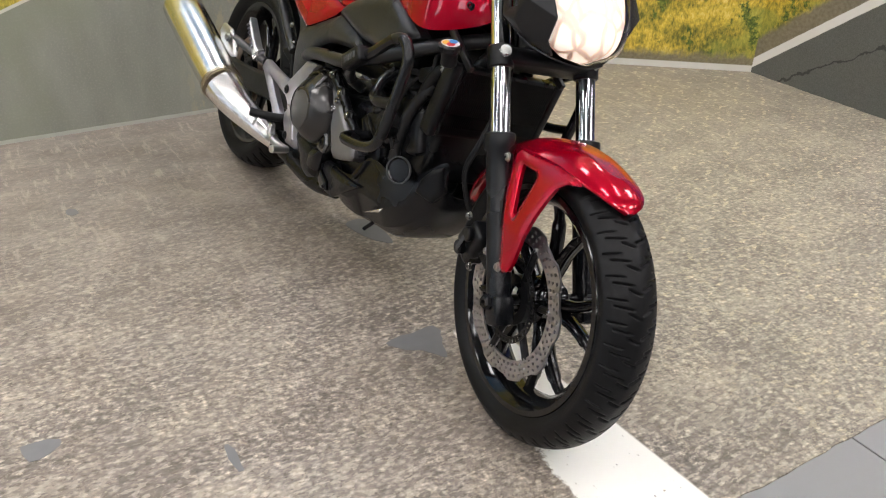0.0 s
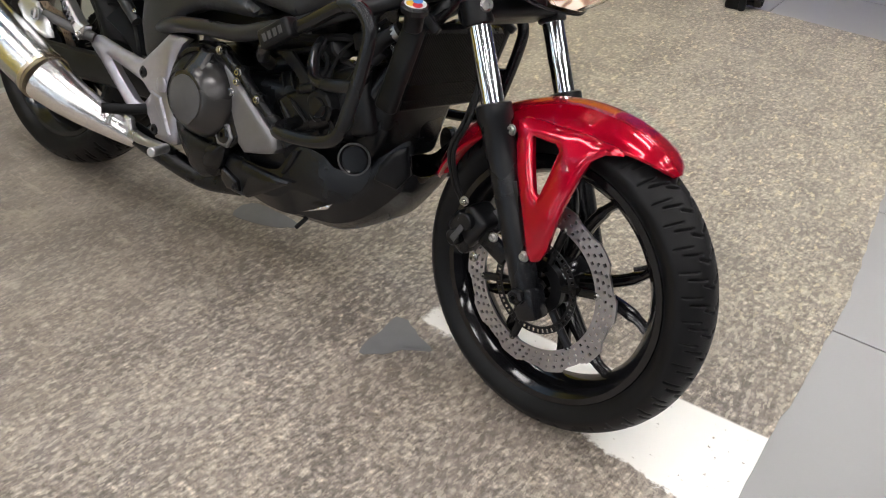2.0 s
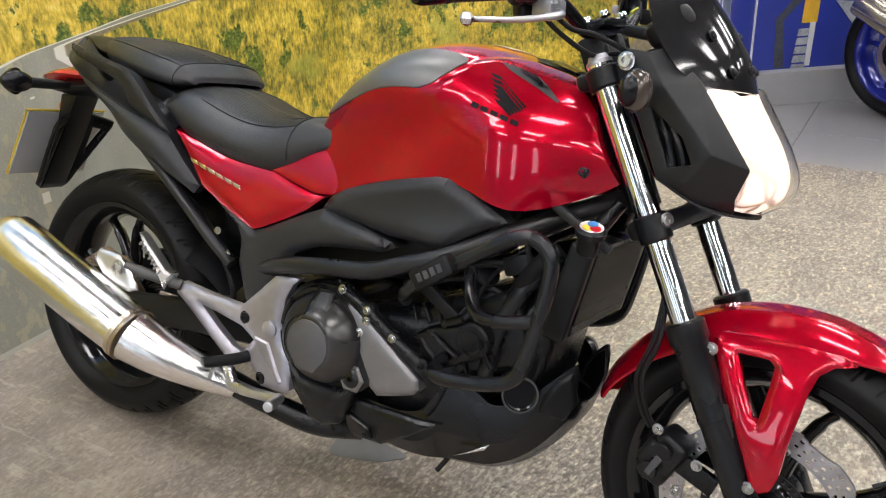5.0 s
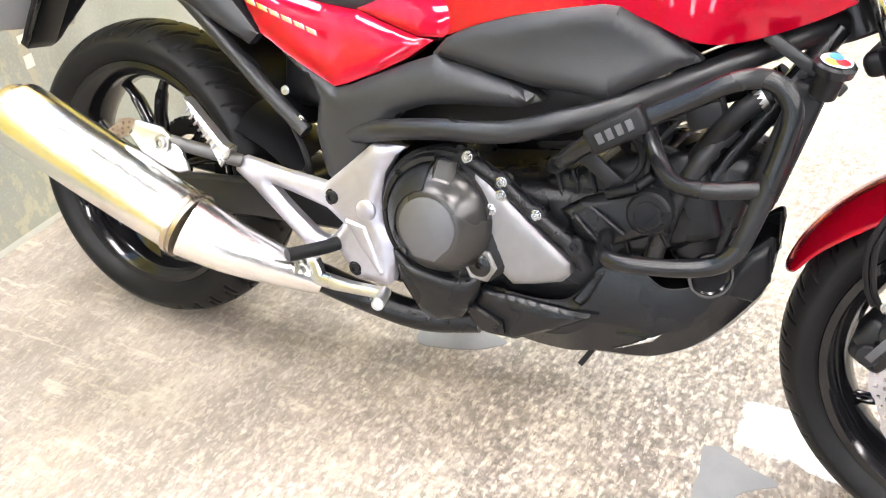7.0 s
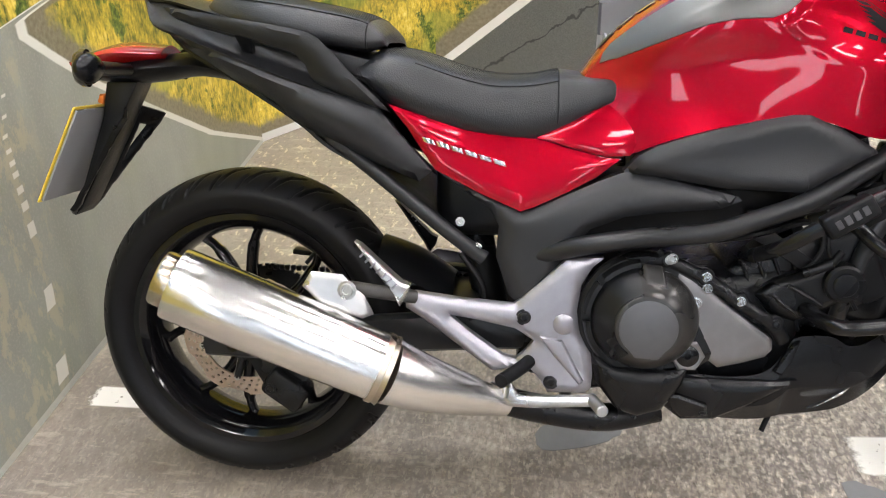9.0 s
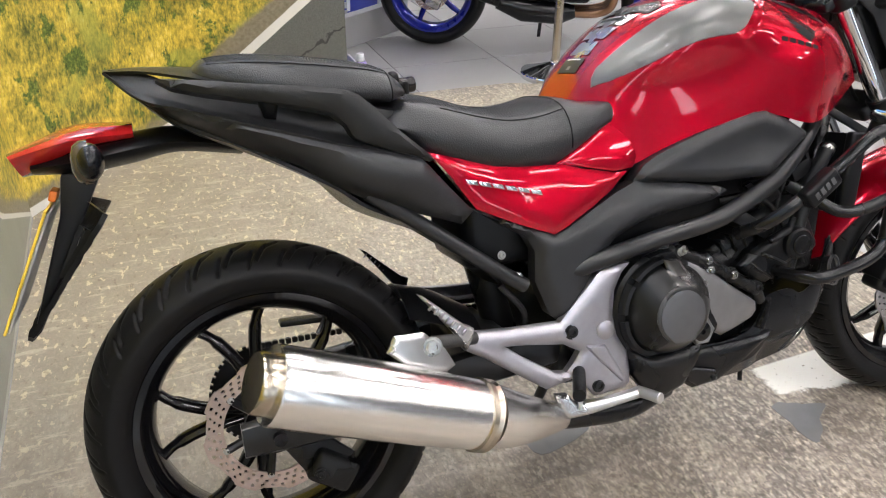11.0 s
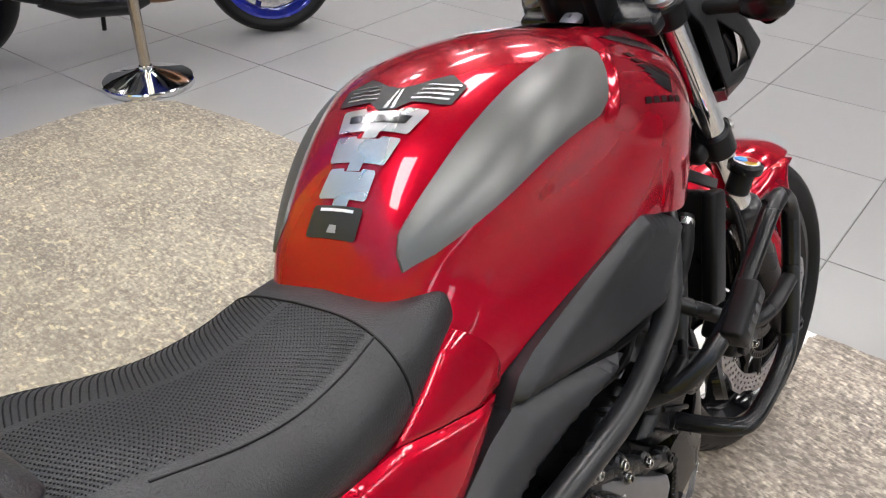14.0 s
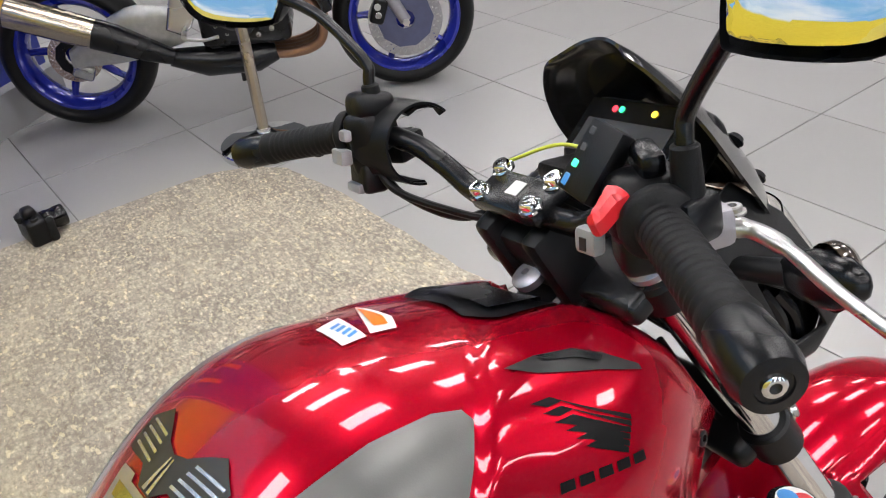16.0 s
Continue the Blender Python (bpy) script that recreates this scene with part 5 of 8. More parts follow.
for row in TANK_ROWS:
    row[0].y = 0


def tank_base(u, v):
    if v < 0.2:
        # mirror the first span so that the crown is round across the ridge
        def crown(r):
            p = r[1].copy()
            p.y = -p.y
            f = v * 5
            g = 1 - f
            return (p * (g ** 3) + r[0] * (3 * f ** 3 - 6 * f * f + 4) + r[1] * (3 * g ** 3 - 6 * g * g + 4) + r[2] * (f ** 3)) / 6
        return spline_at([crown(r) for r in TANK_ROWS], u)
    return spline_at([spline_at(r, v) for r in TANK_ROWS], u)


def tank_at(u, v):
    """A point of the tank's right skin: u along its stations, v from the ridge down, both 0 to 1."""
    p = tank_base(u, v)
    d = inside(SHROUD, u, v)
    if d > -0.010:
        k = max(0.0, min(1.0, (d + 0.010) / 0.032))
        lift = 0.0048 if v < 0.42 else 0.0048 - 0.0036 * min(1, (v - 0.42) / 0.15)
        p = p + tank_normal(u, max(v, 0.01)) * lift * k * k * (3 - 2 * k)
    return p


def tank_normal(u, v):
    a = tank_base(min(u + 0.01, 1), v) - tank_base(max(u - 0.01, 0), v)
    b = tank_base(u, min(v + 0.01, 1)) - tank_base(u, max(v - 0.01, 0))
    n = a.cross(b).normalized()
    return n if n.y < 0 or (abs(n.y) < 0.3 and n.z > 0) else -n


LEFT_WIDER = 1.13  # the left half of the cover stands a little further out


def tank_skin(nu=150, nv=84):
    bm = bmesh.new()
    grid = [[bm.verts.new(tank_at(i / nu, j / nv)) for j in range(nv + 1)] for i in range(nu + 1)]
    for r in grid:
        r[0].co.y = 0
    for p, q in zip(grid, grid[1:]):
        for j in range(nv):
            bm.faces.new((p[j], p[j + 1], q[j + 1], q[j]))
    return mirror_y(solid_in(bm, 0.004))


skin = tank_skin()
for v in skin.verts:
    if v.co.y > 0:
        v.co.y *= LEFT_WIDER
tank = part("fuel_tank_cover", skin, RED, bike, "glossy candy red tank cover", angle=60)


def skin_patch(outline, lift, sub=6, side=1, fine=0.03):
    """A film lying on the tank's skin: an outline in (u, v), v negative for the left half."""
    own = bmesh.new()
    vs = [own.verts.new((a, b, 0)) for a, b in outline]
    own.faces.new(vs)
    bmesh.ops.triangulate(own, faces=own.faces[:])
    for _ in range(sub):
        long = [e for e in own.edges if e.calc_length() > fine]
        if not long:
            break
        bmesh.ops.subdivide_edges(own, edges=long, cuts=1)
        bmesh.ops.triangulate(own, faces=own.faces[:])
    for v in own.verts:
        u, w = v.co.x, v.co.y
        p, n = tank_at(u, abs(w)), tank_normal(u, max(abs(w), 0.001))
        if w < 0:
            p, n = V(p.x, -p.y, p.z), V(n.x, -n.y, n.z)
        q = p + n * lift
        y = q.y * side
        v.co = V(q.x, y * LEFT_WIDER if y > 0 else y, q.z)
    bmesh.ops.recalc_face_normals(own, faces=own.faces)
    return own


# grey knee pads: a raised film between the second and third lines of the sections
PADS = [(0.098, 0.385), (0.108, 0.30), (0.128, 0.25), (0.18, 0.23), (0.25, 0.212), (0.344, 0.20), (0.43, 0.194), (0.495, 0.205), (0.525, 0.225), (0.528, 0.25), (0.495, 0.31), (0.45, 0.385), (0.42, 0.415), (0.34, 0.430), (0.256, 0.438), (0.18, 0.438), (0.145, 0.432)]


def pad(side):
    bm = skin_patch(PADS, 0.0026, 6, side, 0.018)
    r = bmesh.ops.extrude_edge_only(bm, edges=[e for e in bm.edges if len(e.link_faces) == 1])
    for v in r["geom"]:
        if isinstance(v, bmesh.types.BMVert):
            v.co = v.co.lerp(V(v.co.x, 0, 0.80), 0.035)
    return bm


part("knee_pad", pad(1), PADGREY, tank, "satin grey side inlay of the tank")
part("knee_pad", pad(-1), PADGREY, tank, "satin grey side inlay of the tank")

# black key deck in front, side intakes, emblem, stickers
deck = part("key_deck", skin_patch([(0.655, -0.10), (0.70, -0.125), (0.80, -0.115), (0.93, -0.13), (0.985, -0.14), (0.985, 0.14), (0.93, 0.13), (0.80, 0.115), (0.70, 0.105), (0.655, 0.06), (0.668, 0.0)], 0.0035, 6), BLACK, bike, "black plastic deck round the ignition")
part("deck_lip", skin_patch([(0.70, -0.09), (0.80, -0.085), (0.93, -0.09), (0.93, 0.09), (0.80, 0.085), (0.70, 0.07)], 0.0075, 6), BLACKSATIN, deck)
part("ignition_lock", lathe([(0, 0), (0.016, 0), (0.017, 0.008), (0.012, 0.012), (0.004, 0.012), (0.004, 0.006), (0, 0.006)], 20, axis_to(V(1.150, 0, 0.945), (-0.4, 0, 0.9))), ALU, deck, "metal ignition lock")
for side in (1, -1):
    part("intake", skin_patch([(0.606, 0.208), (0.66, 0.218), (0.725, 0.253), (0.765, 0.31), (0.805, 0.395), (0.80, 0.412), (0.735, 0.335), (0.68, 0.285), (0.64, 0.25)], 0.0012, 5, side, 0.016), BAR_INK, tank, "black side air intake")
    part("intake_blade", skin_patch([(0.66, 0.222), (0.72, 0.254), (0.755, 0.312), (0.745, 0.318), (0.71, 0.272), (0.665, 0.238)], 0.0026, 5, side, 0.016), BLACKSATIN, tank)
    for k in range(6):
        a, b = 0.597 + 0.006 * k, 0.290 + 0.030 * k
        c, e = 0.715 - 0.007 * k, 0.470 + 0.012 * k
        part("wing_emblem", skin_patch([(a, b), (a + 0.030, b + 0.012), (c, e - 0.008), (c - 0.004, e + 0.004), (a + 0.040, b + 0.034), (a + 0.018, b + 0.026)], 0.0010, 5, side, 0.016), EMBLEMINK, tank, "black winged emblem stripes")
    for k in range(5):
        a, b = 0.572 + 0.027 * k, 0.470 + 0.019 * k
        part("emblem_bar", skin_patch([(a, b), (a + 0.020, b + 0.014), (a + 0.016, b + 0.042), (a - 0.004, b + 0.028)], 0.0010, 4, side, 0.016), EMBLEMINK, tank, "black emblem bar")
    part("bolt", bolt(V(1.194, side * -0.130, 0.790), (0.2, -side, 0), 0.008, 0.006), DARKBOLT, tank)

# tank protector film: a label, three notched silver segments and a dark winged head
def film_piece(half, lift=0.0018):
    """A patch of the film from the right half of its outline, mirrored about a line just left of the ridge."""
    mid = -0.006
    out = [(u, mid + w) for u, w in half] + [(u, mid - w) for u, w in half[::-1] if w > 0]
    return skin_patch(out, lift, 6, 1, 0.02)


film = part("tank_protector", film_piece([(0.093, 0.0), (0.093, 0.094), (0.096, 0.100), (0.134, 0.090), (0.138, 0.084), (0.138, 0.0)]), BAR_INK, bike, "dark tank protector film with silver segments")
part("neck", film_piece([(0.138, 0.026), (0.148, 0.026)]), SILVERFILM, film)
part("segment", film_piece([(0.147, 0.0), (0.147, 0.078), (0.151, 0.084), (0.183, 0.074), (0.187, 0.068), (0.187, 0.030), (0.183, 0.026), (0.183, 0.0)]), SILVERFILM, film, "silver foil segment")
part("neck", film_piece([(0.184, 0.020), (0.196, 0.020)]), SILVERFILM, film)
part("segment", film_piece([(0.195, 0.0), (0.195, 0.082), (0.199, 0.086), (0.229, 0.090), (0.232, 0.086), (0.232, 0.036), (0.228, 0.030), (0.228, 0.0)]), SILVERFILM, film, "silver foil segment")
part("neck", film_piece([(0.229, 0.020), (0.241, 0.020)]), SILVERFILM, film)
part("segment", film_piece([(0.239, 0.0), (0.239, 0.094), (0.243, 0.098), (0.272, 0.108), (0.276, 0.104), (0.276, 0.050), (0.270, 0.044), (0.270, 0.0)]), SILVERFILM, film, "silver foil segment")
part("segment_inlay", film_piece([(0.252, 0.034), (0.252, 0.074), (0.264, 0.080), (0.264, 0.034)], 0.0026), CHROME, film)
head = part("film_head", film_piece([(0.272, 0.0), (0.272, 0.020), (0.286, 0.050), (0.287, 0.115), (0.290, 0.140), (0.322, 0.138), (0.330, 0.110), (0.338, 0.088), (0.328, 0.062), (0.314, 0.030), (0.309, 0.0)]), BAR_INK, film, "black glossy winged film head")
for s in (-1, 1):
    for q in range(4):
        part("trace", skin_patch([(0.290 + 0.008 * q, s * (0.040 + 0.004 * q)), (0.293 + 0.008 * q, s * (0.040 + 0.004 * q)), (0.298 + 0.008 * q, s * 0.122), (0.295 + 0.008 * q, s * 0.122)], 0.0026, 5, 1, 0.02), SILVERFILM, head)
    part("trace", skin_patch([(0.274, s * 0.004), (0.274, s * 0.014), (0.306, s * 0.006), (0.306, s * 0.002)], 0.0026, 5, 1, 0.02), SILVERFILM, head)
part("lettering_bar", film_piece([(0.130, 0.0), (0.130, 0.060), (0.134, 0.060), (0.134, 0.0)], 0.0026), WHITE_INK, film, "small white lettering bar")
part("lettering_bar", film_piece([(0.101, 0.0), (0.101, 0.018), (0.112, 0.012), (0.112, 0.0)], 0.0026), KEYGREY, film, "small grey mark")
stk = part("sticker", skin_patch([(0.588, -0.120), (0.585, -0.012), (0.566, 0.030), (0.533, 0.020)], 0.0018, 5, 1, 0.02), WHITE_INK, bike, "small white and orange sticker")
part("sticker_print", skin_patch([(0.578, -0.090), (0.577, -0.022), (0.564, 0.012), (0.548, 0.004)], 0.0026, 5, 1, 0.02), ORANGE_INK, stk)
stk = part("sticker", skin_patch([(0.500, -0.050), (0.540, -0.068), (0.526, 0.024), (0.494, 0.022)], 0.0018, 5, 1, 0.02), WHITE_INK, bike, "small white and blue sticker")
for q in range(4):
    part("sticker_print", skin_patch([(0.510, -0.034 + 0.013 * q), (0.526, -0.042 + 0.013 * q), (0.525, -0.034 + 0.013 * q), (0.509, -0.027 + 0.013 * q)], 0.0026, 4, 1, 0.02), BLUE_INK, stk)


# red side covers under the seat
def side_cover():
    return pillow([V(0.300, -0.165, 0.758), V(0.332, -0.163, 0.718), V(0.377, -0.160, 0.650), V(0.450, -0.161, 0.613), V(0.522, -0.160, 0.582), V(0.542, -0.158, 0.588), V(0.600, -0.152, 0.615), V(0.646, -0.146, 0.640), V(0.686, -0.140, 0.671), V(0.660, -0.141, 0.672), V(0.600, -0.140, 0.687), V(0.553, -0.138, 0.701), V(0.490, -0.140, 0.706), V(0.427, -0.146, 0.716), V(0.36, -0.155, 0.738)], 0.007, 0.02, rim=0.003, flat=0.6)


def tank_flank():
    """The narrow red strip of the tank cover that runs down beside the seat's nose."""
    return pillow([V(0.545, -0.136, 0.7035), V(0.600, -0.129, 0.728), V(0.640, -0.122, 0.752), V(0.684, -0.112, 0.766), V(0.720, -0.120, 0.745), V(0.722, -0.130, 0.705), V(0.700, -0.136, 0.676), V(0.660, -0.140, 0.674), V(0.602, -0.140, 0.689)], 0.002, 0.02, rim=0.002, flat=0.6)


both("tank_flank", tank_flank, RED, tank, "glossy candy red strip beside the seat")
rc, lc = both("side_cover", side_cover, RED, bike, "glossy candy red side cover below the seat")
for s, ob in ((-1, rc), (1, lc)):
    for k in range(6):
        x, z, w = 0.357 + 0.0235 * k, 0.7065 - 0.0068 * k, 0.0195
        part("model_lettering", flat_plate([(x, z), (x + w, z - 0.0055), (x + w + 0.004, z - 0.0145), (x + 0.004, z - 0.009)], s * (0.1715 - 0.0005 * k), s * (0.1735 - 0.0005 * k), 0.0004), CHROME if k < 2 else SILVERFILM, ob, "small chromed lettering bar")


def upper_cover():
    return pillow([V(0.690, -0.152, 0.652), V(0.712, -0.154, 0.678), V(0.740, -0.157, 0.694), V(0.785, -0.162, 0.710), V(0.835, -0.167, 0.725), V(0.890, -0.170, 0.738), V(0.945, -0.172, 0.749), V(0.970, -0.172, 0.749), V(1.022, -0.169, 0.728), V(1.076, -0.160, 0.697), V(1.083, -0.158, 0.690), V(1.060, -0.166, 0.680), V(0.975, -0.182, 0.630), V(0.962, -0.182, 0.628), V(0.855, -0.172, 0.630), V(0.780, -0.163, 0.640)], 0.014, 0.03, rim=0.005, flat=0.4)


both("upper_cover", upper_cover, PANELBLACK, bike, "satin black plastic cover below the tank")


def frame_cover():
    return pillow([V(0.374, -0.150, 0.650), V(0.450, -0.154, 0.615), V(0.524, -0.156, 0.580), V(0.545, -0.156, 0.586), V(0.650, -0.150, 0.634), V(0.695, -0.152, 0.652), V(0.780, -0.162, 0.638), V(0.868, -0.174, 0.619), V(0.878, -0.175, 0.612), V(0.846, -0.173, 0.597), V(0.750, -0.168, 0.587), V(0.694, -0.166, 0.578), V(0.640, -0.162, 0.555), V(0.602, -0.158, 0.512), V(0.540, -0.154, 0.404), V(0.506, -0.152, 0.432), V(0.482, -0.150, 0.500), V(0.486, -0.150, 0.555), V(0.472, -0.150, 0.582)], 0.012, 0.03, rim=0.004, flat=0.4)


both("frame_cover", frame_cover, PANELBLACK, bike, "matt black plastic frame cover")


# seats
def skin_rows(rows, nu=5, nv=5):
    return mirror_y(loft(rows, nu, nv))


SEAT = [(0.245, 0.838, 0.815, 0.150, 0.815), (0.285, 0.850, 0.822, 0.158, 0.768), (0.340, 0.842, 0.808, 0.162, 0.735), (0.410, 0.818, 0.786, 0.160, 0.716), (0.470, 0.806, 0.772, 0.152, 0.703), (0.530, 0.806, 0.772, 0.143, 0.696), (0.580, 0.814, 0.780, 0.135, 0.703), (0.630, 0.806, 0.785, 0.128, 0.735), (0.672, 0.792, 0.786, 0.118, 0.760), (0.690, 0.776, 0.776, 0.108, 0.766)]
seat_rows = []
for x, zt, zs, w, zb in SEAT:
    lip = 0.020 * max(0.0, min(1.0, (x - 0.60) / 0.07))  # the nose turns up round the tank
    seat_rows.append([V(x, 0, zt), V(x, -w * 0.5, zt - 0.004), V(x, -w * 0.80, zs + (zt - zs) * 0.45 + lip * 0.6), V(x, -w * 0.97, zs - 0.012 + lip), V(x, -w, (zs + zb) / 2 - 0.008), V(x - 0.002, -w * 0.90, zb + 0.002), V(x - 0.002, -w * 0.75, zb - 0.002)])
seat = part("rider_seat", skin_rows(seat_rows), SEATM, bike, "black grained vinyl rider seat with stitched seams", angle=70)
PILL = [(-0.042, 0.926, 0.060, 0.914), (-0.020, 0.940, 0.090, 0.894), (0.040, 0.942, 0.122, 0.874), (0.110, 0.934, 0.140, 0.862), (0.180, 0.922, 0.148, 0.850), (0.225, 0.912, 0.146, 0.845), (0.258, 0.900, 0.138, 0.842), (0.282, 0.876, 0.120, 0.850), (0.288, 0.858, 0.10, 0.848)]
pill_rows = []
for x, zt, w, zb in PILL:
    h = zt - zb
    pill_rows.append([V(x, 0, zt), V(x, -w * 0.5, zt - h * 0.06), V(x, -w * 0.84, zt - h * 0.22), V(x, -w, zt - h * 0.60), V(x, -w * 0.97, zb + h * 0.1), V(x, -w * 0.82, zb)])
pill = part("pillion_seat", skin_rows(pill_rows), SEATM, bike, "black vinyl pillion seat with a perforated top", angle=70)


def seam(pts, parent, r=0.0016):
    part("seam", tube(pts, r, 6, 6), CABLE, parent)


for rows, name, ob, idx in ((seat_rows, "s", seat, 6), (pill_rows, "p", pill, 6)):
    row = rows[idx]
    half = smooth_line(row, 5)[:22]
    seam([V(p.x, -p.y, p.z) for p in half[::-1]] + half, ob)
for s in (1, -1):
    part("seam", tube([V(r[2].x, r[2].y * s, r[2].z + 0.0006) for r in pill_rows[1:7]], 0.0012, 6, 6), CABLE, pill)
    part("seam", tube([V(r[2].x, r[2].y * s, r[2].z + 0.0006) for r in seat_rows[2:7]], 0.0012, 6, 6), CABLE, seat)


def dimples(rows, i0, i1, vmax, parent, label):
    """The perforated top cloth: rows of small raised dots on the seat's crown."""
    half = [smooth_line(r, 5) for r in rows]
    cols = [smooth_line([h[k] for h in half], 10) for k in range(len(half[0]))]
    bm = bmesh.new()
    n = 0
    a0, a1 = i0 * 10, i1 * 10
    for i in range(a0, a1):
        for k in range(0, vmax):
            for s in (1, -1):
                if k == 0 and s < 0:
                    continue
                for half_step in (0.0, 0.25, 0.5, 0.75):
                    p = cols[k][i].lerp(cols[k + 1][min(i + 1, a1)], half_step)
                    q = V(p.x, p.y * s, p.z + 0.0003)
                    vs = [bm.verts.new(q + V(math.cos(t) * 0.0013, math.sin(t) * 0.0013, 0.0)) for t in (0, 1.571, 3.1416, 4.712)]
                    top = bm.verts.new(q + V(0, 0, 0.0010))
                    for j in range(4):
                        bm.faces.new((vs[j], vs[(j + 1) % 4], top))
                    n += 1
    ob = part("dot_pattern", bm, BLACK, parent, label)
    return tagged(ob, kind="stuff")


dimples(pill_rows, 1, 6, 9, pill, "raised dot pattern")
dimples(seat_rows, 1, 6, 9, seat, "raised dot pattern")


# tail
TAIL_EDGE = [V(-0.172, -0.030, 0.934), V(-0.126, -0.108, 0.889), V(-0.064, -0.146, 0.868), V(0.005, -0.168, 0.844), V(0.081, -0.180, 0.818), V(0.167, -0.184, 0.788), V(0.240, -0.182, 0.768), V(0.285, -0.178, 0.752)]


def tail_side():
    low = [V(-0.125, -0.068, 0.884), V(-0.080, -0.095, 0.850), V(0.020, -0.130, 0.797), V(0.096, -0.145, 0.760), V(0.140, -0.150, 0.724), V(0.185, -0.152, 0.698), V(0.270, -0.156, 0.660), V(0.350, -0.158, 0.628), V(0.372, -0.162, 0.648), V(0.330, -0.172, 0.696)]
    return pillow(TAIL_EDGE[:1] + low + TAIL_EDGE[:0:-1], 0.006, 0.02)


tr, tl = both("tail_panel", tail_side, PANELBLACK, bike, "matt black plastic tail panel")
deck_rows = [[V(-0.172, -0.028, 0.934), V(-0.174, 0, 0.937), V(-0.172, 0.028, 0.934)], [V(-0.11, -0.062, 0.928), V(-0.11, 0, 0.936), V(-0.11, 0.062, 0.928)], [V(-0.02, -0.104, 0.906), V(-0.02, 0, 0.925), V(-0.02, 0.104, 0.906)], [V(0.05, -0.11, 0.89), V(0.05, 0, 0.90), V(0.05, 0.11, 0.89)]]
part("tail_deck", solid(loft(deck_rows, 5, 6), 0.004), BLACK, bike, "matt black tail deck")
tray = loft([[V(-0.165, -0.030, 0.930), V(-0.16, 0, 0.925), V(-0.165, 0.030, 0.930)], [V(-0.08, -0.090, 0.852), V(-0.08, 0, 0.845), V(-0.08, 0.090, 0.852)], [V(0.02, -0.125, 0.80), V(0.02, 0, 0.79), V(0.02, 0.125, 0.80)], [V(0.14, -0.14, 0.727), V(0.14, 0, 0.72), V(0.14, 0.14, 0.727)], [V(0.20, -0.14, 0.68), V(0.20, 0, 0.66), V(0.20, 0.14, 0.68)], [V(0.34, -0.13, 0.60), V(0.34, 0, 0.585), V(0.34, 0.13, 0.60)], [V(0.43, -0.12, 0.50), V(0.43, 0, 0.49), V(0.43, 0.12, 0.50)]], 5, 6)
part("under_tray", solid(tray, 0.006), BLACK, bike, "black plastic under tray")


def rail():
    """The flat moulded grab rail that turns down into the tail."""
    return pillow([V(-0.100, -0.122, 0.916), V(-0.044, -0.150, 0.910), V(0.027, -0.172, 0.898), V(0.107, -0.184, 0.886), V(0.152, -0.190, 0.878), V(0.172, -0.192, 0.873), V(0.190, -0.192, 0.864), V(0.212, -0.192, 0.843), V(0.245, -0.190, 0.806), V(0.291, -0.186, 0.763), V(0.304, -0.184, 0.748), V(0.240, -0.186, 0.770), V(0.186, -0.186, 0.793), V(0.176, -0.186, 0.800), V(0.166, -0.186, 0.822), V(0.146, -0.186, 0.842), V(0.081, -0.180, 0.861), V(-0.034, -0.158, 0.888), V(-0.080, -0.138, 0.902)], 0.004, 0.026, (0, -1, 0.25), 0.005, flat=0.5)


rr, rl = both("grab_rail", rail, COWL, bike, "satin grey passenger grab rail")


def rail_post():
    return pillow([V(0.035, -0.172, 0.884), V(0.072, -0.178, 0.880), V(0.066, -0.150, 0.838), V(0.048, -0.148, 0.842)], 0.002, 0.015)


for s, ob in ((0, rr), (1, rl)):
    part("rail_post", flipped(rail_post()) if s else rail_post(), BLACK, ob)


def rail_shelf():
    """The smooth shelf that runs in from the tail panel's edge, under the rail, to the seat."""
    inner = [V(-0.165, -0.022, 0.936), V(-0.115, -0.050, 0.926), V(-0.06, -0.080, 0.900), V(0.01, -0.100, 0.878), V(0.085, -0.112, 0.858), V(0.165, -0.120, 0.838), V(0.235, -0.126, 0.808), V(0.280, -0.132, 0.768)]
    mid = [e.lerp(i, 0.5) - V(0, 0, 0.006) for e, i in zip(TAIL_EDGE, inner)]
    return solid(loft([TAIL_EDGE, mid, inner], 4, 4), 0.004)


part("tail_core", block((0.24, 0.262, 0.075), pose(0.245, 0, 0.797, 0, 14), 0.012, 2), BLACK, bike, "black plastic under the seat joint")
both("tail_shelf", rail_shelf, COWL, bike, "satin dark grey shelf below the grab rail")

# tail light, plate carrier, indicators
arm = bmesh.new()
loft([[V(0.02, -0.05, 0.795), V(0.02, 0, 0.815), V(0.02, 0.05, 0.795), V(0.02, 0, 0.778)], [V(-0.08, -0.046, 0.815), V(-0.08, 0, 0.838), V(-0.08, 0.046, 0.815), V(-0.08, 0, 0.795)], [V(-0.150, -0.05, 0.812), V(-0.150, 0, 0.836), V(-0.150, 0.05, 0.812), V(-0.150, 0, 0.786)], [V(-0.22, -0.06, 0.805), V(-0.22, 0, 0.828), V(-0.22, 0.06, 0.805), V(-0.225, 0, 0.780)], [V(-0.30, -0.05, 0.80), V(-0.30, 0, 0.812), V(-0.30, 0.05, 0.80), V(-0.30, 0, 0.786)]], 4, 4, True, True, arm)
carrier = part("plate_carrier", arm, BLACK, bike, "black plastic rear light and plate carrier")
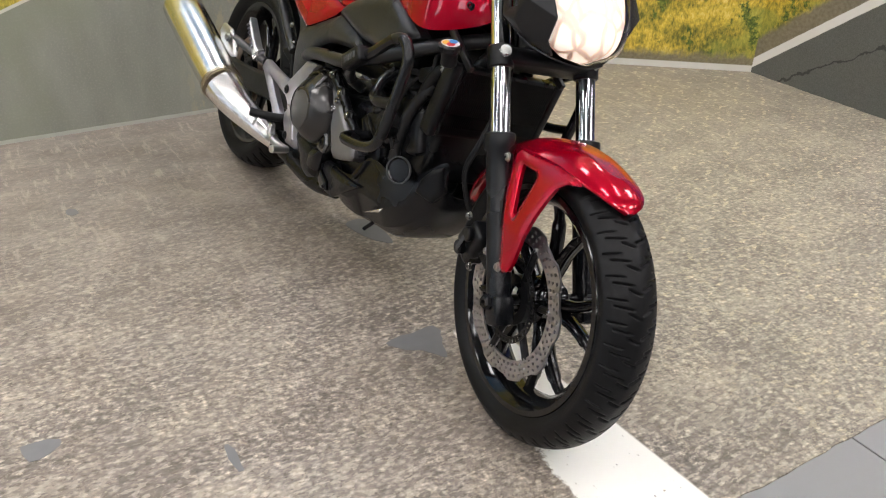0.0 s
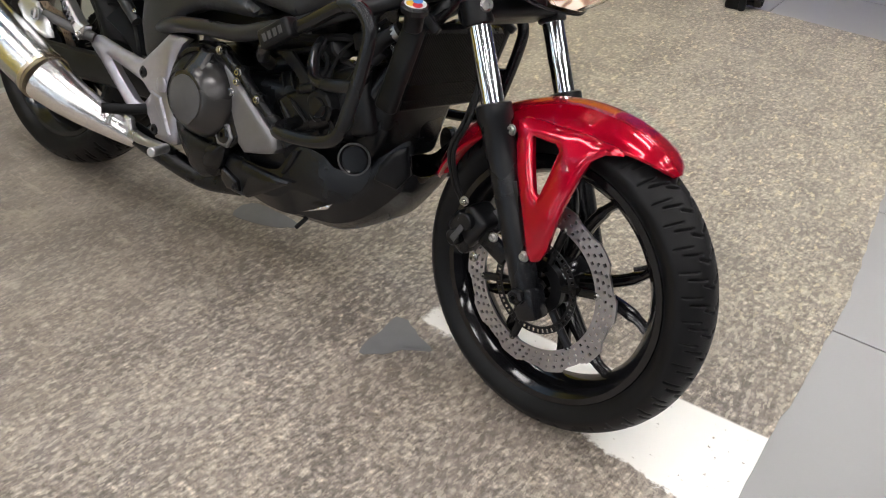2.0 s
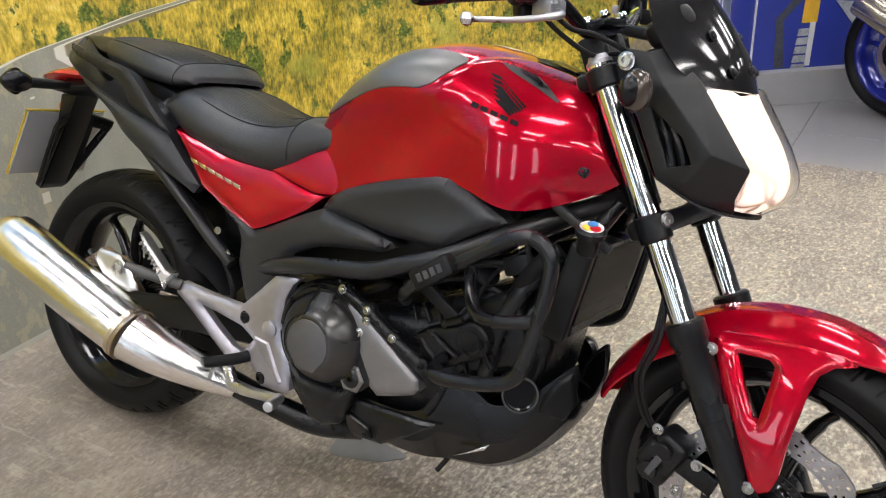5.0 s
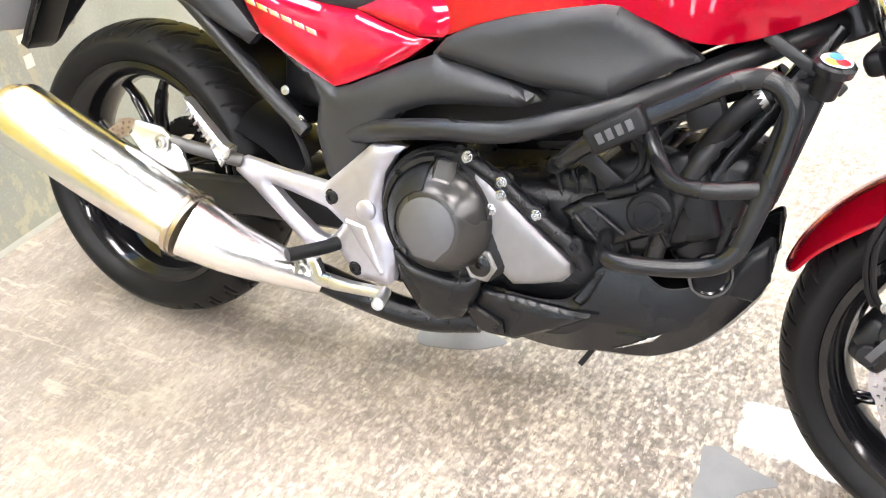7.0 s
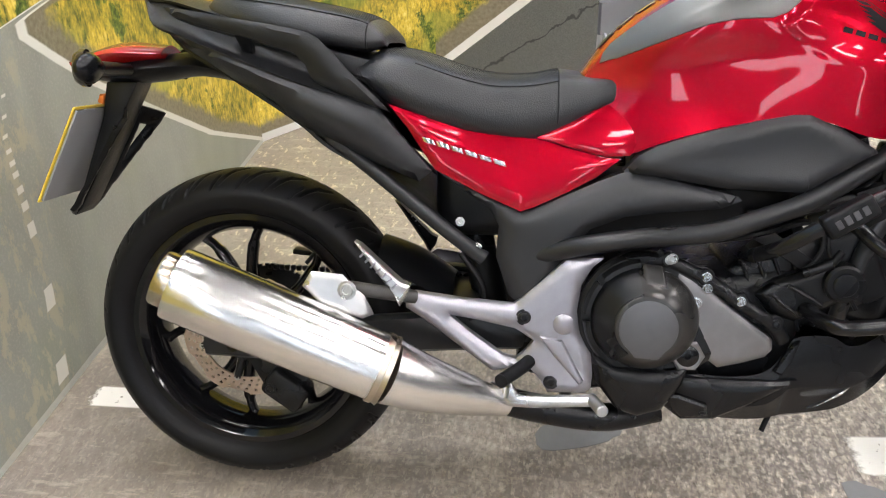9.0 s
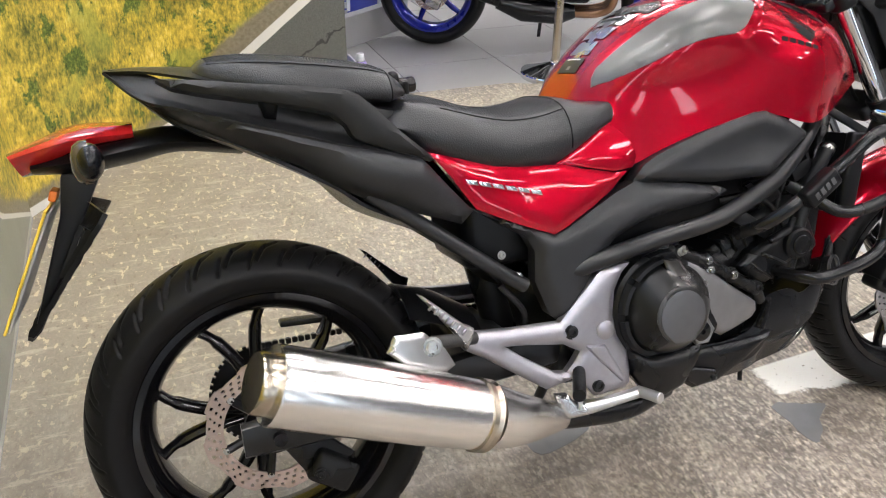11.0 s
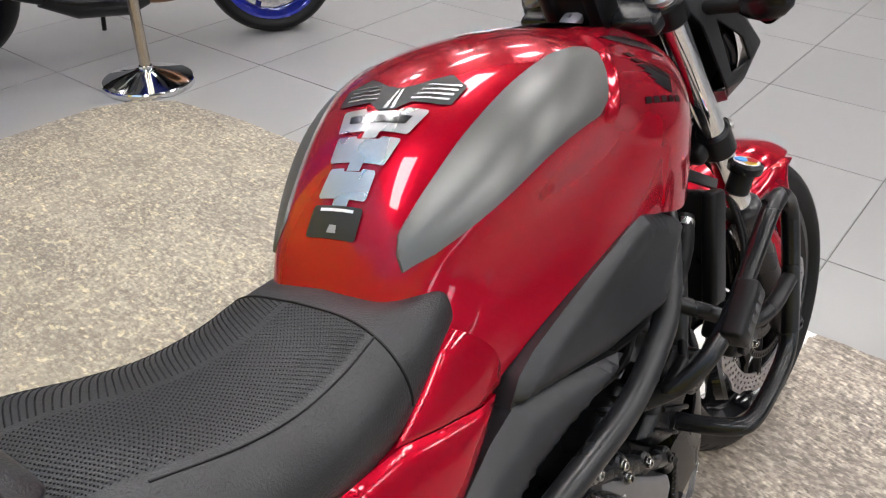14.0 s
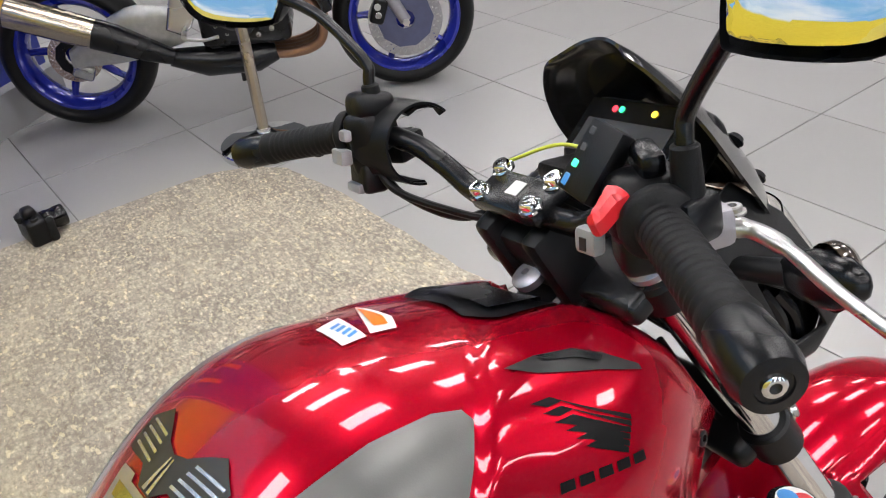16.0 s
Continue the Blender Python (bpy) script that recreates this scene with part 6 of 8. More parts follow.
part("tail_light", loft([[V(-0.145, -0.045, 0.836), V(-0.145, 0, 0.852), V(-0.145, 0.045, 0.836), V(-0.145, 0, 0.822)], [V(-0.225, -0.072, 0.838), V(-0.225, 0, 0.858), V(-0.225, 0.072, 0.838), V(-0.225, 0, 0.812)], [V(-0.285, -0.066, 0.828), V(-0.285, 0, 0.842), V(-0.285, 0.066, 0.828), V(-0.290, 0, 0.790)], [V(-0.328, -0.040, 0.818), V(-0.335, 0, 0.824), V(-0.328, 0.040, 0.818), V(-0.318, 0, 0.785)]], 5, 5, True, True), TAILRED, carrier, "red tail light lens")
tongue = flat_plate([(-0.200, 0.785), (-0.262, 0.785), (-0.275, 0.72), (-0.352, 0.525), (-0.335, 0.54), (-0.245, 0.70), (-0.225, 0.74)], -0.034, 0.034, 0.004)
part("plate_tongue", tongue, BLACK, carrier)
for s in (-1, 1):
    part("tongue_wing", pillow([V(-0.225, s * 0.03, 0.735), V(-0.200, s * 0.080, 0.718), V(-0.212, s * 0.083, 0.702), V(-0.345, s * 0.045, 0.535), V(-0.350, s * 0.03, 0.525), V(-0.26, s * 0.032, 0.69)], 0.002, 0.008, (0.85, 0, -0.5), 0.003, hole=[V(-0.240, s * 0.046, 0.700), V(-0.228, s * 0.068, 0.695), V(-0.285, s * 0.050, 0.622)]), BLACK, carrier)
PM = pose(-0.325, 0, 0.652, 0, 27)
plate = part("number_plate", block((0.005, 0.22, 0.190), PM, 0.002, 2), GREYPLINTH, bike, "rear number plate, yellow face with dark bars")
part("plate_face", block((0.004, 0.228, 0.198), PM @ pose(-0.0046, 0, 0), 0.001, 1), PLATE_Y, plate, "yellow reflective face", smooth=False)
for row, zz in ((3, 0.035), (4, -0.045)):
    for k in range(row):
        y = (k - (row - 1) / 2) * 0.045
        part("plate_bar", block((0.002, 0.032, 0.058), PM @ pose(-0.0074, y, zz), 0), BAR_INK, plate, "dark bar", smooth=False)
part("reflector", block((0.012, 0.05, 0.018), pose(-0.280, -0.0, 0.752, 0, 20), 0.003), ORANGE_INK, carrier, "orange reflector strip")
for s in (-1, 1):
    indicator((-0.205, s * 0.055, 0.808), (0.0, s * 0.105, 0.004), (-1, s * 0.1, 0.0), bike)



# ---- engine, frame, exhaust, controls ----
def frame_tube():
    return tube([V(0.55, -0.150, 0.505), V(0.635, -0.178, 0.532), V(0.725, -0.188, 0.549), V(0.834, -0.192, 0.563), V(0.913, -0.190, 0.590), V(0.985, -0.178, 0.617), V(1.08, -0.140, 0.668), V(1.17, -0.085, 0.715), V(1.235, -0.035, 0.745)], 0.0165, 16)


both("main_frame_tube", frame_tube, TUBEBLACK, bike, "black steel main frame tube")
both("subframe_tube", lambda: tube([V(0.195, -0.150, 0.705), V(0.30, -0.150, 0.622), V(0.40, -0.150, 0.542), V(0.462, -0.148, 0.496)], 0.0135, 14), TUBEBLACK, bike, "black steel seat frame tube")
both("down_tube", lambda: tube([V(1.235, -0.045, 0.74), V(1.18, -0.075, 0.64), V(1.12, -0.095, 0.53), V(1.08, -0.10, 0.42)], 0.015, 14), CRASHBLACK, bike, "black steel down tube")


def crash_bar():
    bm = tube([V(0.905, -0.165, 0.520), V(0.935, -0.218, 0.548), V(0.985, -0.246, 0.589), V(1.08, -0.252, 0.647), V(1.140, -0.254, 0.684), V(1.180, -0.254, 0.690), V(1.207, -0.254, 0.664), V(1.207, -0.254, 0.616), V(1.190, -0.254, 0.520), V(1.172, -0.254, 0.468), V(1.128, -0.254, 0.444), V(1.040, -0.252, 0.430), V(1.010, -0.230, 0.430), V(0.995, -0.165, 0.432)], 0.0125, 16)
    tube([V(1.192, -0.254, 0.562), V(1.130, -0.250, 0.548), V(1.085, -0.235, 0.548), V(1.052, -0.205, 0.575), V(1.030, -0.165, 0.597)], 0.0115, 14, bm=bm)
    return bm


gr, gl = both("engine_guard", crash_bar, CRASHBLACK, bike, "black tubular engine guard")
for s, ob in ((-1, gr), (1, gl)):
    m = pose(1.012, s * 0.262, 0.608, 0, -33, 0)
    part("guard_plate", block((0.080, 0.030, 0.036), m, 0.006, 3), BLACK, ob, "black moulded guard clamp")
    for k in range(4):
        part("clamp_lettering", block((0.009, 0.0015, 0.014), m @ pose(-0.021 + 0.014 * k, s * 0.0155, 0), 0.0006, 1), CLAMPINK, ob, "grey raised lettering bar")
    part("guard_cap", lathe([(0, 0), (0.030, 0), (0.031, 0.012), (0.027, 0.016), (0.024, 0.013), (0, 0.013)], 24, axis_to(V(1.139, s * 0.150, 0.403), (0.55, s, 0.1))), GLOSSBLACK, ob, "round black end cap")
    part("cap_ring", lathe([(0.0285, 0.012), (0.0315, 0.012), (0.0315, 0.018), (0.0285, 0.018)], 24, axis_to(V(1.139, s * 0.150, 0.403), (0.55, s, 0.1)), closed=True), ENGGREY, ob)

engine = part("engine", block((0.42, 0.26, 0.20), pose(0.80, 0, 0.37, 0, -8), 0.03, 3), ENGINE, bike, "black cast engine block")
part("gearbox", block((0.20, 0.25, 0.20), pose(0.62, 0, 0.37), 0.03, 3), ENGINE, engine)
cyl = part("cylinder_block", block((0.20, 0.24, 0.15), pose(0.99, 0, 0.455, 0, -22), 0.018, 3), ENGINE, engine, "forward-leaning black cylinder block")
part("cylinder_head", block((0.085, 0.25, 0.135), pose(1.085, 0, 0.492, 0, -22), 0.016, 3), ENGINE, cyl)
for k in range(4):
    part("fin", block((0.006, 0.255, 0.150), pose(0.925 + 0.024 * k, 0, 0.430 + 0.0095 * k, 0, -22), 0.002, 1), ENGINE, cyl)
for s in (-1, 1):
    cast = part("engine_casting", pillow([V(0.915, s * 0.150, 0.452), V(0.950, s * 0.152, 0.478), V(1.042, s * 0.150, 0.515), V(1.068, s * 0.148, 0.505), V(1.078, s * 0.148, 0.455), V(1.040, s * 0.150, 0.432), V(0.985, s * 0.152, 0.405), V(0.950, s * 0.150, 0.415)], 0.012, 0.06, (0, s, 0.15), 0.005), ENGINE, cyl, "black ribbed engine casting", angle=25)
    part("boss", rod(V(1.050, s * 0.145, 0.480), V(1.050, s * 0.176, 0.478), 0.032, 26, 0.004), ENGINE, cast)
    part("boss_cap", rod(V(1.050, s * 0.174, 0.478), V(1.050, s * 0.181, 0.4775), 0.020, 22, 0.002), BLACKSATIN, cast)
    part("casting_rib", tube([V(0.965, s * 0.163, 0.470), V(0.995, s * 0.168, 0.455), V(1.020, s * 0.168, 0.440)], 0.004, 8), ENGINE, cast)
    part("casting_rib", tube([V(0.940, s * 0.160, 0.455), V(0.965, s * 0.165, 0.435), V(0.990, s * 0.165, 0.418)], 0.004, 8), ENGINE, cast)
    part("sensor", rod(V(0.985, s * 0.162, 0.492), V(1.030, s * 0.168, 0.512), 0.009, 12, 0.002), BLACKSATIN, cast)
    part("sensor_plug", rod(V(1.028, s * 0.168, 0.511), V(1.045, s * 0.160, 0.530), 0.007, 10, 0.002), BLACK, cast)
    part("coolant_pipe", tube([V(1.135, s * 0.120, 0.606), V(1.105, s * 0.130, 0.560), V(1.083, s * 0.135, 0.512), V(1.068, s * 0.132, 0.455), V(1.058, s * 0.125, 0.400)], 0.014, 14), TUBEBLACK, cyl, "black coolant pipe")
    part("throttle_body", rod(V(0.985, s * 0.085, 0.560), V(1.040, s * 0.115, 0.590), 0.026, 18, 0.004), ENGINE, cyl)
    part("hose_band", rod(V(1.000, s * 0.094, 0.568), V(1.010, s * 0.099, 0.5735), 0.0275, 18), ZINC, cyl)
    part("coil", block((0.050, 0.030, 0.034), pose(1.095, s * 0.115, 0.615, 0, -20), 0.006), BLACK, cyl)


def arc_shell(p, prof, a0, a1, s, n=28):
    """A part of a turned cover, between two angles about the cross axis."""
    bm = bmesh.new()
    rows = [[bm.verts.new((p.x + r * math.cos(a), p.y + s * h, p.z + r * math.sin(a))) for r, h in prof] for a in np.radians(np.linspace(a0, a1, n))]
    for a, b in zip(rows, rows[1:]):
        for k in range(len(prof) - 1):
            bm.faces.new((a[k], a[k + 1], b[k + 1], b[k]))
    return solid(bm, 0.003)


def clutch(s):
    c = V(0.736, s * 0.165, 0.409)
    cv = part("clutch_cover", lathe([(0.086, -0.02), (0.0875, 0.010), (0.0865, 0.022), (0.083, 0.030), (0.074, 0.042), (0.062, 0.055), (0.054, 0.0615), (0.050, 0.0628), (0, 0.0628)], 64, axis_to(c, (0, s, 0))), CLUTCH, engine, "bronze-grey round clutch cover", angle=24)
    rim = [(0.0475 * math.cos(a), 0.0475 * math.sin(a)) for a in np.radians(np.linspace(-52, 232, 34))] + [(-0.020, -0.050), (0.018, -0.052)]
    part("cover_face", flat_plate([(c.x + x, c.z - 0.002 + z) for x, z in rim], s * 0.2270, s * 0.2296, 0.0008), PLATEDARK, cv, "flat grey cover face", angle=25)
    part("cover_shield", arc_shell(c, [(0.0905, 0.012), (0.0885, 0.024), (0.085, 0.0325), (0.076, 0.0445), (0.064, 0.0575), (0.056, 0.0635)], 101, 236, s), ENGINE, cv, "black textured cover shield")
    part("cover_spine", pillow([V(c.x - 0.012, s * 0.184, c.z + 0.098), V(c.x + 0.024, s * 0.184, c.z + 0.096), V(c.x + 0.030, s * 0.214, c.z + 0.060), V(c.x - 0.008, s * 0.214, c.z + 0.062)], 0.004, 0.02, (0, s, 0.9), 0.002), CLUTCH, cv, "", angle=20)
    part("back_ring", lathe([(0.080, -0.02), (0.110, -0.02), (0.112, 0.004), (0.106, 0.010), (0.080, 0.010)], 44, axis_to(c, (0, s, 0)), closed=True), ENGINE, cv)
    # black noise ring in open segments round the rear half
    for a0, a1 in ((98, 136), (143, 176), (184, 222)):
        part("ring_segment", arc_shell(c, [(0.104, -0.004), (0.1035, 0.018), (0.099, 0.024), (0.092, 0.025)], a0, a1, s, 10), ENGINE, cv)
    part("lower_case", pillow([V(0.648, s * 0.176, 0.345), V(0.690, s * 0.186, 0.318), V(0.770, s * 0.186, 0.316), V(0.815, s * 0.180, 0.330), V(0.805, s * 0.176, 0.290), V(0.775, s * 0.165, 0.238), V(0.735, s * 0.160, 0.222), V(0.70, s * 0.160, 0.232), V(0.660, s * 0.165, 0.285)], 0.010, 0.03, (0, s, -0.1)), ENGINE, cv)
    for a in (70, 30, 238, 300):
        r = radians(a)
        part("bolt", bolt(V(c.x + 0.112 * math.cos(r), s * 0.180, c.z + 0.112 * math.sin(r)), (0, s, 0), 0.0065, 0.007), DARKBOLT if a > 120 else ZINC, cv)


clutch(-1)
clutch(1)


def eng_cover():
    return pillow([V(0.775, -0.172, 0.503), V(0.815, -0.175, 0.476), V(0.858, -0.176, 0.444), V(0.905, -0.174, 0.408), V(0.947, -0.170, 0.377), V(0.949, -0.168, 0.358), V(0.938, -0.168, 0.345), V(0.900, -0.170, 0.333), V(0.862, -0.172, 0.324), V(0.835, -0.174, 0.345), V(0.812, -0.175, 0.385), V(0.800, -0.175, 0.425), V(0.785, -0.174, 0.465)], 0.004, 0.03)


for s, ob in zip((-1, 1), both("crankcase_cover", eng_cover, PLATEGREY, engine, "grey cast crankcase cover")):
    part("bolt", bolt(V(0.816, s * 0.178, 0.439), (0, s, 0), 0.008, 0.008), ALUBRIGHT, ob)
    part("plug_seat", pillow([V(0.783, s * 0.176, 0.362), V(0.816, s * 0.178, 0.404), V(0.826, s * 0.178, 0.406), V(0.850, s * 0.178, 0.352), V(0.846, s * 0.177, 0.340), V(0.826, s * 0.177, 0.322), V(0.792, s * 0.175, 0.322)], 0.002, 0.012, (0, s, 0), 0.003), ENGINE, ob, "black recess round the plug")
    part("plug_rim", lathe([(0.018, 0.004), (0.0285, 0.004), (0.029, 0.010), (0.025, 0.013), (0.018, 0.011)], 6, axis_to(V(0.809, s * 0.172, 0.347), (0, s, 0)), closed=True), PLATEGREY, ob, "", angle=20)
    part("filler_plug", lathe([(0, 0.002), (0.019, 0.002), (0.019, 0.012), (0.014, 0.015), (0.005, 0.015), (0.004, 0.010), (0, 0.010)], 24, axis_to(V(0.809, s * 0.172, 0.347), (0, s, 0))), GLOSSBLACK, ob, "black oil filler plug")
    rib = bmesh.new()
    line = [V(0.752, s * 0.158, 0.516), V(0.768, s * 0.165, 0.507), V(0.828, s * 0.168, 0.481), V(0.886, s * 0.166, 0.441), V(0.947, s * 0.160, 0.402), V(0.968, s * 0.152, 0.372)]
    sweep(smooth_line(line, 4), 0.0125, 10, bm=rib)
    part("case_rib", rib, ENGINE, ob)
    for p in line[1:-1]:
        part("case_lug", rod(p + V(0, -s * 0.012, 0), p + V(0.003, s * 0.010, 0.003), 0.015, 14, 0.003), ENGINE, ob)
        part("bolt", bolt(p + V(0.003, s * 0.010, 0.003), (0, s, 0), 0.0065, 0.006), ZINC if p.x < 0.9 else DARKBOLT, ob)

# belly pan
def belly():
    rows = []
    for x, zt, zb, w in ((0.735, 0.262, 0.238, 0.118), (0.780, 0.284, 0.214, 0.143), (0.830, 0.302, 0.202, 0.156), (0.890, 0.302, 0.194, 0.160), (0.945, 0.314, 0.193, 0.159), (0.975, 0.350, 0.193, 0.157), (0.992, 0.376, 0.194, 0.155), (1.050, 0.378, 0.202, 0.150), (1.085, 0.361, 0.214, 0.144), (1.130, 0.374, 0.240, 0.132), (1.170, 0.412, 0.278, 0.114), (1.208, 0.452, 0.335, 0.092), (1.218, 0.440, 0.372, 0.082)):
        h = zt - zb
        rows.append([V(x, -w * 0.96, zt), V(x, -w, zt - h * 0.22), V(x, -w * 0.97, zt - h * 0.5), V(x, -w * 0.76, zb + h * 0.16), V(x, -w * 0.40, zb), V(x, 0, zb - 0.002)])
    return mirror_y(loft(rows, 5, 1))


pan = part("belly_pan", solid(belly(), 0.004), BLACKSATIN, bike, "satin black belly pan", angle=22)
for s in (-1, 1):
    part("pan_fin", pillow([V(1.160, s * 0.116, 0.36), V(1.205, s * 0.095, 0.352), V(1.222, s * 0.082, 0.385), V(1.212, s * 0.090, 0.445), V(1.19, s * 0.108, 0.425), V(1.170, s * 0.116, 0.395)], 0.004, 0.012, (0.3, s, 0)), BLACK, pan)
    part("pan_flank", pillow([V(0.768, s * 0.140, 0.246), V(0.806, s * 0.158, 0.297), V(0.953, s * 0.166, 0.300), V(0.998, s * 0.160, 0.302), V(0.930, s * 0.160, 0.258), V(0.867, s * 0.150, 0.220), V(0.813, s * 0.143, 0.214)], 0.007, 0.014, (0, s, -0.15), 0.003), BLACKSATIN, pan, "raised satin black flank", angle=18)
    part("pan_lip", pillow([V(0.955, s * 0.162, 0.318), V(0.985, s * 0.158, 0.368), V(0.998, s * 0.156, 0.372), V(0.985, s * 0.160, 0.335), V(0.970, s * 0.163, 0.312)], 0.003, 0.010, (0, s, 0.1), 0.002), BLACKSATIN, pan, "", angle=18)
    part("pan_hatch", pillow([V(0.784, s * 0.163, 0.266), V(0.803, s * 0.167, 0.268), V(0.850, s * 0.171, 0.254), V(0.854, s * 0.166, 0.232), V(0.812, s * 0.160, 0.224), V(0.795, s * 0.161, 0.238)], 0.002, 0.008, (0, s, -0.2), 0.0025), GLOSSBLACK, pan, "small gloss black hatch", angle=18)
    part("bolt", bolt(V(0.843, s * 0.169, 0.240), (0, s, -0.2), 0.005, 0.004), DARKBOLT, pan)
    part("pan_slot", pillow([V(1.022, s * 0.1475, 0.247), V(1.050, s * 0.1475, 0.262), V(1.091, s * 0.1400, 0.288), V(1.079, s * 0.1390, 0.272)], 0.001, 0.006, (0, s, -0.2), 0.002), STEEL if s < 0 else BLACK, pan)
part("drain_stub", rod((0.98, -0.08, 0.205), (0.965, -0.095, 0.178), 0.005, 10), CABLE, bike)

# radiator
RADM = pose(1.205, 0, 0.592, 0, 12)
radi = part("radiator", block((0.030, 0.27, 0.165), RADM, 0.005), ENGINE, bike, "black radiator with fine vertical fins")
first_fin = part("fin", block((0.004, 0.0018, 0.150), RADM @ pose(0.0165, -0.128, 0), 0), DARKBOLT, radi, smooth=False)
for k in range(1, 48):
    ob = new("fin", first_fin.data)
    ob.parent = radi
    ob.matrix_basis = Matrix.Translation((0, 0.256 * k / 47, 0))
for s in (-1, 1):
    part("radiator_tank", block((0.042, 0.024, 0.172), RADM @ pose(-0.004, s * 0.145, 0), 0.008, 3), BLACK, radi)
    part("radiator_hose", tube([V(1.170, s * 0.120, 0.655), V(1.135, s * 0.13, 0.62), V(1.10, s * 0.12, 0.565), V(1.085, s * 0.10, 0.53)], 0.015, 14), CABLE, bike, "black rubber coolant hose")
    part("hose_clip", rod((1.166, s * 0.1205, 0.650), (1.158, s * 0.1222, 0.643), 0.0168, 14), ZINC, radi)
neck = part("filler_neck", rod((1.232, -0.172, 0.668), (1.240, -0.184, 0.704), 0.017, 18, 0.003), BLACK, radi)
part("radiator_cap", lathe([(0, 0), (0.024, 0), (0.025, 0.010), (0.022, 0.013), (0, 0.014)], 22, axis_to(V(1.239, -0.184, 0.700), (0.15, -0.3, 1))), BLACKSATIN, neck)
for k, mm in enumerate((WHITE_INK, YELLOW_INK, SWITCHRED, BLUE_INK)):
    m = axis_to(V(1.239, -0.184, 0.700), (0.15, -0.3, 1)) @ pose(0, 0, 0.0142 + 0.0004 * k)
    part("cap_sticker", lathe([(0, 0), (0.019, 0), (0.019, 0.0008), (0, 0.0008)], 18, m @ (Matrix() if k == 0 else pose((-0.007, 0.005, 0.002)[k - 1], (-0.004, -0.006, 0.008)[k - 1], 0) @ Matrix.Diagonal((0.45, 0.5, 1, 1)))), mm, neck, "round coloured sticker")
both("side_bracket", lambda: block((0.016, 0.012, 0.12), pose(1.205, -0.13, 0.70, 0, -60), 0.003), TUBEBLACK, bike)

# exhaust
E0, E1, E2 = V(-0.020, -0.322, 0.483), V(0.306, -0.275, 0.336), V(0.505, -0.165, 0.235)
ax = (E1 - E0).normalized()
muf = part("exhaust_muffler", sweep([E0 + ax * 0.004, E0, E0 + ax * 0.006, E0 + ax * 0.10, E0 + ax * 0.25, E1 - ax * 0.004], [0.050, 0.0585, 0.060, 0.061, 0.060, 0.057], 40, squash=1.0), STEEL, bike, "polished stainless steel exhaust muffler")
part("end_cap", sweep([E0 + ax * 0.004, E0 - ax * 0.002, E0 - ax * 0.022, E0 - ax * 0.026, E0 - ax * 0.026, E0 - ax * 0.010], [0.046, 0.0465, 0.0455, 0.043, 0.036, 0.034], 36, caps=False), STEELBAND, muf, "short tempered steel end cap")
part("bore", rod(E0 - ax * 0.012, E0 - ax * 0.010, 0.036, 24), BAR_INK, muf)
part("clamp_band", sweep([E1 - ax * 0.010, E1 - ax * 0.009, E1, E1 + ax * 0.001, E1 + ax * 0.010, E1 + ax * 0.011], [0.056, 0.0605, 0.0605, 0.0575, 0.0605, 0.054], 36), STEELBAND, muf, "tempered clamp band")
cone = smooth_line([E1 + ax * 0.008, E1.lerp(E2, 0.35) + V(0, -0.012, 0.0), E1.lerp(E2, 0.7) + V(0, -0.006, 0), E2], 6)
part("heat_shield", sweep(cone, [0.056 - 0.034 * (i / (len(cone) - 1)) ** 1.2 for i in range(len(cone))], 30), STEEL, muf, "polished exhaust heat shield")
part("bolt", bolt(V(0.440, -0.236, 0.262), (0.2, -1, 0.25), 0.009, 0.006), ZINC, muf)
part("exhaust_pipe", tube([E2 + V(-0.03, 0.01, 0.01), V(0.56, -0.13, 0.215), V(0.68, -0.11, 0.195), V(0.78, -0.09, 0.21)], 0.026, 18), ENGINE, bike, "blackened exhaust pipe")
hang = pillow([V(0.170, -0.262, 0.468), V(0.185, -0.258, 0.492), V(0.235, -0.250, 0.486), V(0.272, -0.244, 0.448), V(0.285, -0.246, 0.418), V(0.268, -0.252, 0.412), V(0.245, -0.258, 0.420), V(0.20, -0.264, 0.440)], 0.002, 0.006, (0, -1, 0.2))
hb = part("muffler_bracket", hang, ALUBRIGHT, bike, "bare metal muffler bracket")
part("bolt", bolt(V(0.245, -0.257, 0.462), (0, -1, 0.1), 0.012, 0.010), ZINC, hb)
part("bracket_arm", tube([V(0.245, -0.240, 0.462), V(0.29, -0.21, 0.447), V(0.345, -0.175, 0.43)], 0.012, 12), ENGGREY, hb)

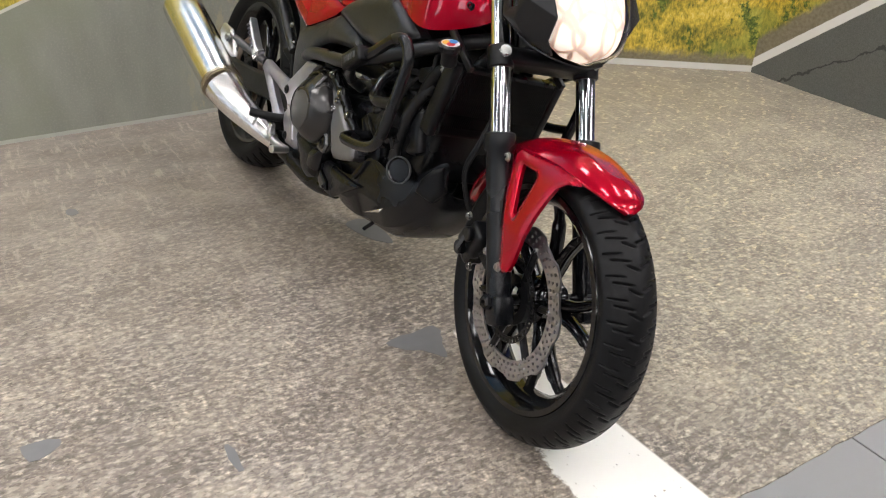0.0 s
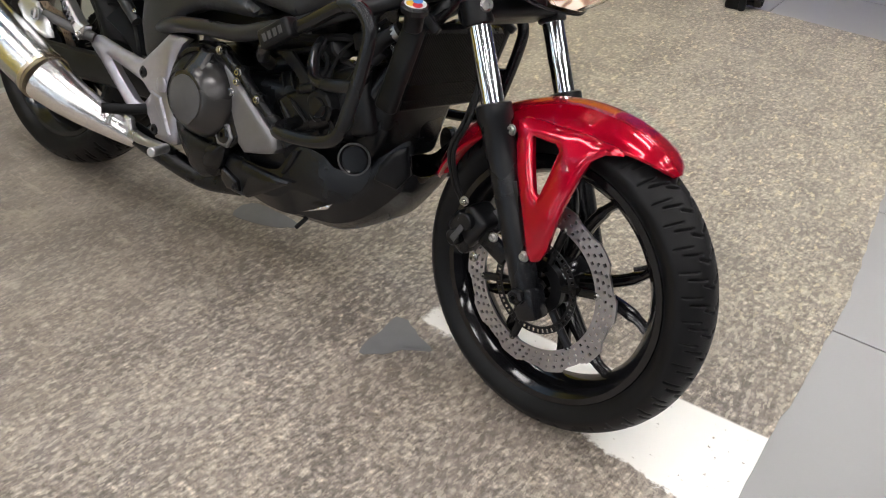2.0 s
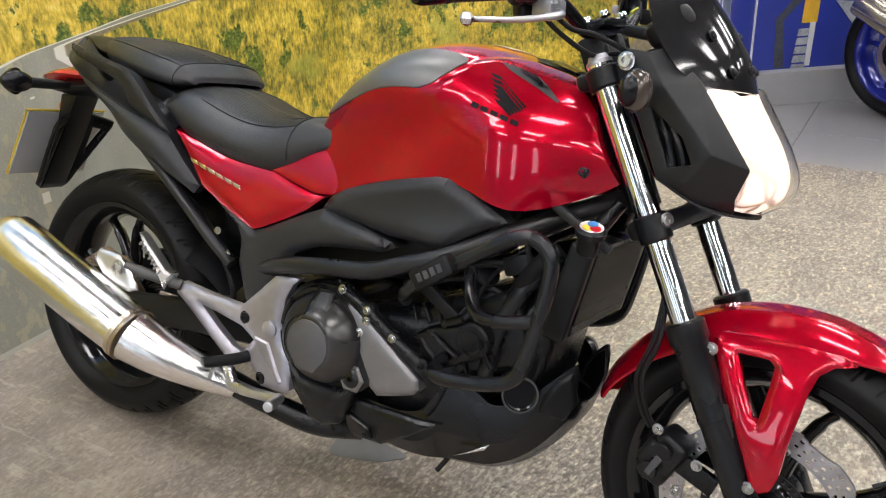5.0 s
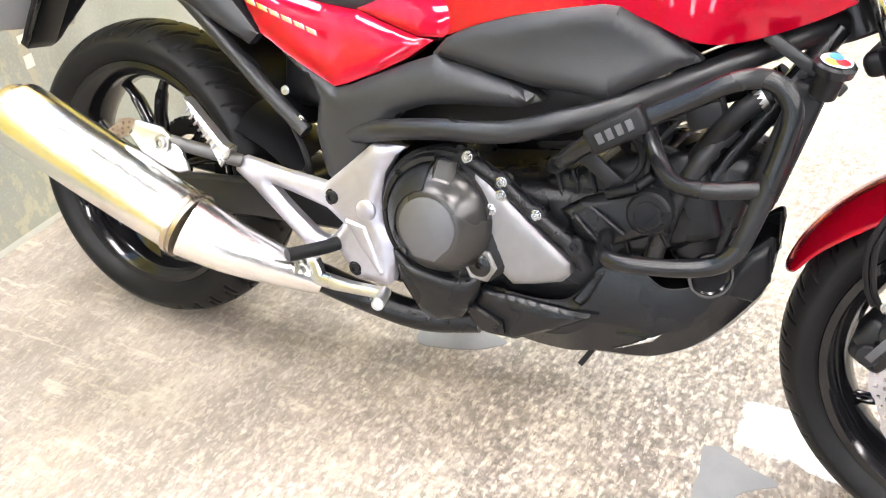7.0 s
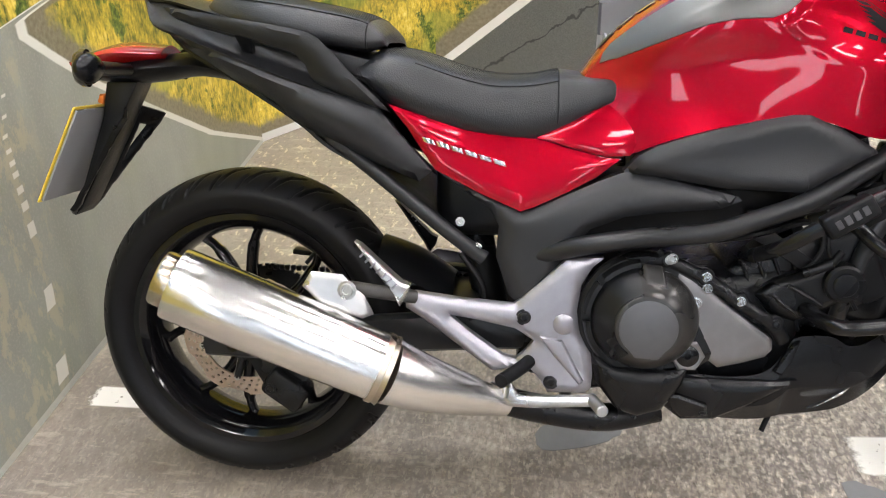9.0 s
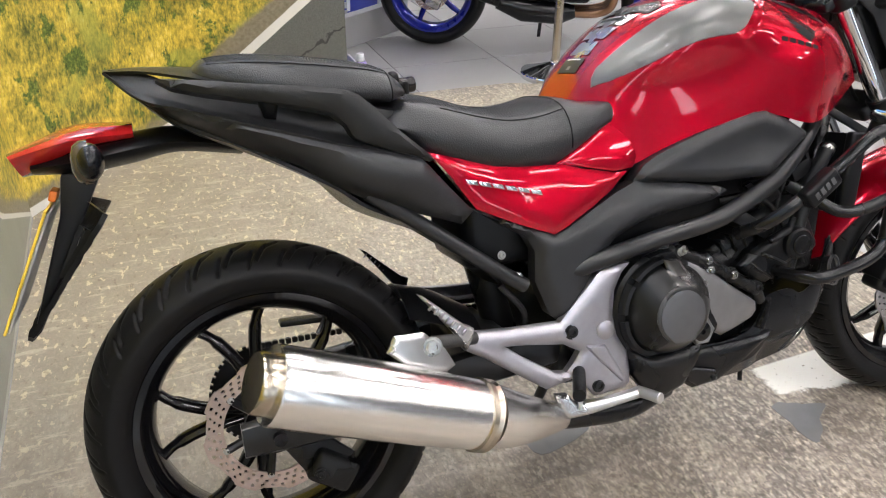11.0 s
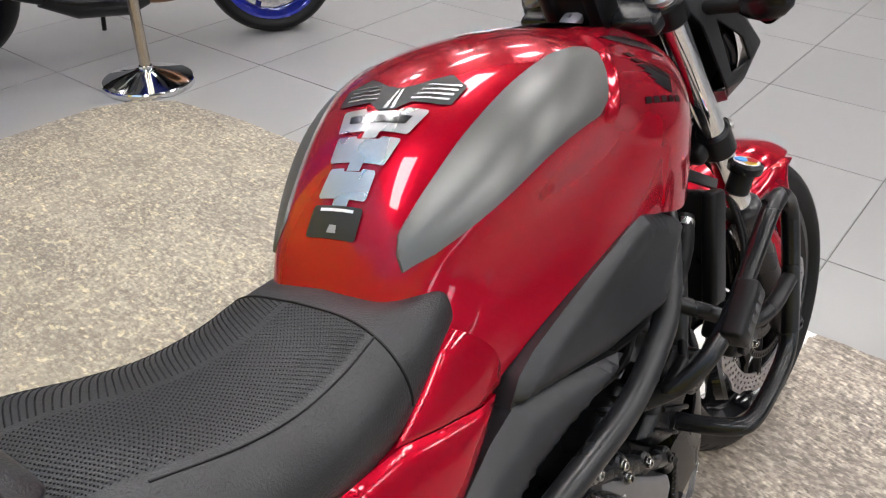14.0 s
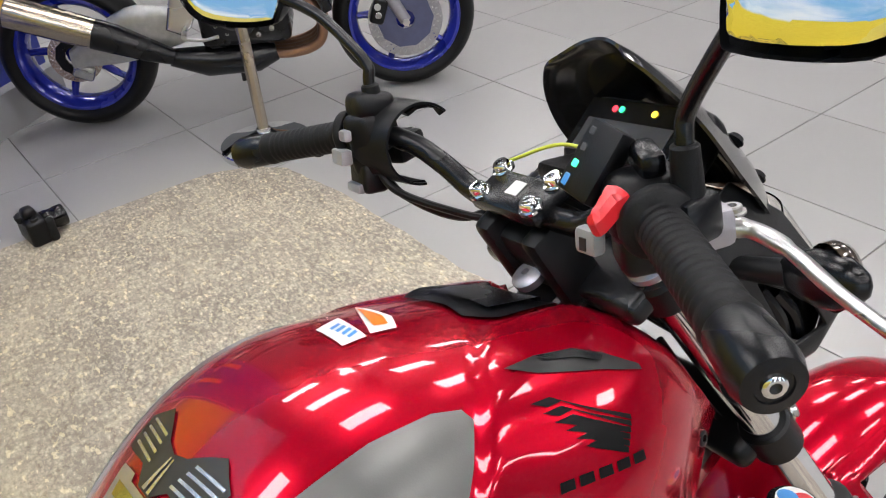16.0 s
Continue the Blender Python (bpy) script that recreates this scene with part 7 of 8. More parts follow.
# foot controls
def step_plate(s):
    y = s * 0.172
    def xz(pts):
        return [V(px, y, pz) for px, pz in pts]
    out = xz([(0.664, 0.508), (0.640, 0.508), (0.602, 0.503), (0.568, 0.470), (0.515, 0.421), (0.426, 0.427), (0.343, 0.437), (0.328, 0.428), (0.328, 0.409), (0.366, 0.385), (0.467, 0.309), (0.480, 0.300), (0.527, 0.307), (0.543, 0.311), (0.566, 0.284), (0.578, 0.264), (0.642, 0.266), (0.652, 0.275), (0.654, 0.300), (0.650, 0.339), (0.630, 0.373), (0.623, 0.414), (0.629, 0.461), (0.646, 0.492)])
    gap = xz([(0.403, 0.399), (0.446, 0.393), (0.519, 0.379), (0.552, 0.358), (0.536, 0.337), (0.522, 0.323), (0.500, 0.327), (0.440, 0.369)])
    a = part("footrest_plate", pillow(out, 0.006, 0.016, (0, s, 0), 0.004, hole=gap, flat=0.35), ALU, bike, "silver cast aluminium footrest plate")
    part("plate_web", pillow(xz([(0.556, 0.372), (0.600, 0.366), (0.640, 0.290), (0.632, 0.282), (0.585, 0.335)]), 0.004, 0.008, (0, s, 0), 0.004), ALU, a, m=Matrix.Translation((0, s * 0.007, 0)))
    for p, r in (((0.534, 0.402), 0.011), ((0.583, 0.286), 0.010)):
        part("bolt", bolt(V(p[0], y + s * 0.004, p[1]), (0, s, 0), r, 0.007), DARKBOLT, a)
    part("pivot_cap", lathe([(0, 0), (0.017, 0), (0.018, 0.006), (0.014, 0.009), (0, 0.010)], 24, axis_to(V(0.601, y + s * 0.004, 0.393), (0, s, 0))), ALU, a)
    peg = part("footpeg", tube([V(0.545, y + s * 0.002, 0.322), V(0.530, y + s * 0.030, 0.318), V(0.500, y + s * 0.085, 0.316)], 0.012, 12), GRIP, bike, "black ribbed rubber footpeg")
    part("peg_stub", rod(V(0.512, y + s * 0.066, 0.310), V(0.508, y + s * 0.072, 0.282), 0.0045, 8), ZINC, peg)
    pp = part("pillion_peg", pillow([V(0.247, s * 0.208, 0.532), V(0.258, s * 0.208, 0.526), V(0.326, s * 0.204, 0.462), V(0.340, s * 0.200, 0.456), V(0.336, s * 0.200, 0.440), V(0.322, s * 0.204, 0.420), V(0.311, s * 0.206, 0.442), V(0.260, s * 0.208, 0.514)], 0.004, 0.020, (0, s, 0), 0.003), ALUBRIGHT if s < 0 else BLACK, bike, "folded bare metal pillion footpeg" if s < 0 else "folded black pillion footpeg")
    for k in range(7):
        part("peg_rib", block((0.004, 0.006, 0.012), pose(0.316 - 0.0090 * k, s * 0.213, 0.458 + 0.0090 * k, 0, 45), 0.001, 1), ALU, pp)


step_plate(-1)
step_plate(1)
pedal = part("brake_pedal", pillow([V(0.489, -0.190, 0.292), V(0.512, -0.192, 0.290), V(0.526, -0.196, 0.267), V(0.580, -0.202, 0.267), V(0.640, -0.208, 0.273), V(0.654, -0.210, 0.276), V(0.658, -0.210, 0.258), V(0.549, -0.200, 0.245), V(0.512, -0.196, 0.244), V(0.497, -0.192, 0.257)], 0.003, 0.012, (0, -1, 0), 0.003), ALUBRIGHT, bike, "bright silver brake pedal")
part("pedal_foot", rod((0.652, -0.196, 0.267), (0.668, -0.250, 0.268), 0.0105, 14, 0.002), ALUBRIGHT, pedal)
part("gear_lever", tube([V(0.57, 0.185, 0.31), V(0.62, 0.20, 0.30), V(0.68, 0.205, 0.30)], 0.008, 12), ALU, bike, "silver gear lever")

# swing arm, chain, guard, stand
def swing():
    return loft([[V(0.60, -0.115, 0.39), V(0.60, -0.085, 0.39), V(0.60, -0.085, 0.33), V(0.60, -0.115, 0.33)], [V(0.35, -0.125, 0.375), V(0.35, -0.095, 0.375), V(0.35, -0.095, 0.315), V(0.35, -0.125, 0.315)], [V(0.10, -0.130, 0.350), V(0.10, -0.104, 0.350), V(0.10, -0.104, 0.290), V(0.10, -0.130, 0.290)], [V(-0.06, -0.130, 0.338), V(-0.06, -0.106, 0.338), V(-0.06, -0.106, 0.290), V(-0.06, -0.130, 0.290)]], 4, 3, True, True)


both("swing_arm", swing, TUBEBLACK, bike, "black steel swing arm")
part("swing_brace", block((0.10, 0.20, 0.07), pose(0.40, 0, 0.365), 0.015, 3), TUBEBLACK, bike)
part("rear_axle", rod((0, -0.145, 0.312), (0, 0.145, 0.312), 0.012, 16), DARKBOLT, bike)
part("shock_absorber", rod((0.47, 0, 0.36), (0.42, 0, 0.58), 0.032, 18, 0.006), ENGINE, bike, "black rear shock absorber")
part("rear_hugger", solid(loft([[V(0.26, y, 0.500 - 0.9 * y * y * 6) for y in (-0.09, -0.05, 0, 0.05, 0.09)], [V(0.33, y, 0.475 - 0.9 * y * y * 6) for y in (-0.09, -0.05, 0, 0.05, 0.09)], [V(0.40, y, 0.43 - 0.9 * y * y * 6) for y in (-0.09, -0.05, 0, 0.05, 0.09)]], 4, 4), 0.003), BLACK, bike, "black rear mudguard hugger")
rcal = part("rear_brake_caliper", block((0.085, 0.055, 0.060), pose(0.085, -0.092, 0.215, 0, 35), 0.012, 3), ENGINE, bike, "black rear brake caliper")
block_b = bolt(V(0.06, -0.122, 0.222), (0, -1, 0), 0.008, 0.008)
part("bolt", block_b, DARKBOLT, rcal)
part("caliper_hanger", flat_plate([(0.0, 0.285), (0.03, 0.33), (0.13, 0.235), (0.11, 0.17), (0.05, 0.20)], -0.098, -0.088, 0.003), ENGINE, rcal)
links = bmesh.new()
for zz, z2 in ((0.405, 0.395), (0.222, 0.305)):
    for k in range(46):
        t = k / 45
        block((0.0105, 0.014 if k % 2 else 0.010, 0.011), pose(0.0 + 0.56 * t, 0.085, zz + (z2 - zz) * t), 0.002, 1, links)
tagged(part("drive_chain", links, DARKBOLT, bike, "greasy steel drive chain"), kind="stuff")
part("chain_guard", block((0.42, 0.03, 0.012), pose(0.26, 0.092, 0.425, 0, 4), 0.004), BLACK, bike, "black chain guard")
stand = part("side_stand", tube([V(0.66, 0.11, 0.26), V(0.63, 0.17, 0.14), V(0.615, 0.205, 0.072)], 0.012, 12), TUBEBLACK, bike, "black side stand, folded out")
part("stand_foot", block((0.06, 0.05, 0.010), pose(0.615, 0.208, 0.066, 16.2), 0.004), TUBEBLACK, stand)

# wiring and brackets in the open frame
for k, (pts, r) in enumerate((
        ([V(0.95, -0.10, 0.60), V(1.02, -0.13, 0.55), V(1.00, -0.15, 0.50), V(0.94, -0.15, 0.46)], 0.005),
        ([V(1.12, -0.10, 0.66), V(1.06, -0.12, 0.60), V(1.03, -0.13, 0.54), V(1.05, -0.155, 0.48), V(1.08, -0.15, 0.43)], 0.004),
        ([V(0.90, -0.12, 0.58), V(0.98, -0.14, 0.59), V(1.06, -0.12, 0.61), V(1.14, -0.10, 0.60)], 0.008),
        ([V(0.86, -0.10, 0.53), V(0.93, -0.13, 0.55), V(1.00, -0.12, 0.57), V(1.10, -0.09, 0.54)], 0.006),
        ([V(1.20, -0.06, 0.73), V(1.15, -0.10, 0.70), V(1.11, -0.12, 0.66), V(1.13, -0.12, 0.60)], 0.005),
        ([V(0.42, -0.13, 0.50), V(0.46, -0.14, 0.44), V(0.44, -0.12, 0.38), V(0.40, -0.10, 0.33)], 0.006))):
    part("wiring", tube(pts, r, 8), CABLE, bike, "black cable run")
for p in ((0.965, -0.135, 0.595), (1.10, -0.10, 0.635), (0.45, -0.150, 0.515), (0.42, -0.150, 0.560)):
    part("bolt", bolt(V(*p), (0.1, -1, 0.1), 0.006, 0.006), ZINC, bike)
part("engine_front", block((0.08, 0.21, 0.18), pose(1.125, 0, 0.475, 0, 10), 0.02, 3), ENGINE, engine)
# plain dark block added to close the view through the frame
part("inner_cover", block((0.40, 0.22, 0.12), pose(0.78, 0, 0.585, 0, -6), 0.03, 3), BLACK, bike)
part("air_box", block((0.30, 0.20, 0.14), pose(0.86, 0, 0.66), 0.03, 3), BLACK, bike)
part("battery_box", block((0.26, 0.20, 0.16), pose(0.50, 0, 0.60), 0.03, 3), BLACK, bike)
part("engine_bracket", flat_plate([(0.905, 0.545), (0.94, 0.556), (1.02, 0.50), (1.0, 0.485), (0.95, 0.52)], -0.15, -0.14, 0.002), ENGINE, bike)

# ---- handlebar and controls ----
def bar_line(s):
    return [V(1.150, 0, 1.015), V(1.151, s * 0.055, 1.015), V(1.152, s * 0.085, 1.018), V(1.148, s * 0.125, 1.040), V(1.135, s * 0.165, 1.062), V(1.105, s * 0.215, 1.074), V(1.020, s * 0.370, 1.057)]


bar = part("handlebar", tube(bar_line(-1)[::-1] + bar_line(1)[1:], 0.0112, 16), BLACKSATIN, bike, "black tapered tubular handlebar", BAR_STEER)
clamp = part("bar_clamp", block((0.045, 0.098, 0.016), pose(1.148, 0, 1.027, 0, -22), 0.005), BLACKSATIN, bar, "black handlebar clamp")
for s in (-1, 1):
    part("bar_riser", block((0.048, 0.026, 0.09), pose(1.160, s * 0.036, 0.968, 0, -24), 0.009), BLACK, bar, "black cast bar riser")
part("riser_bridge", block((0.034, 0.09, 0.082), pose(1.166, 0, 0.958, 0, -24), 0.006), BLACK, bar)
for y in (-0.038, 0.038):
    for x, z in ((1.134, 1.029), (1.164, 1.041)):
        part("bolt", bolt(V(x, y, z), (-0.36, 0, 0.93), 0.0085, 0.010), CHROME, clamp)
part("clamp_mark", block((0.016, 0.016, 0.001), pose(1.1475, 0, 1.0362, 0, -22), 0), WHITE_INK, clamp, "small white mark", smooth=False)
for s in (-1, 1):
    a, b = V(1.103, s * 0.218, 1.0740), V(1.020, s * 0.370, 1.057)
    d = (b - a).normalized()
    prof = [(0, 0), (0.0245, 0.0), (0.0262, 0.003), (0.0262, 0.009), (0.0240, 0.012), (0.0180, 0.0135)]
    n = 14
    for k in range(n):
        h = 0.014 + 0.104 * k / n
        prof += [(0.0172, h), (0.0165, h + 0.0018), (0.0165, h + 0.0038), (0.0172, h + 0.0056)]
    prof += [(0.0178, 0.120), (0.0185, 0.124), (0.0170, 0.128), (0, 0.128)]
    grip = part("grip", lathe(prof, 26, axis_to(a, d)), GRIP, bar, "black ribbed rubber grip")
    part("bar_end", lathe([(0, 0.126), (0.0165, 0.126), (0.0185, 0.132), (0.0195, 0.164), (0.0165, 0.174), (0.010, 0.175), (0.008, 0.170), (0, 0.170)], 26, axis_to(a, d)), BLACKSATIN, grip, "black bar end weight")
    part("bar_end_bolt", bolt(a + d * 0.171, d, 0.0065, 0.005), CHROME, grip)
    sw = part("switch_block", block((0.050, 0.052, 0.040), axis_to(a - d * 0.022, d) @ pose(0, 0, 0, 0, 0, 90), 0.012, 3), BLACK, bar, "black switch housing")
    part("switch_lug", block((0.030, 0.030, 0.036), axis_to(a - d * 0.024 + V(-0.010, 0, -0.030), d), 0.008, 3), BLACK, sw)
    part("switch_rib", block((0.018, 0.020, 0.034), axis_to(a - d * 0.020 + V(0.006, 0, 0.030), d), 0.005, 2), BLACKSATIN, sw)
    mb = V(1.122, -0.230, 1.070) if s < 0 else V(1.1195, 0.190, 1.076)
    part("mirror_clamp", block((0.034, 0.030, 0.034), Matrix.Translation(mb), 0.007), BLACKSATIN, bar)
    mir = part("mirror", tube([mb, mb + V(0.001, 0, 0.05), mb + V(0.004, s * 0.003, 0.072), mb + V(-0.008, s * 0.042, 0.114), mb + V(-0.020, s * 0.068, 0.134), mb + V(-0.032, s * 0.092, 0.146)], 0.0062, 12), BLACKSATIN, bike, "black oval rear-view mirror on a stem", BAR_STEER)
    part("stem_boot", rod(mb + V(0, 0, 0.0), mb + V(0.001, 0, 0.050), 0.0115, 14, 0.002, r2=0.0095), GRIP, mir)
    c = V(1.060, -0.388, 1.242) if s < 0 else V(1.064, 0.340, 1.239)
    mm = Matrix.Translation(c) @ (pose(0, 0, 0, 0, 22, -8) if s < 0 else pose(0, 0, 0, 8, 22, 30))
    shell = [V(0, s * y, z) for y, z in ((-0.072, 0.004), (-0.066, -0.030), (-0.056, -0.037), (-0.01, -0.040), (0.045, -0.034), (0.078, -0.010), (0.086, 0.018), (0.072, 0.040), (0.02, 0.048), (-0.045, 0.044), (-0.066, 0.032))]
    if s < 0:
        shell = [V(0, -y, z) for y, z in ((-0.064, 0.0), (-0.057, -0.033), (-0.047, -0.041), (0.0, -0.041), (0.032, -0.034), (0.066, -0.008), (0.082, 0.020), (0.072, 0.042), (0.02, 0.050), (-0.045, 0.046), (-0.064, 0.034))]
    part("mirror_shell", pillow([mm @ p for p in shell], 0.022, 0.006, (1, 0, 0), 0.004, 3), BLACKSATIN, mir)
    part("mirror_glass", pillow([mm @ (p * 0.93 + V(-0.0085, 0, 0)) for p in shell], 0.0005, 0.003, (-1, 0, 0), 0.001, 3), MIRROR, mir, "silvered mirror glass")
# right: kill switch, starter key, brake lever and reservoir; left: keys, clutch lever
part("kill_switch", pillow([V(1.090, -0.199, 1.099), V(1.086, -0.215, 1.098), V(1.078, -0.212, 1.095), V(1.068, -0.212, 1.090), V(1.060, -0.210, 1.086), V(1.060, -0.202, 1.086), V(1.070, -0.200, 1.091), V(1.082, -0.196, 1.098)], 0.003, 0.010, (-0.35, 0, 1), 0.003, 2), SWITCHRED, bar, "red engine stop switch")
part("starter_key", block((0.012, 0.021, 0.019), pose(1.074, -0.186, 1.062, 0, 8), 0.004), KEYGREY, bar, "grey starter button")
part("key_mark", block((0.001, 0.006, 0.009), pose(1.0672, -0.186, 1.062, 0, 8), 0), BAR_INK, bar, smooth=False)
for p, sz in (((1.080, 0.191, 1.083), (0.010, 0.015, 0.012)), ((1.078, 0.209, 1.058), (0.014, 0.026, 0.017)), ((1.086, 0.206, 1.021), (0.014, 0.030, 0.011))):
    part("switch_key", block(sz, pose(*p, 0, 10), 0.003), KEYGREY, bar, "grey switch key")
part("horn_base", block((0.030, 0.040, 0.034), pose(1.101, 0.204, 1.029, 0, 10), 0.007, 3), BLACK, bar)
part("switch_lid", block((0.045, 0.040, 0.028), pose(1.118, 0.196, 1.104, 0, 12), 0.010, 3), BLACK, bar)


def guard():
    """A wide half-open shell round the bar, drawn in towards the switch block."""
    bm = bmesh.new()
    rows = []
    for a in np.radians(np.linspace(36, 262, 34)):
        tip = min(1.0, (math.degrees(a) - 30) / 26)
        rows.append([bm.verts.new((1.149 - 0.50 * max(y - 0.157, 0) + r * math.cos(a), 0.157 + (y - 0.157) * tip, 1.055 + 0.22 * (y - 0.157) + r * math.sin(a))) for r, y in ((0.0415, 0.1575), (0.0440, 0.1575), (0.0445, 0.164), (0.0440, 0.192), (0.0400, 0.206), (0.030, 0.213))])
    for p, q in zip(rows, rows[1:]):
        for k in range(5):
            bm.faces.new((p[k], p[k + 1], q[k + 1], q[k]))
    return solid(bm, 0.0045)


collar = guard()
part("throttle_guard", collar, BLACK, bar, "black plastic half collar round the bar")
for s, name in ((-1, "brake_lever"), (1, "clutch_lever")):
    lv = part(name, sweep(smooth_line([V(1.158, s * 0.206, 1.043), V(1.178, s * 0.228, 1.038), V(1.174, s * 0.262, 1.033), V(1.152, s * 0.312, 1.027), V(1.124, s * 0.376, 1.025)], 6), [0.0095] * 6 + [0.008] * 6 + [0.0062] * 6 + [0.0056] * 7, 12, squash=0.75, up=(0, 0, 1)), ALUBRIGHT if s < 0 else BLACKSATIN, bike, "bare metal hand lever" if s < 0 else "black hand lever", BAR_STEER)
    part("lever_ball", lathe([(0, -0.010), (0.007, -0.0075), (0.010, 0), (0.007, 0.0075), (0, 0.010)], 14, Matrix.Translation(V(1.120, s * 0.384, 1.025))), ALUBRIGHT if s < 0 else BLACKSATIN, lv)
    part("lever_perch", block((0.045, 0.034, 0.030), pose(1.150, s * 0.208, 1.046, 0, 0, s * 20), 0.007), ALU if s < 0 else BLACK, lv)
    part("pivot_bolt", bolt(V(1.170, s * 0.222, 1.052), (0, 0, 1), 0.007, 0.006), ZINC, lv)
# the display remote: a slanting slim box beside the clamp
RZ = V(0.59, -0.23, 0.77).normalized()
RX = V(-0.76, 0.015, 0.59)
RX = (RX - RZ * RX.dot(RZ)).normalized()
RY = RZ.cross(RX)
REMOTE = BAR_STEER @ Matrix.Translation(V(1.104, -0.167, 1.103)) @ Matrix((RX, RY, RZ)).transposed().to_4x4()
tracker = part("phone_remote", block((0.016, 0.036, 0.054), REMOTE, 0.003), BLACK, bike, "small black display remote on the bar")
for k, (mm, y, h) in enumerate(((BLUE_INK, 0.011, 0.011), (LED_GREEN, 0.010, 0.007), (CLAMPINK, 0.010, 0.007), (CLAMPINK, 0.010, 0.007))):
    part("remote_light", block((0.002, 0.006, h * 0.8), REMOTE @ pose(0.0078, -y, -0.019 + 0.0125 * k), 0.0008, 1), mm, tracker)
for pts, mm in (([V(1.105, 0.190, 1.045), V(1.11, 0.165, 1.015), V(1.15, 0.11, 0.985), V(1.20, 0.06, 0.96), V(1.24, 0.03, 0.90)], CABLE), ([V(1.112, 0.198, 1.040), V(1.12, 0.170, 1.005), V(1.16, 0.12, 0.975), V(1.22, 0.08, 0.99), V(1.27, 0.02, 0.95)], CABLE), ([V(1.120, -0.200, 1.050), V(1.15, -0.16, 1.01), V(1.19, -0.12, 0.98), V(1.22, -0.07, 0.98), V(1.25, -0.03, 0.90)], CABLE), ([V(1.135, -0.205, 1.055), V(1.165, -0.16, 1.02), V(1.20, -0.13, 1.01), V(1.26, -0.09, 0.97), V(1.27, -0.04, 0.90)], CABLE), ([V(1.175, 0.045, 1.045), V(1.205, 0.0, 1.058), V(1.215, -0.05, 1.05)], NEON)):
    part("control_cable", tube(pts, 0.0042 if mm is CABLE else 0.0018, 8), mm, bike, "black control cable" if mm is CABLE else "neon yellow cable", BAR_STEER)


# ---- the rest of the showroom ----
def stanchion():
    t = thing("barrier_post", pose(1.885, 2.48, FLOOR_Z), "brushed steel barrier post on a round polished base", "barrier post")
    part("base", lathe([(0, 0), (0.176, 0), (0.178, 0.004), (0.178, 0.022), (0.174, 0.028), (0.115, 0.044), (0.048, 0.064), (0.028, 0.072), (0, 0.072)], 56), CHROME, t, "polished domed base", angle=30)
    part("post", lathe([(0.020, 0.07), (0.0215, 0.072), (0.0215, 0.93), (0.020, 0.935), (0, 0.935)], 28), STEELBAND, t, "brushed steel post", angle=30)
    part("collar", lathe([(0.0215, 0.068), (0.027, 0.068), (0.027, 0.082), (0.0215, 0.084)], 28, closed=True), CHROME, t)
    part("head", lathe([(0, 0.93), (0.029, 0.93), (0.030, 0.935), (0.030, 0.99), (0.027, 0.996), (0, 0.998)], 28), BLACKSATIN, t)


stanchion()


def spray_can():
    t = thing("spray_can", pose(0.870, 2.532, FLOOR_Z), "silver spray can with a purple collar and clear cap", "spray can")
    part("body", lathe([(0, 0), (0.028, 0), (0.030, 0.003), (0.030, 0.150), (0.028, 0.156), (0.022, 0.166), (0, 0.168)], 30), CANM, t, angle=30)
    part("collar", lathe([(0.0302, 0.128), (0.0308, 0.128), (0.0308, 0.150), (0.028, 0.157), (0.024, 0.163), (0.022, 0.163)], 30), CANPURPLE, t, "purple collar")
    part("cap", lathe([(0, 0.166), (0.019, 0.166), (0.020, 0.168), (0.018, 0.196), (0.015, 0.200), (0, 0.200)], 24), CARDWHITE, t, "pale cap")
    for k in range(4):
        part("label_bar", block((0.004, 0.001, 0.022), pose(-0.012 + 0.009 * k, -0.0298, 0.06 + 0.012 * (k % 2)), 0), BAR_INK, t, "dark lettering bar", smooth=False)


spray_can()


def leaning_card():
    t = part("leaning_card", block((0.012, 0.15, 0.175), pose(0.818, 2.560, 0.082, 0, 14, 0), 0.002, 1), CARDWHITE, None, smooth=False)
    tagged(t, "white card leaning against the display panel", "card")


leaning_card()


def dslr():
    t = thing("photo_camera", pose(1.000, 2.440, FLOOR_Z, 0, 0, 5), "black photo camera lying on the floor", "camera")
    part("body", block((0.066, 0.130, 0.092), pose(0, 0, 0.046), 0.014, 3), BLACK, t)
    part("prism", block((0.05, 0.058, 0.034), pose(0, 0, 0.106), 0.012, 3, taper=0.75), BLACK, t)
    part("lens_barrel", lathe([(0.036, 0), (0.037, 0.004), (0.037, 0.022), (0.035, 0.024), (0.035, 0.042), (0.037, 0.046), (0.037, 0.072), (0.034, 0.076), (0.030, 0.074), (0.028, 0.060), (0, 0.058)], 32, axis_to(V(0.032, 0.006, 0.048), (1, 0, 0))), GLOSSBLACK, t, "black ribbed lens")
    part("grip", block((0.030, 0.034, 0.084), pose(0.040, -0.054, 0.043), 0.012, 3), GRIP, t)
    part("dial", lathe([(0, 0), (0.013, 0), (0.013, 0.009), (0.011, 0.011), (0, 0.011)], 20, pose(0, -0.046, 0.090)), BLACKSATIN, t)
    part("eyecup", block((0.018, 0.036, 0.024), pose(-0.034, 0, 0.094), 0.006), GRIP, t)


dslr()


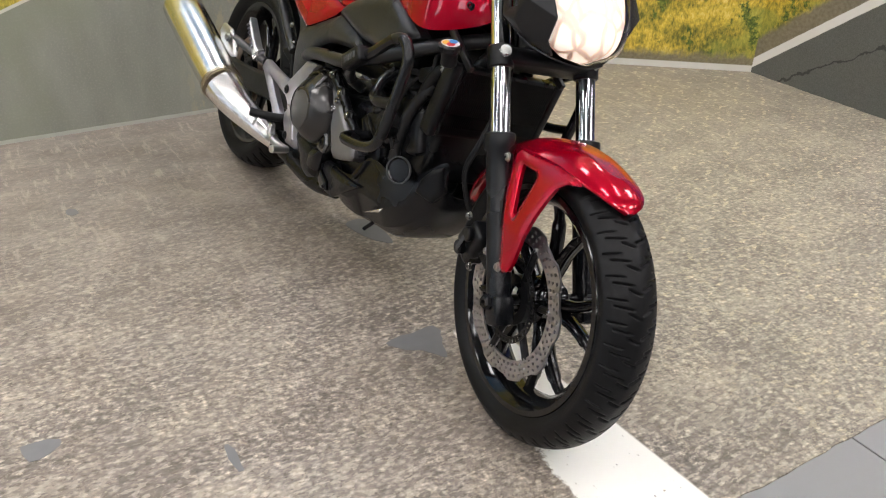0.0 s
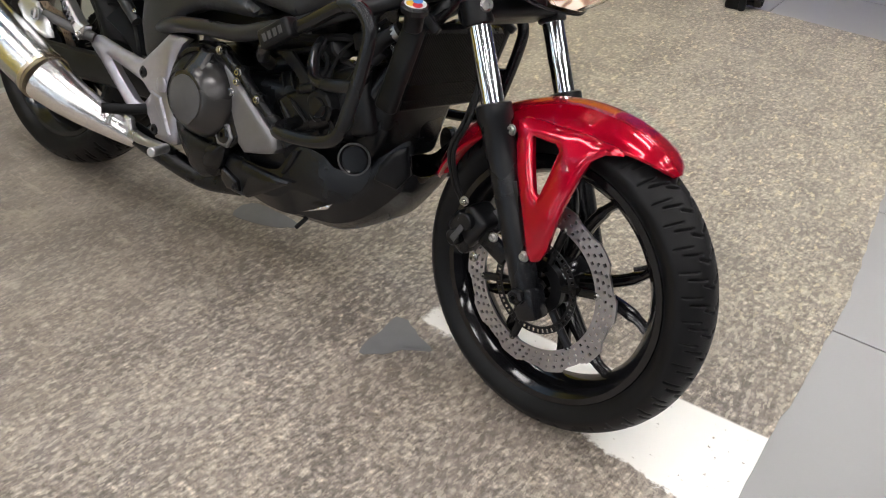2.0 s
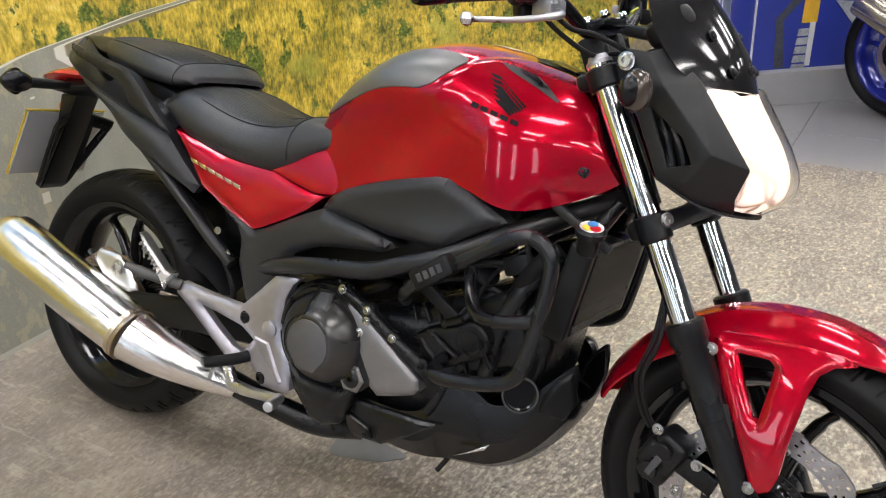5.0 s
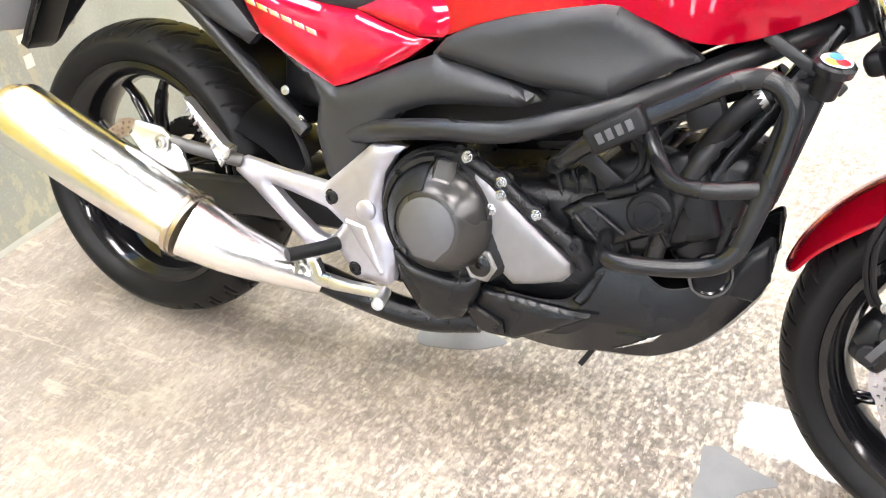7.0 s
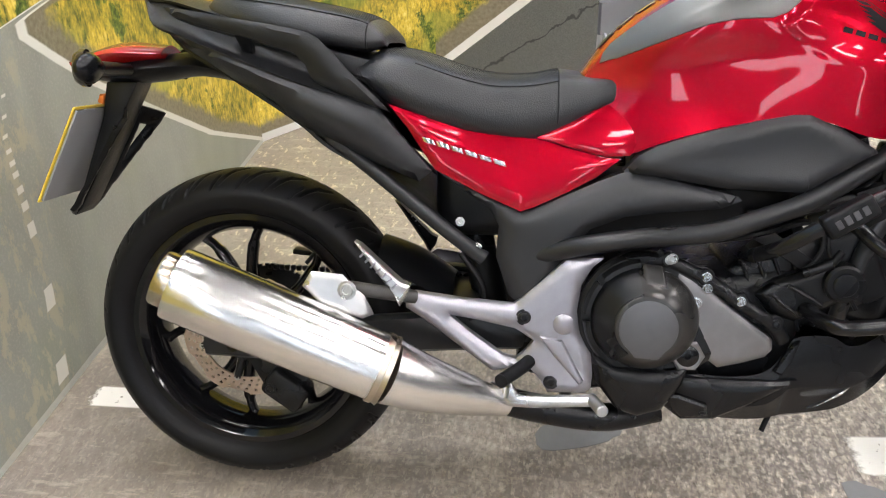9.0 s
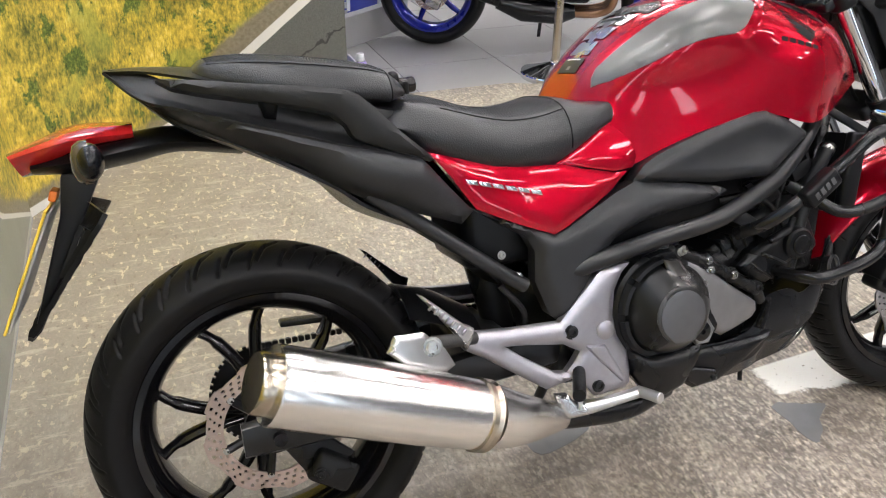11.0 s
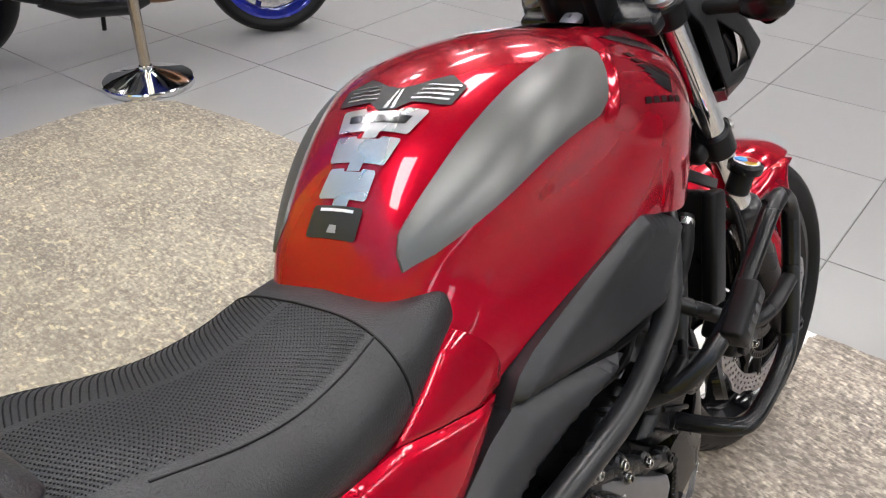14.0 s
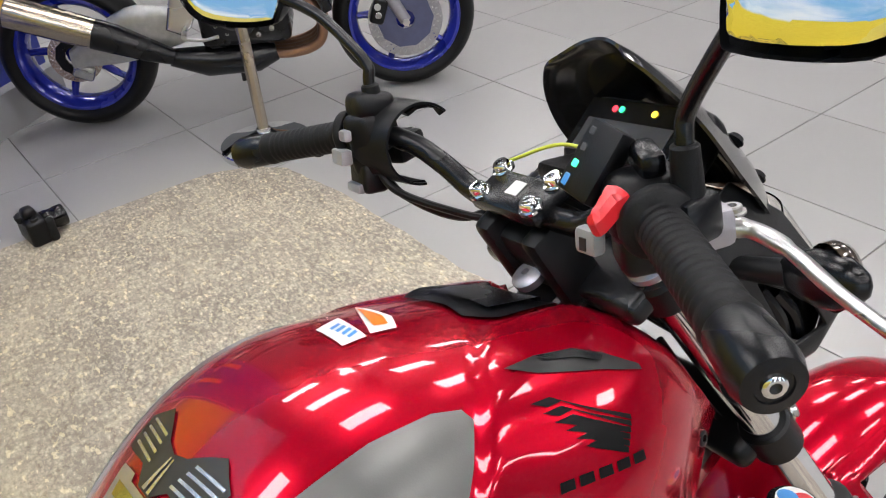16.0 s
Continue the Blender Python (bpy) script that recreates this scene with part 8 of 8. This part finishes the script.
def side_panel():
    """The display's end panel: blue print above a grey kick strip, in a pale frame."""
    a, b = V(0.776, 2.540, 0), V(0.792, 3.22, 0)
    m = Matrix.Translation(a) @ Matrix.Rotation(math.atan2((b - a).y, (b - a).x), 4, "Z")
    L = (b - a).length
    t = thing("display_panel", m, "blue printed display panel with a grey kick strip", "display panel")
    part("kick_strip", block((L, 0.030, 0.155 - FLOOR_Z), pose(L / 2, 0, 0.0775 + FLOOR_Z / 2), 0.002, 1), GREYPLINTH, t, "grey kick strip", smooth=False)
    part("board", block((L, 0.028, 2.045), pose(L / 2, 0, 1.178), 0.002, 1), PANELBLUE, t, "blue printed board", smooth=False)
    part("frame_post", block((0.022, 0.040, 2.2 - FLOOR_Z), pose(L + 0.012, 0, 1.1 + FLOOR_Z / 2), 0.003, 1), CARDWHITE, t, "pale frame post", smooth=False)
    part("frame_post", block((0.010, 0.036, 2.2 - FLOOR_Z), pose(-0.006, 0, 1.1 + FLOOR_Z / 2), 0.002, 1), CARDWHITE, t, smooth=False)
    part("print_block", block((0.170, 0.002, 0.130), pose(0.095, -0.0155, 0.375), 0), CARDWHITE, t, "white printed block", smooth=False)
    part("print_photo", block((0.125, 0.002, 0.26), pose(0.118, -0.0155, 0.60), 0), mat("photo_print", (0.10, 0.13, 0.19), 0.4, 0, 0.6, 70), t, "dark printed photo", smooth=False)
    part("print_border", block((0.150, 0.0012, 0.285), pose(0.118, -0.0146, 0.60), 0), CARDWHITE, t, smooth=False)
    part("logo_shape", flat_plate([(0.20, 0.35), (0.235, 0.35), (0.222, 0.245)], -0.0162, -0.0145, 0), WHITE_INK, t, "white pointed logo shape", smooth=False)
    for k in range(8):
        part("logo_bar", flat_plate([(0.262 + 0.040 * k, 0.262), (0.290 + 0.040 * k, 0.262), (0.296 + 0.040 * k, 0.318), (0.268 + 0.040 * k, 0.318)], -0.0162, -0.0145, 0), WHITE_INK, t, "white lettering bar", smooth=False)


side_panel()


def back_display():
    """The blue back panel with its printed motorcycle front and the grey plinth."""
    m = pose(0.822, 3.245, 0, 0, 0, 36.0)
    L = 0.78
    t = thing("back_panel", m, "blue printed back panel on a grey plinth", "display panel")
    part("board", block((L, 0.03, 2.04), pose(L / 2, 0.03, 1.18), 0.002, 1), PANELBLUE, t, "blue printed board", smooth=False)
    part("plinth", block((L, 0.10, 0.170 - FLOOR_Z), pose(L / 2, 0.0, 0.085 + FLOOR_Z / 2), 0.003, 1), GREYPLINTH, t, "grey plinth", smooth=False)
    gold = mat("gold_print", (0.62, 0.36, 0.03), 0.4, 0, 0.2, 40)
    grey = mat("grey_print", (0.33, 0.35, 0.38), 0.4, 0, 0.4, 60)
    dark = mat("dark_print", (0.05, 0.055, 0.07), 0.4, 0, 0.4, 60)
    for x0, dx in ((0.275, 0.0), (0.625, 0.02)):
        part("printed_fork", flat_plate([(x0 - 0.040, 0.40), (x0 + 0.040, 0.40), (x0 + 0.050, 0.95), (x0 - 0.025, 0.95)], 0.0115, 0.0145, 0), gold, t, "gold printed fork leg", smooth=False)
        for k in range(5):
            part("printed_link", flat_plate([(x0 - 0.050 - 0.004 * k, 0.370 - 0.045 * k), (x0 + 0.005, 0.370 - 0.045 * k), (x0 + 0.0, 0.335 - 0.045 * k), (x0 - 0.055 - 0.004 * k, 0.335 - 0.045 * k)], 0.0110, 0.0145, 0), grey, t, "grey printed block", smooth=False)
        part("printed_tube", flat_plate([(x0 + 0.006, 0.40), (x0 + 0.034, 0.40), (x0 + 0.030, 0.180), (x0 + 0.002, 0.180)], 0.0115, 0.0145, 0), CARDWHITE, t, smooth=False)
    part("printed_stay", flat_plate([(0.115, 0.178), (0.165, 0.178), (0.140, 0.42), (0.235, 0.53), (0.215, 0.56), (0.098, 0.43)], 0.0115, 0.0145, 0), dark, t, "dark printed tube", smooth=False)
    part("printed_grille", flat_plate([(0.400, 0.50), (0.60, 0.48), (0.61, 0.37), (0.52, 0.36)], 0.0115, 0.0145, 0), grey, t, smooth=False)


back_display()


def other_bike():
    t = thing("sport_motorcycle", pose(1.505, 3.275, FLOOR_Z + 0.002, 0, 0, math.degrees(math.atan2(-0.69, 1.15))), "dark sport motorcycle with blue wheels on the tiled floor", "motorcycle")
    wb = 1.345
    prof_r = [(0.233, -0.066), (0.25, -0.085), (0.27, -0.088), (0.29, -0.068), (0.306, -0.035), (0.310, 0), (0.306, 0.035), (0.29, 0.068), (0.27, 0.088), (0.25, 0.085), (0.233, 0.066)]
    for name, x, prof, hw, w in (("rear_wheel", 0, prof_r, 0.066, 0), ("front_wheel", wb, FRONT_PROF, 0.046, 1)):
        R = max(p[0] for p in prof)
        wh = part(name, rim_bm(hw, 64), BLUERIM, t, "gloss blue cast wheel", pose(x, 0, R) @ ACROSS)
        part("tyre", tyre_mesh(prof, 160, 0, 0.1, 0.8, 0.1), RUBBER, wh, "black tyre")
        part("hub", lathe([(0, -0.05), (0.04, -0.05), (0.05, 0), (0.04, 0.05), (0, 0.05)], 24), BLUERIM, wh)
        for k in range(5):
            a = 0.5 + 2 * math.pi * k / 5
            part("spoke", spoke_bm(a, a + 0.05, w0=0.018, w1=0.014), BLUERIM, wh)
        d0, d1 = (0.115, 0.155) if w else (0.075, 0.105)
        part("brake_disc", grid_plate(d0, d1, 8, 200, disc_keep(d0, d1, 30), 0.005, None, pose(0, 0, 0.075)), DISC if w else RUSTDISC, wh, "drilled steel disc", angle=30)
        car = lathe([(0.04, 0.068), (d0 + 0.004, 0.072), (d0 + 0.004, 0.078), (0.04, 0.078)], 10, closed=True)
        part("carrier", car, mat("anodised_blue_grey", (0.12, 0.13, 0.22), 0.35, 0.7) if w else DARKBOLT, wh)
    cal2 = part("front_caliper", block((0.06, 0.06, 0.11), pose(wb - 0.105, -0.085, 0.355, 0, 20), 0.014, 3), DARKBOLT, t, "dark brake caliper")
    for z in (0.375, 0.340):
        part("piston_cap", rod((wb - 0.11, -0.113, z), (wb - 0.11, -0.120, z), 0.014, 18, 0.002), ALUBRIGHT, cal2)
    for y in (-0.095, 0.095):
        part("fork_leg", sweep([V(wb, y, 0.30), V(wb - 0.10, y, 0.50), V(wb - 0.20, y, 0.72), V(wb - 0.30, y, 0.92)], [0.024, 0.026, 0.022, 0.026], 18), ALU, t, "grey fork leg")
    part("axle_nut", rod((wb, -0.125, 0.30), (wb, -0.112, 0.30), 0.016, 6), ALUBRIGHT, t)
    rc2 = part("rear_caliper", block((0.085, 0.04, 0.06), pose(0.02, -0.090, 0.25, 0, 25), 0.012, 3), ALUBRIGHT, t, "bare metal rear caliper")
    can = part("muffler", sweep([V(-0.16, -0.185, 0.55), V(-0.155, -0.185, 0.548), V(0.05, -0.175, 0.455), V(0.13, -0.17, 0.42)], [0.045, 0.062, 0.062, 0.058], 28), STEELBAND, t, "bronze titanium muffler")
    part("muffler_sleeve", sweep([V(0.125, -0.17, 0.422), V(0.20, -0.165, 0.388), V(0.32, -0.16, 0.325), V(0.40, -0.15, 0.285)], [0.060, 0.058, 0.045, 0.032], 24), BLACKSATIN, can, "black muffler sleeve")
    part("collector", sweep([V(0.38, -0.12, 0.275), V(0.52, -0.10, 0.235), V(0.72, -0.09, 0.225), V(0.80, -0.08, 0.235)], [0.035, 0.062, 0.060, 0.035], 20), BLACKSATIN, t, "black exhaust collector")
    for k in range(4):
        y = -0.11 + 0.055 * k
        part("header_pipe", tube([V(0.70, y * 0.5, 0.235), V(0.86, y * 0.8, 0.225), V(0.97, y, 0.255), V(1.005, y, 0.32), V(0.985, y, 0.40), V(0.94, y, 0.45)], 0.022, 16), COPPER, t, "heat-tinted exhaust header")
    eng = part("engine", block((0.36, 0.30, 0.28), pose(0.70, 0, 0.43), 0.03, 3), ENGINE, t, "black engine with silver cases")
    for p, sz in (((0.80, -0.15, 0.47), 0.075), ((0.66, -0.155, 0.42), 0.095), ((0.58, -0.15, 0.50), 0.05)):
        part("engine_case", lathe([(sz, 0), (sz * 0.97, 0.02), (sz * 0.8, 0.03), (sz * 0.5, 0.032), (sz * 0.45, 0.026), (0, 0.026)], 28, axis_to(V(*p), (0, -1, 0))), ENGINE, eng)
    for k in range(14):
        a = k * 0.449
        part("bolt", bolt(V(0.72 + 0.14 * math.cos(a), -0.178, 0.44 + 0.10 * math.sin(a)), (0, -1, 0), 0.008, 0.008), ZINC, eng)
    part("oil_ring", lathe([(0.012, 0), (0.022, 0), (0.022, 0.008), (0.012, 0.008)], 20, axis_to(V(0.66, -0.19, 0.50), (0, -1, 0)), closed=True), ALUBRIGHT, eng)
    part("swing_arm", loft([[V(0.45, y, z) for y, z in ((-0.12, 0.46), (-0.08, 0.46), (-0.08, 0.34), (-0.12, 0.34))], [V(0.25, y, z) for y, z in ((-0.135, 0.47), (-0.095, 0.47), (-0.095, 0.30), (-0.135, 0.30))], [V(0.0, y, z) for y, z in ((-0.135, 0.345), (-0.10, 0.345), (-0.10, 0.285), (-0.135, 0.285))]], 4, 3, True, True), ANOD, t, "raw aluminium swing arm")
    part("footrest", pillow([V(0.40, -0.17, 0.40), V(0.44, -0.17, 0.52), V(0.52, -0.17, 0.55), V(0.54, -0.17, 0.47), V(0.50, -0.17, 0.40), V(0.46, -0.17, 0.37)], 0.004, 0.012, (0, -1, 0)), ALUBRIGHT, t, "bare metal footrest plate")
    part("footpeg", rod((0.47, -0.17, 0.39), (0.48, -0.26, 0.39), 0.010, 12), ALUBRIGHT, t)
    part("lever", tube([V(0.47, -0.185, 0.36), V(0.54, -0.19, 0.35), V(0.60, -0.20, 0.36)], 0.007, 10), ALUBRIGHT, t)
    part("side_stand", tube([V(0.62, 0.12, 0.25), V(0.60, 0.22, 0.10), V(0.59, 0.27, 0.0)], 0.011, 10), DARKBOLT, t, "dark side stand")
    part("radiator", block((0.04, 0.30, 0.28), pose(0.99, 0, 0.52, 0, -20), 0.008), ENGINE, t)
    part("frame_spar", pillow([V(0.42, -0.13, 0.55), V(0.60, -0.16, 0.66), V(0.90, -0.13, 0.82), V(1.04, -0.06, 0.88), V(1.04, -0.06, 0.78), V(0.86, -0.15, 0.66), V(0.58, -0.15, 0.52), V(0.46, -0.13, 0.48)], 0.01, 0.03), ENGINE, t)
    part("fairing", pillow([V(0.62, -0.19, 0.62), V(0.86, -0.23, 0.74), V(1.08, -0.20, 0.86), V(1.20, -0.12, 0.82), V(1.12, -0.19, 0.66), V(1.02, -0.22, 0.52), V(0.84, -0.22, 0.54)], 0.02, 0.02), PANELBLUE, t, "blue and black fairing side")
    part("fuel_tank", loft([[V(0.48, y, z) for y, z in ((0, 0.80), (-0.12, 0.78), (-0.14, 0.70), (0, 0.68), (0.14, 0.70), (0.12, 0.78))], [V(0.65, y, z) for y, z in ((0, 0.92), (-0.13, 0.88), (-0.17, 0.76), (0, 0.70), (0.17, 0.76), (0.13, 0.88))], [V(0.90, y, z) for y, z in ((0, 0.90), (-0.11, 0.87), (-0.14, 0.78), (0, 0.74), (0.14, 0.78), (0.11, 0.87))]], 5, 4, True, True), BLACKSATIN, t)
    part("seat", loft([[V(-0.10, y, z) for y, z in ((0, 0.97), (-0.09, 0.95), (-0.08, 0.90), (0, 0.88), (0.08, 0.90), (0.09, 0.95))], [V(0.15, y, z) for y, z in ((0, 0.88), (-0.12, 0.86), (-0.11, 0.78), (0, 0.76), (0.11, 0.78), (0.12, 0.86))], [V(0.48, y, z) for y, z in ((0, 0.80), (-0.10, 0.78), (-0.09, 0.70), (0, 0.69), (0.09, 0.70), (0.10, 0.78))]], 5, 4, True, True), SEATM, t)


other_bike()


# floor tiles, laid last
def tiles():
    pitch, gap = 0.585, 0.004
    bm = bmesh.new()
    block((pitch - gap, pitch - gap, 0.006), pose(0, 0, -0.003), 0.0012, 1, bm)
    me = None
    verts, faces = [], []
    for i in range(-14, 12):
        for j in range(-11, 14):
            x, y = 2.31 + pitch * (i + 0.5), -0.04 + pitch * (j + 0.5)
            if (-0.3 < x < 1.6 and -2.7 < y < 2.2) or not (-5.7 < x < 8.7 and -5.7 < y < 7.7):
                continue
            if not (-4 <= i < 9 and -6 <= j < 12) or (x < 1.6 and y < 2.2):
                # the far floor, joined
                n, h = len(verts), (pitch - gap) / 2
                for z in (FLOOR_Z - 0.006, FLOOR_Z):
                    verts += [(x - h, y - h, z), (x + h, y - h, z), (x + h, y + h, z), (x - h, y + h, z)]
                faces += [(n + 4, n + 5, n + 6, n + 7)] + [(n + k, n + (k + 1) % 4, n + 4 + (k + 1) % 4, n + 4 + k) for k in range(4)]
                continue
            if me is None:
                ob = part("tile", bm, TILE, floor, smooth=False)
                me = ob.data
            else:
                ob = new("tile", me)
                ob.parent = floor
            ob.matrix_basis = pose(x, y, FLOOR_Z)
    field = bpy.data.meshes.new("tile_field")
    field.from_pydata(verts, [], faces)
    tagged(part("tile_field", field, TILE, floor, "far grey porcelain tiles"), kind="stuff")


tiles()
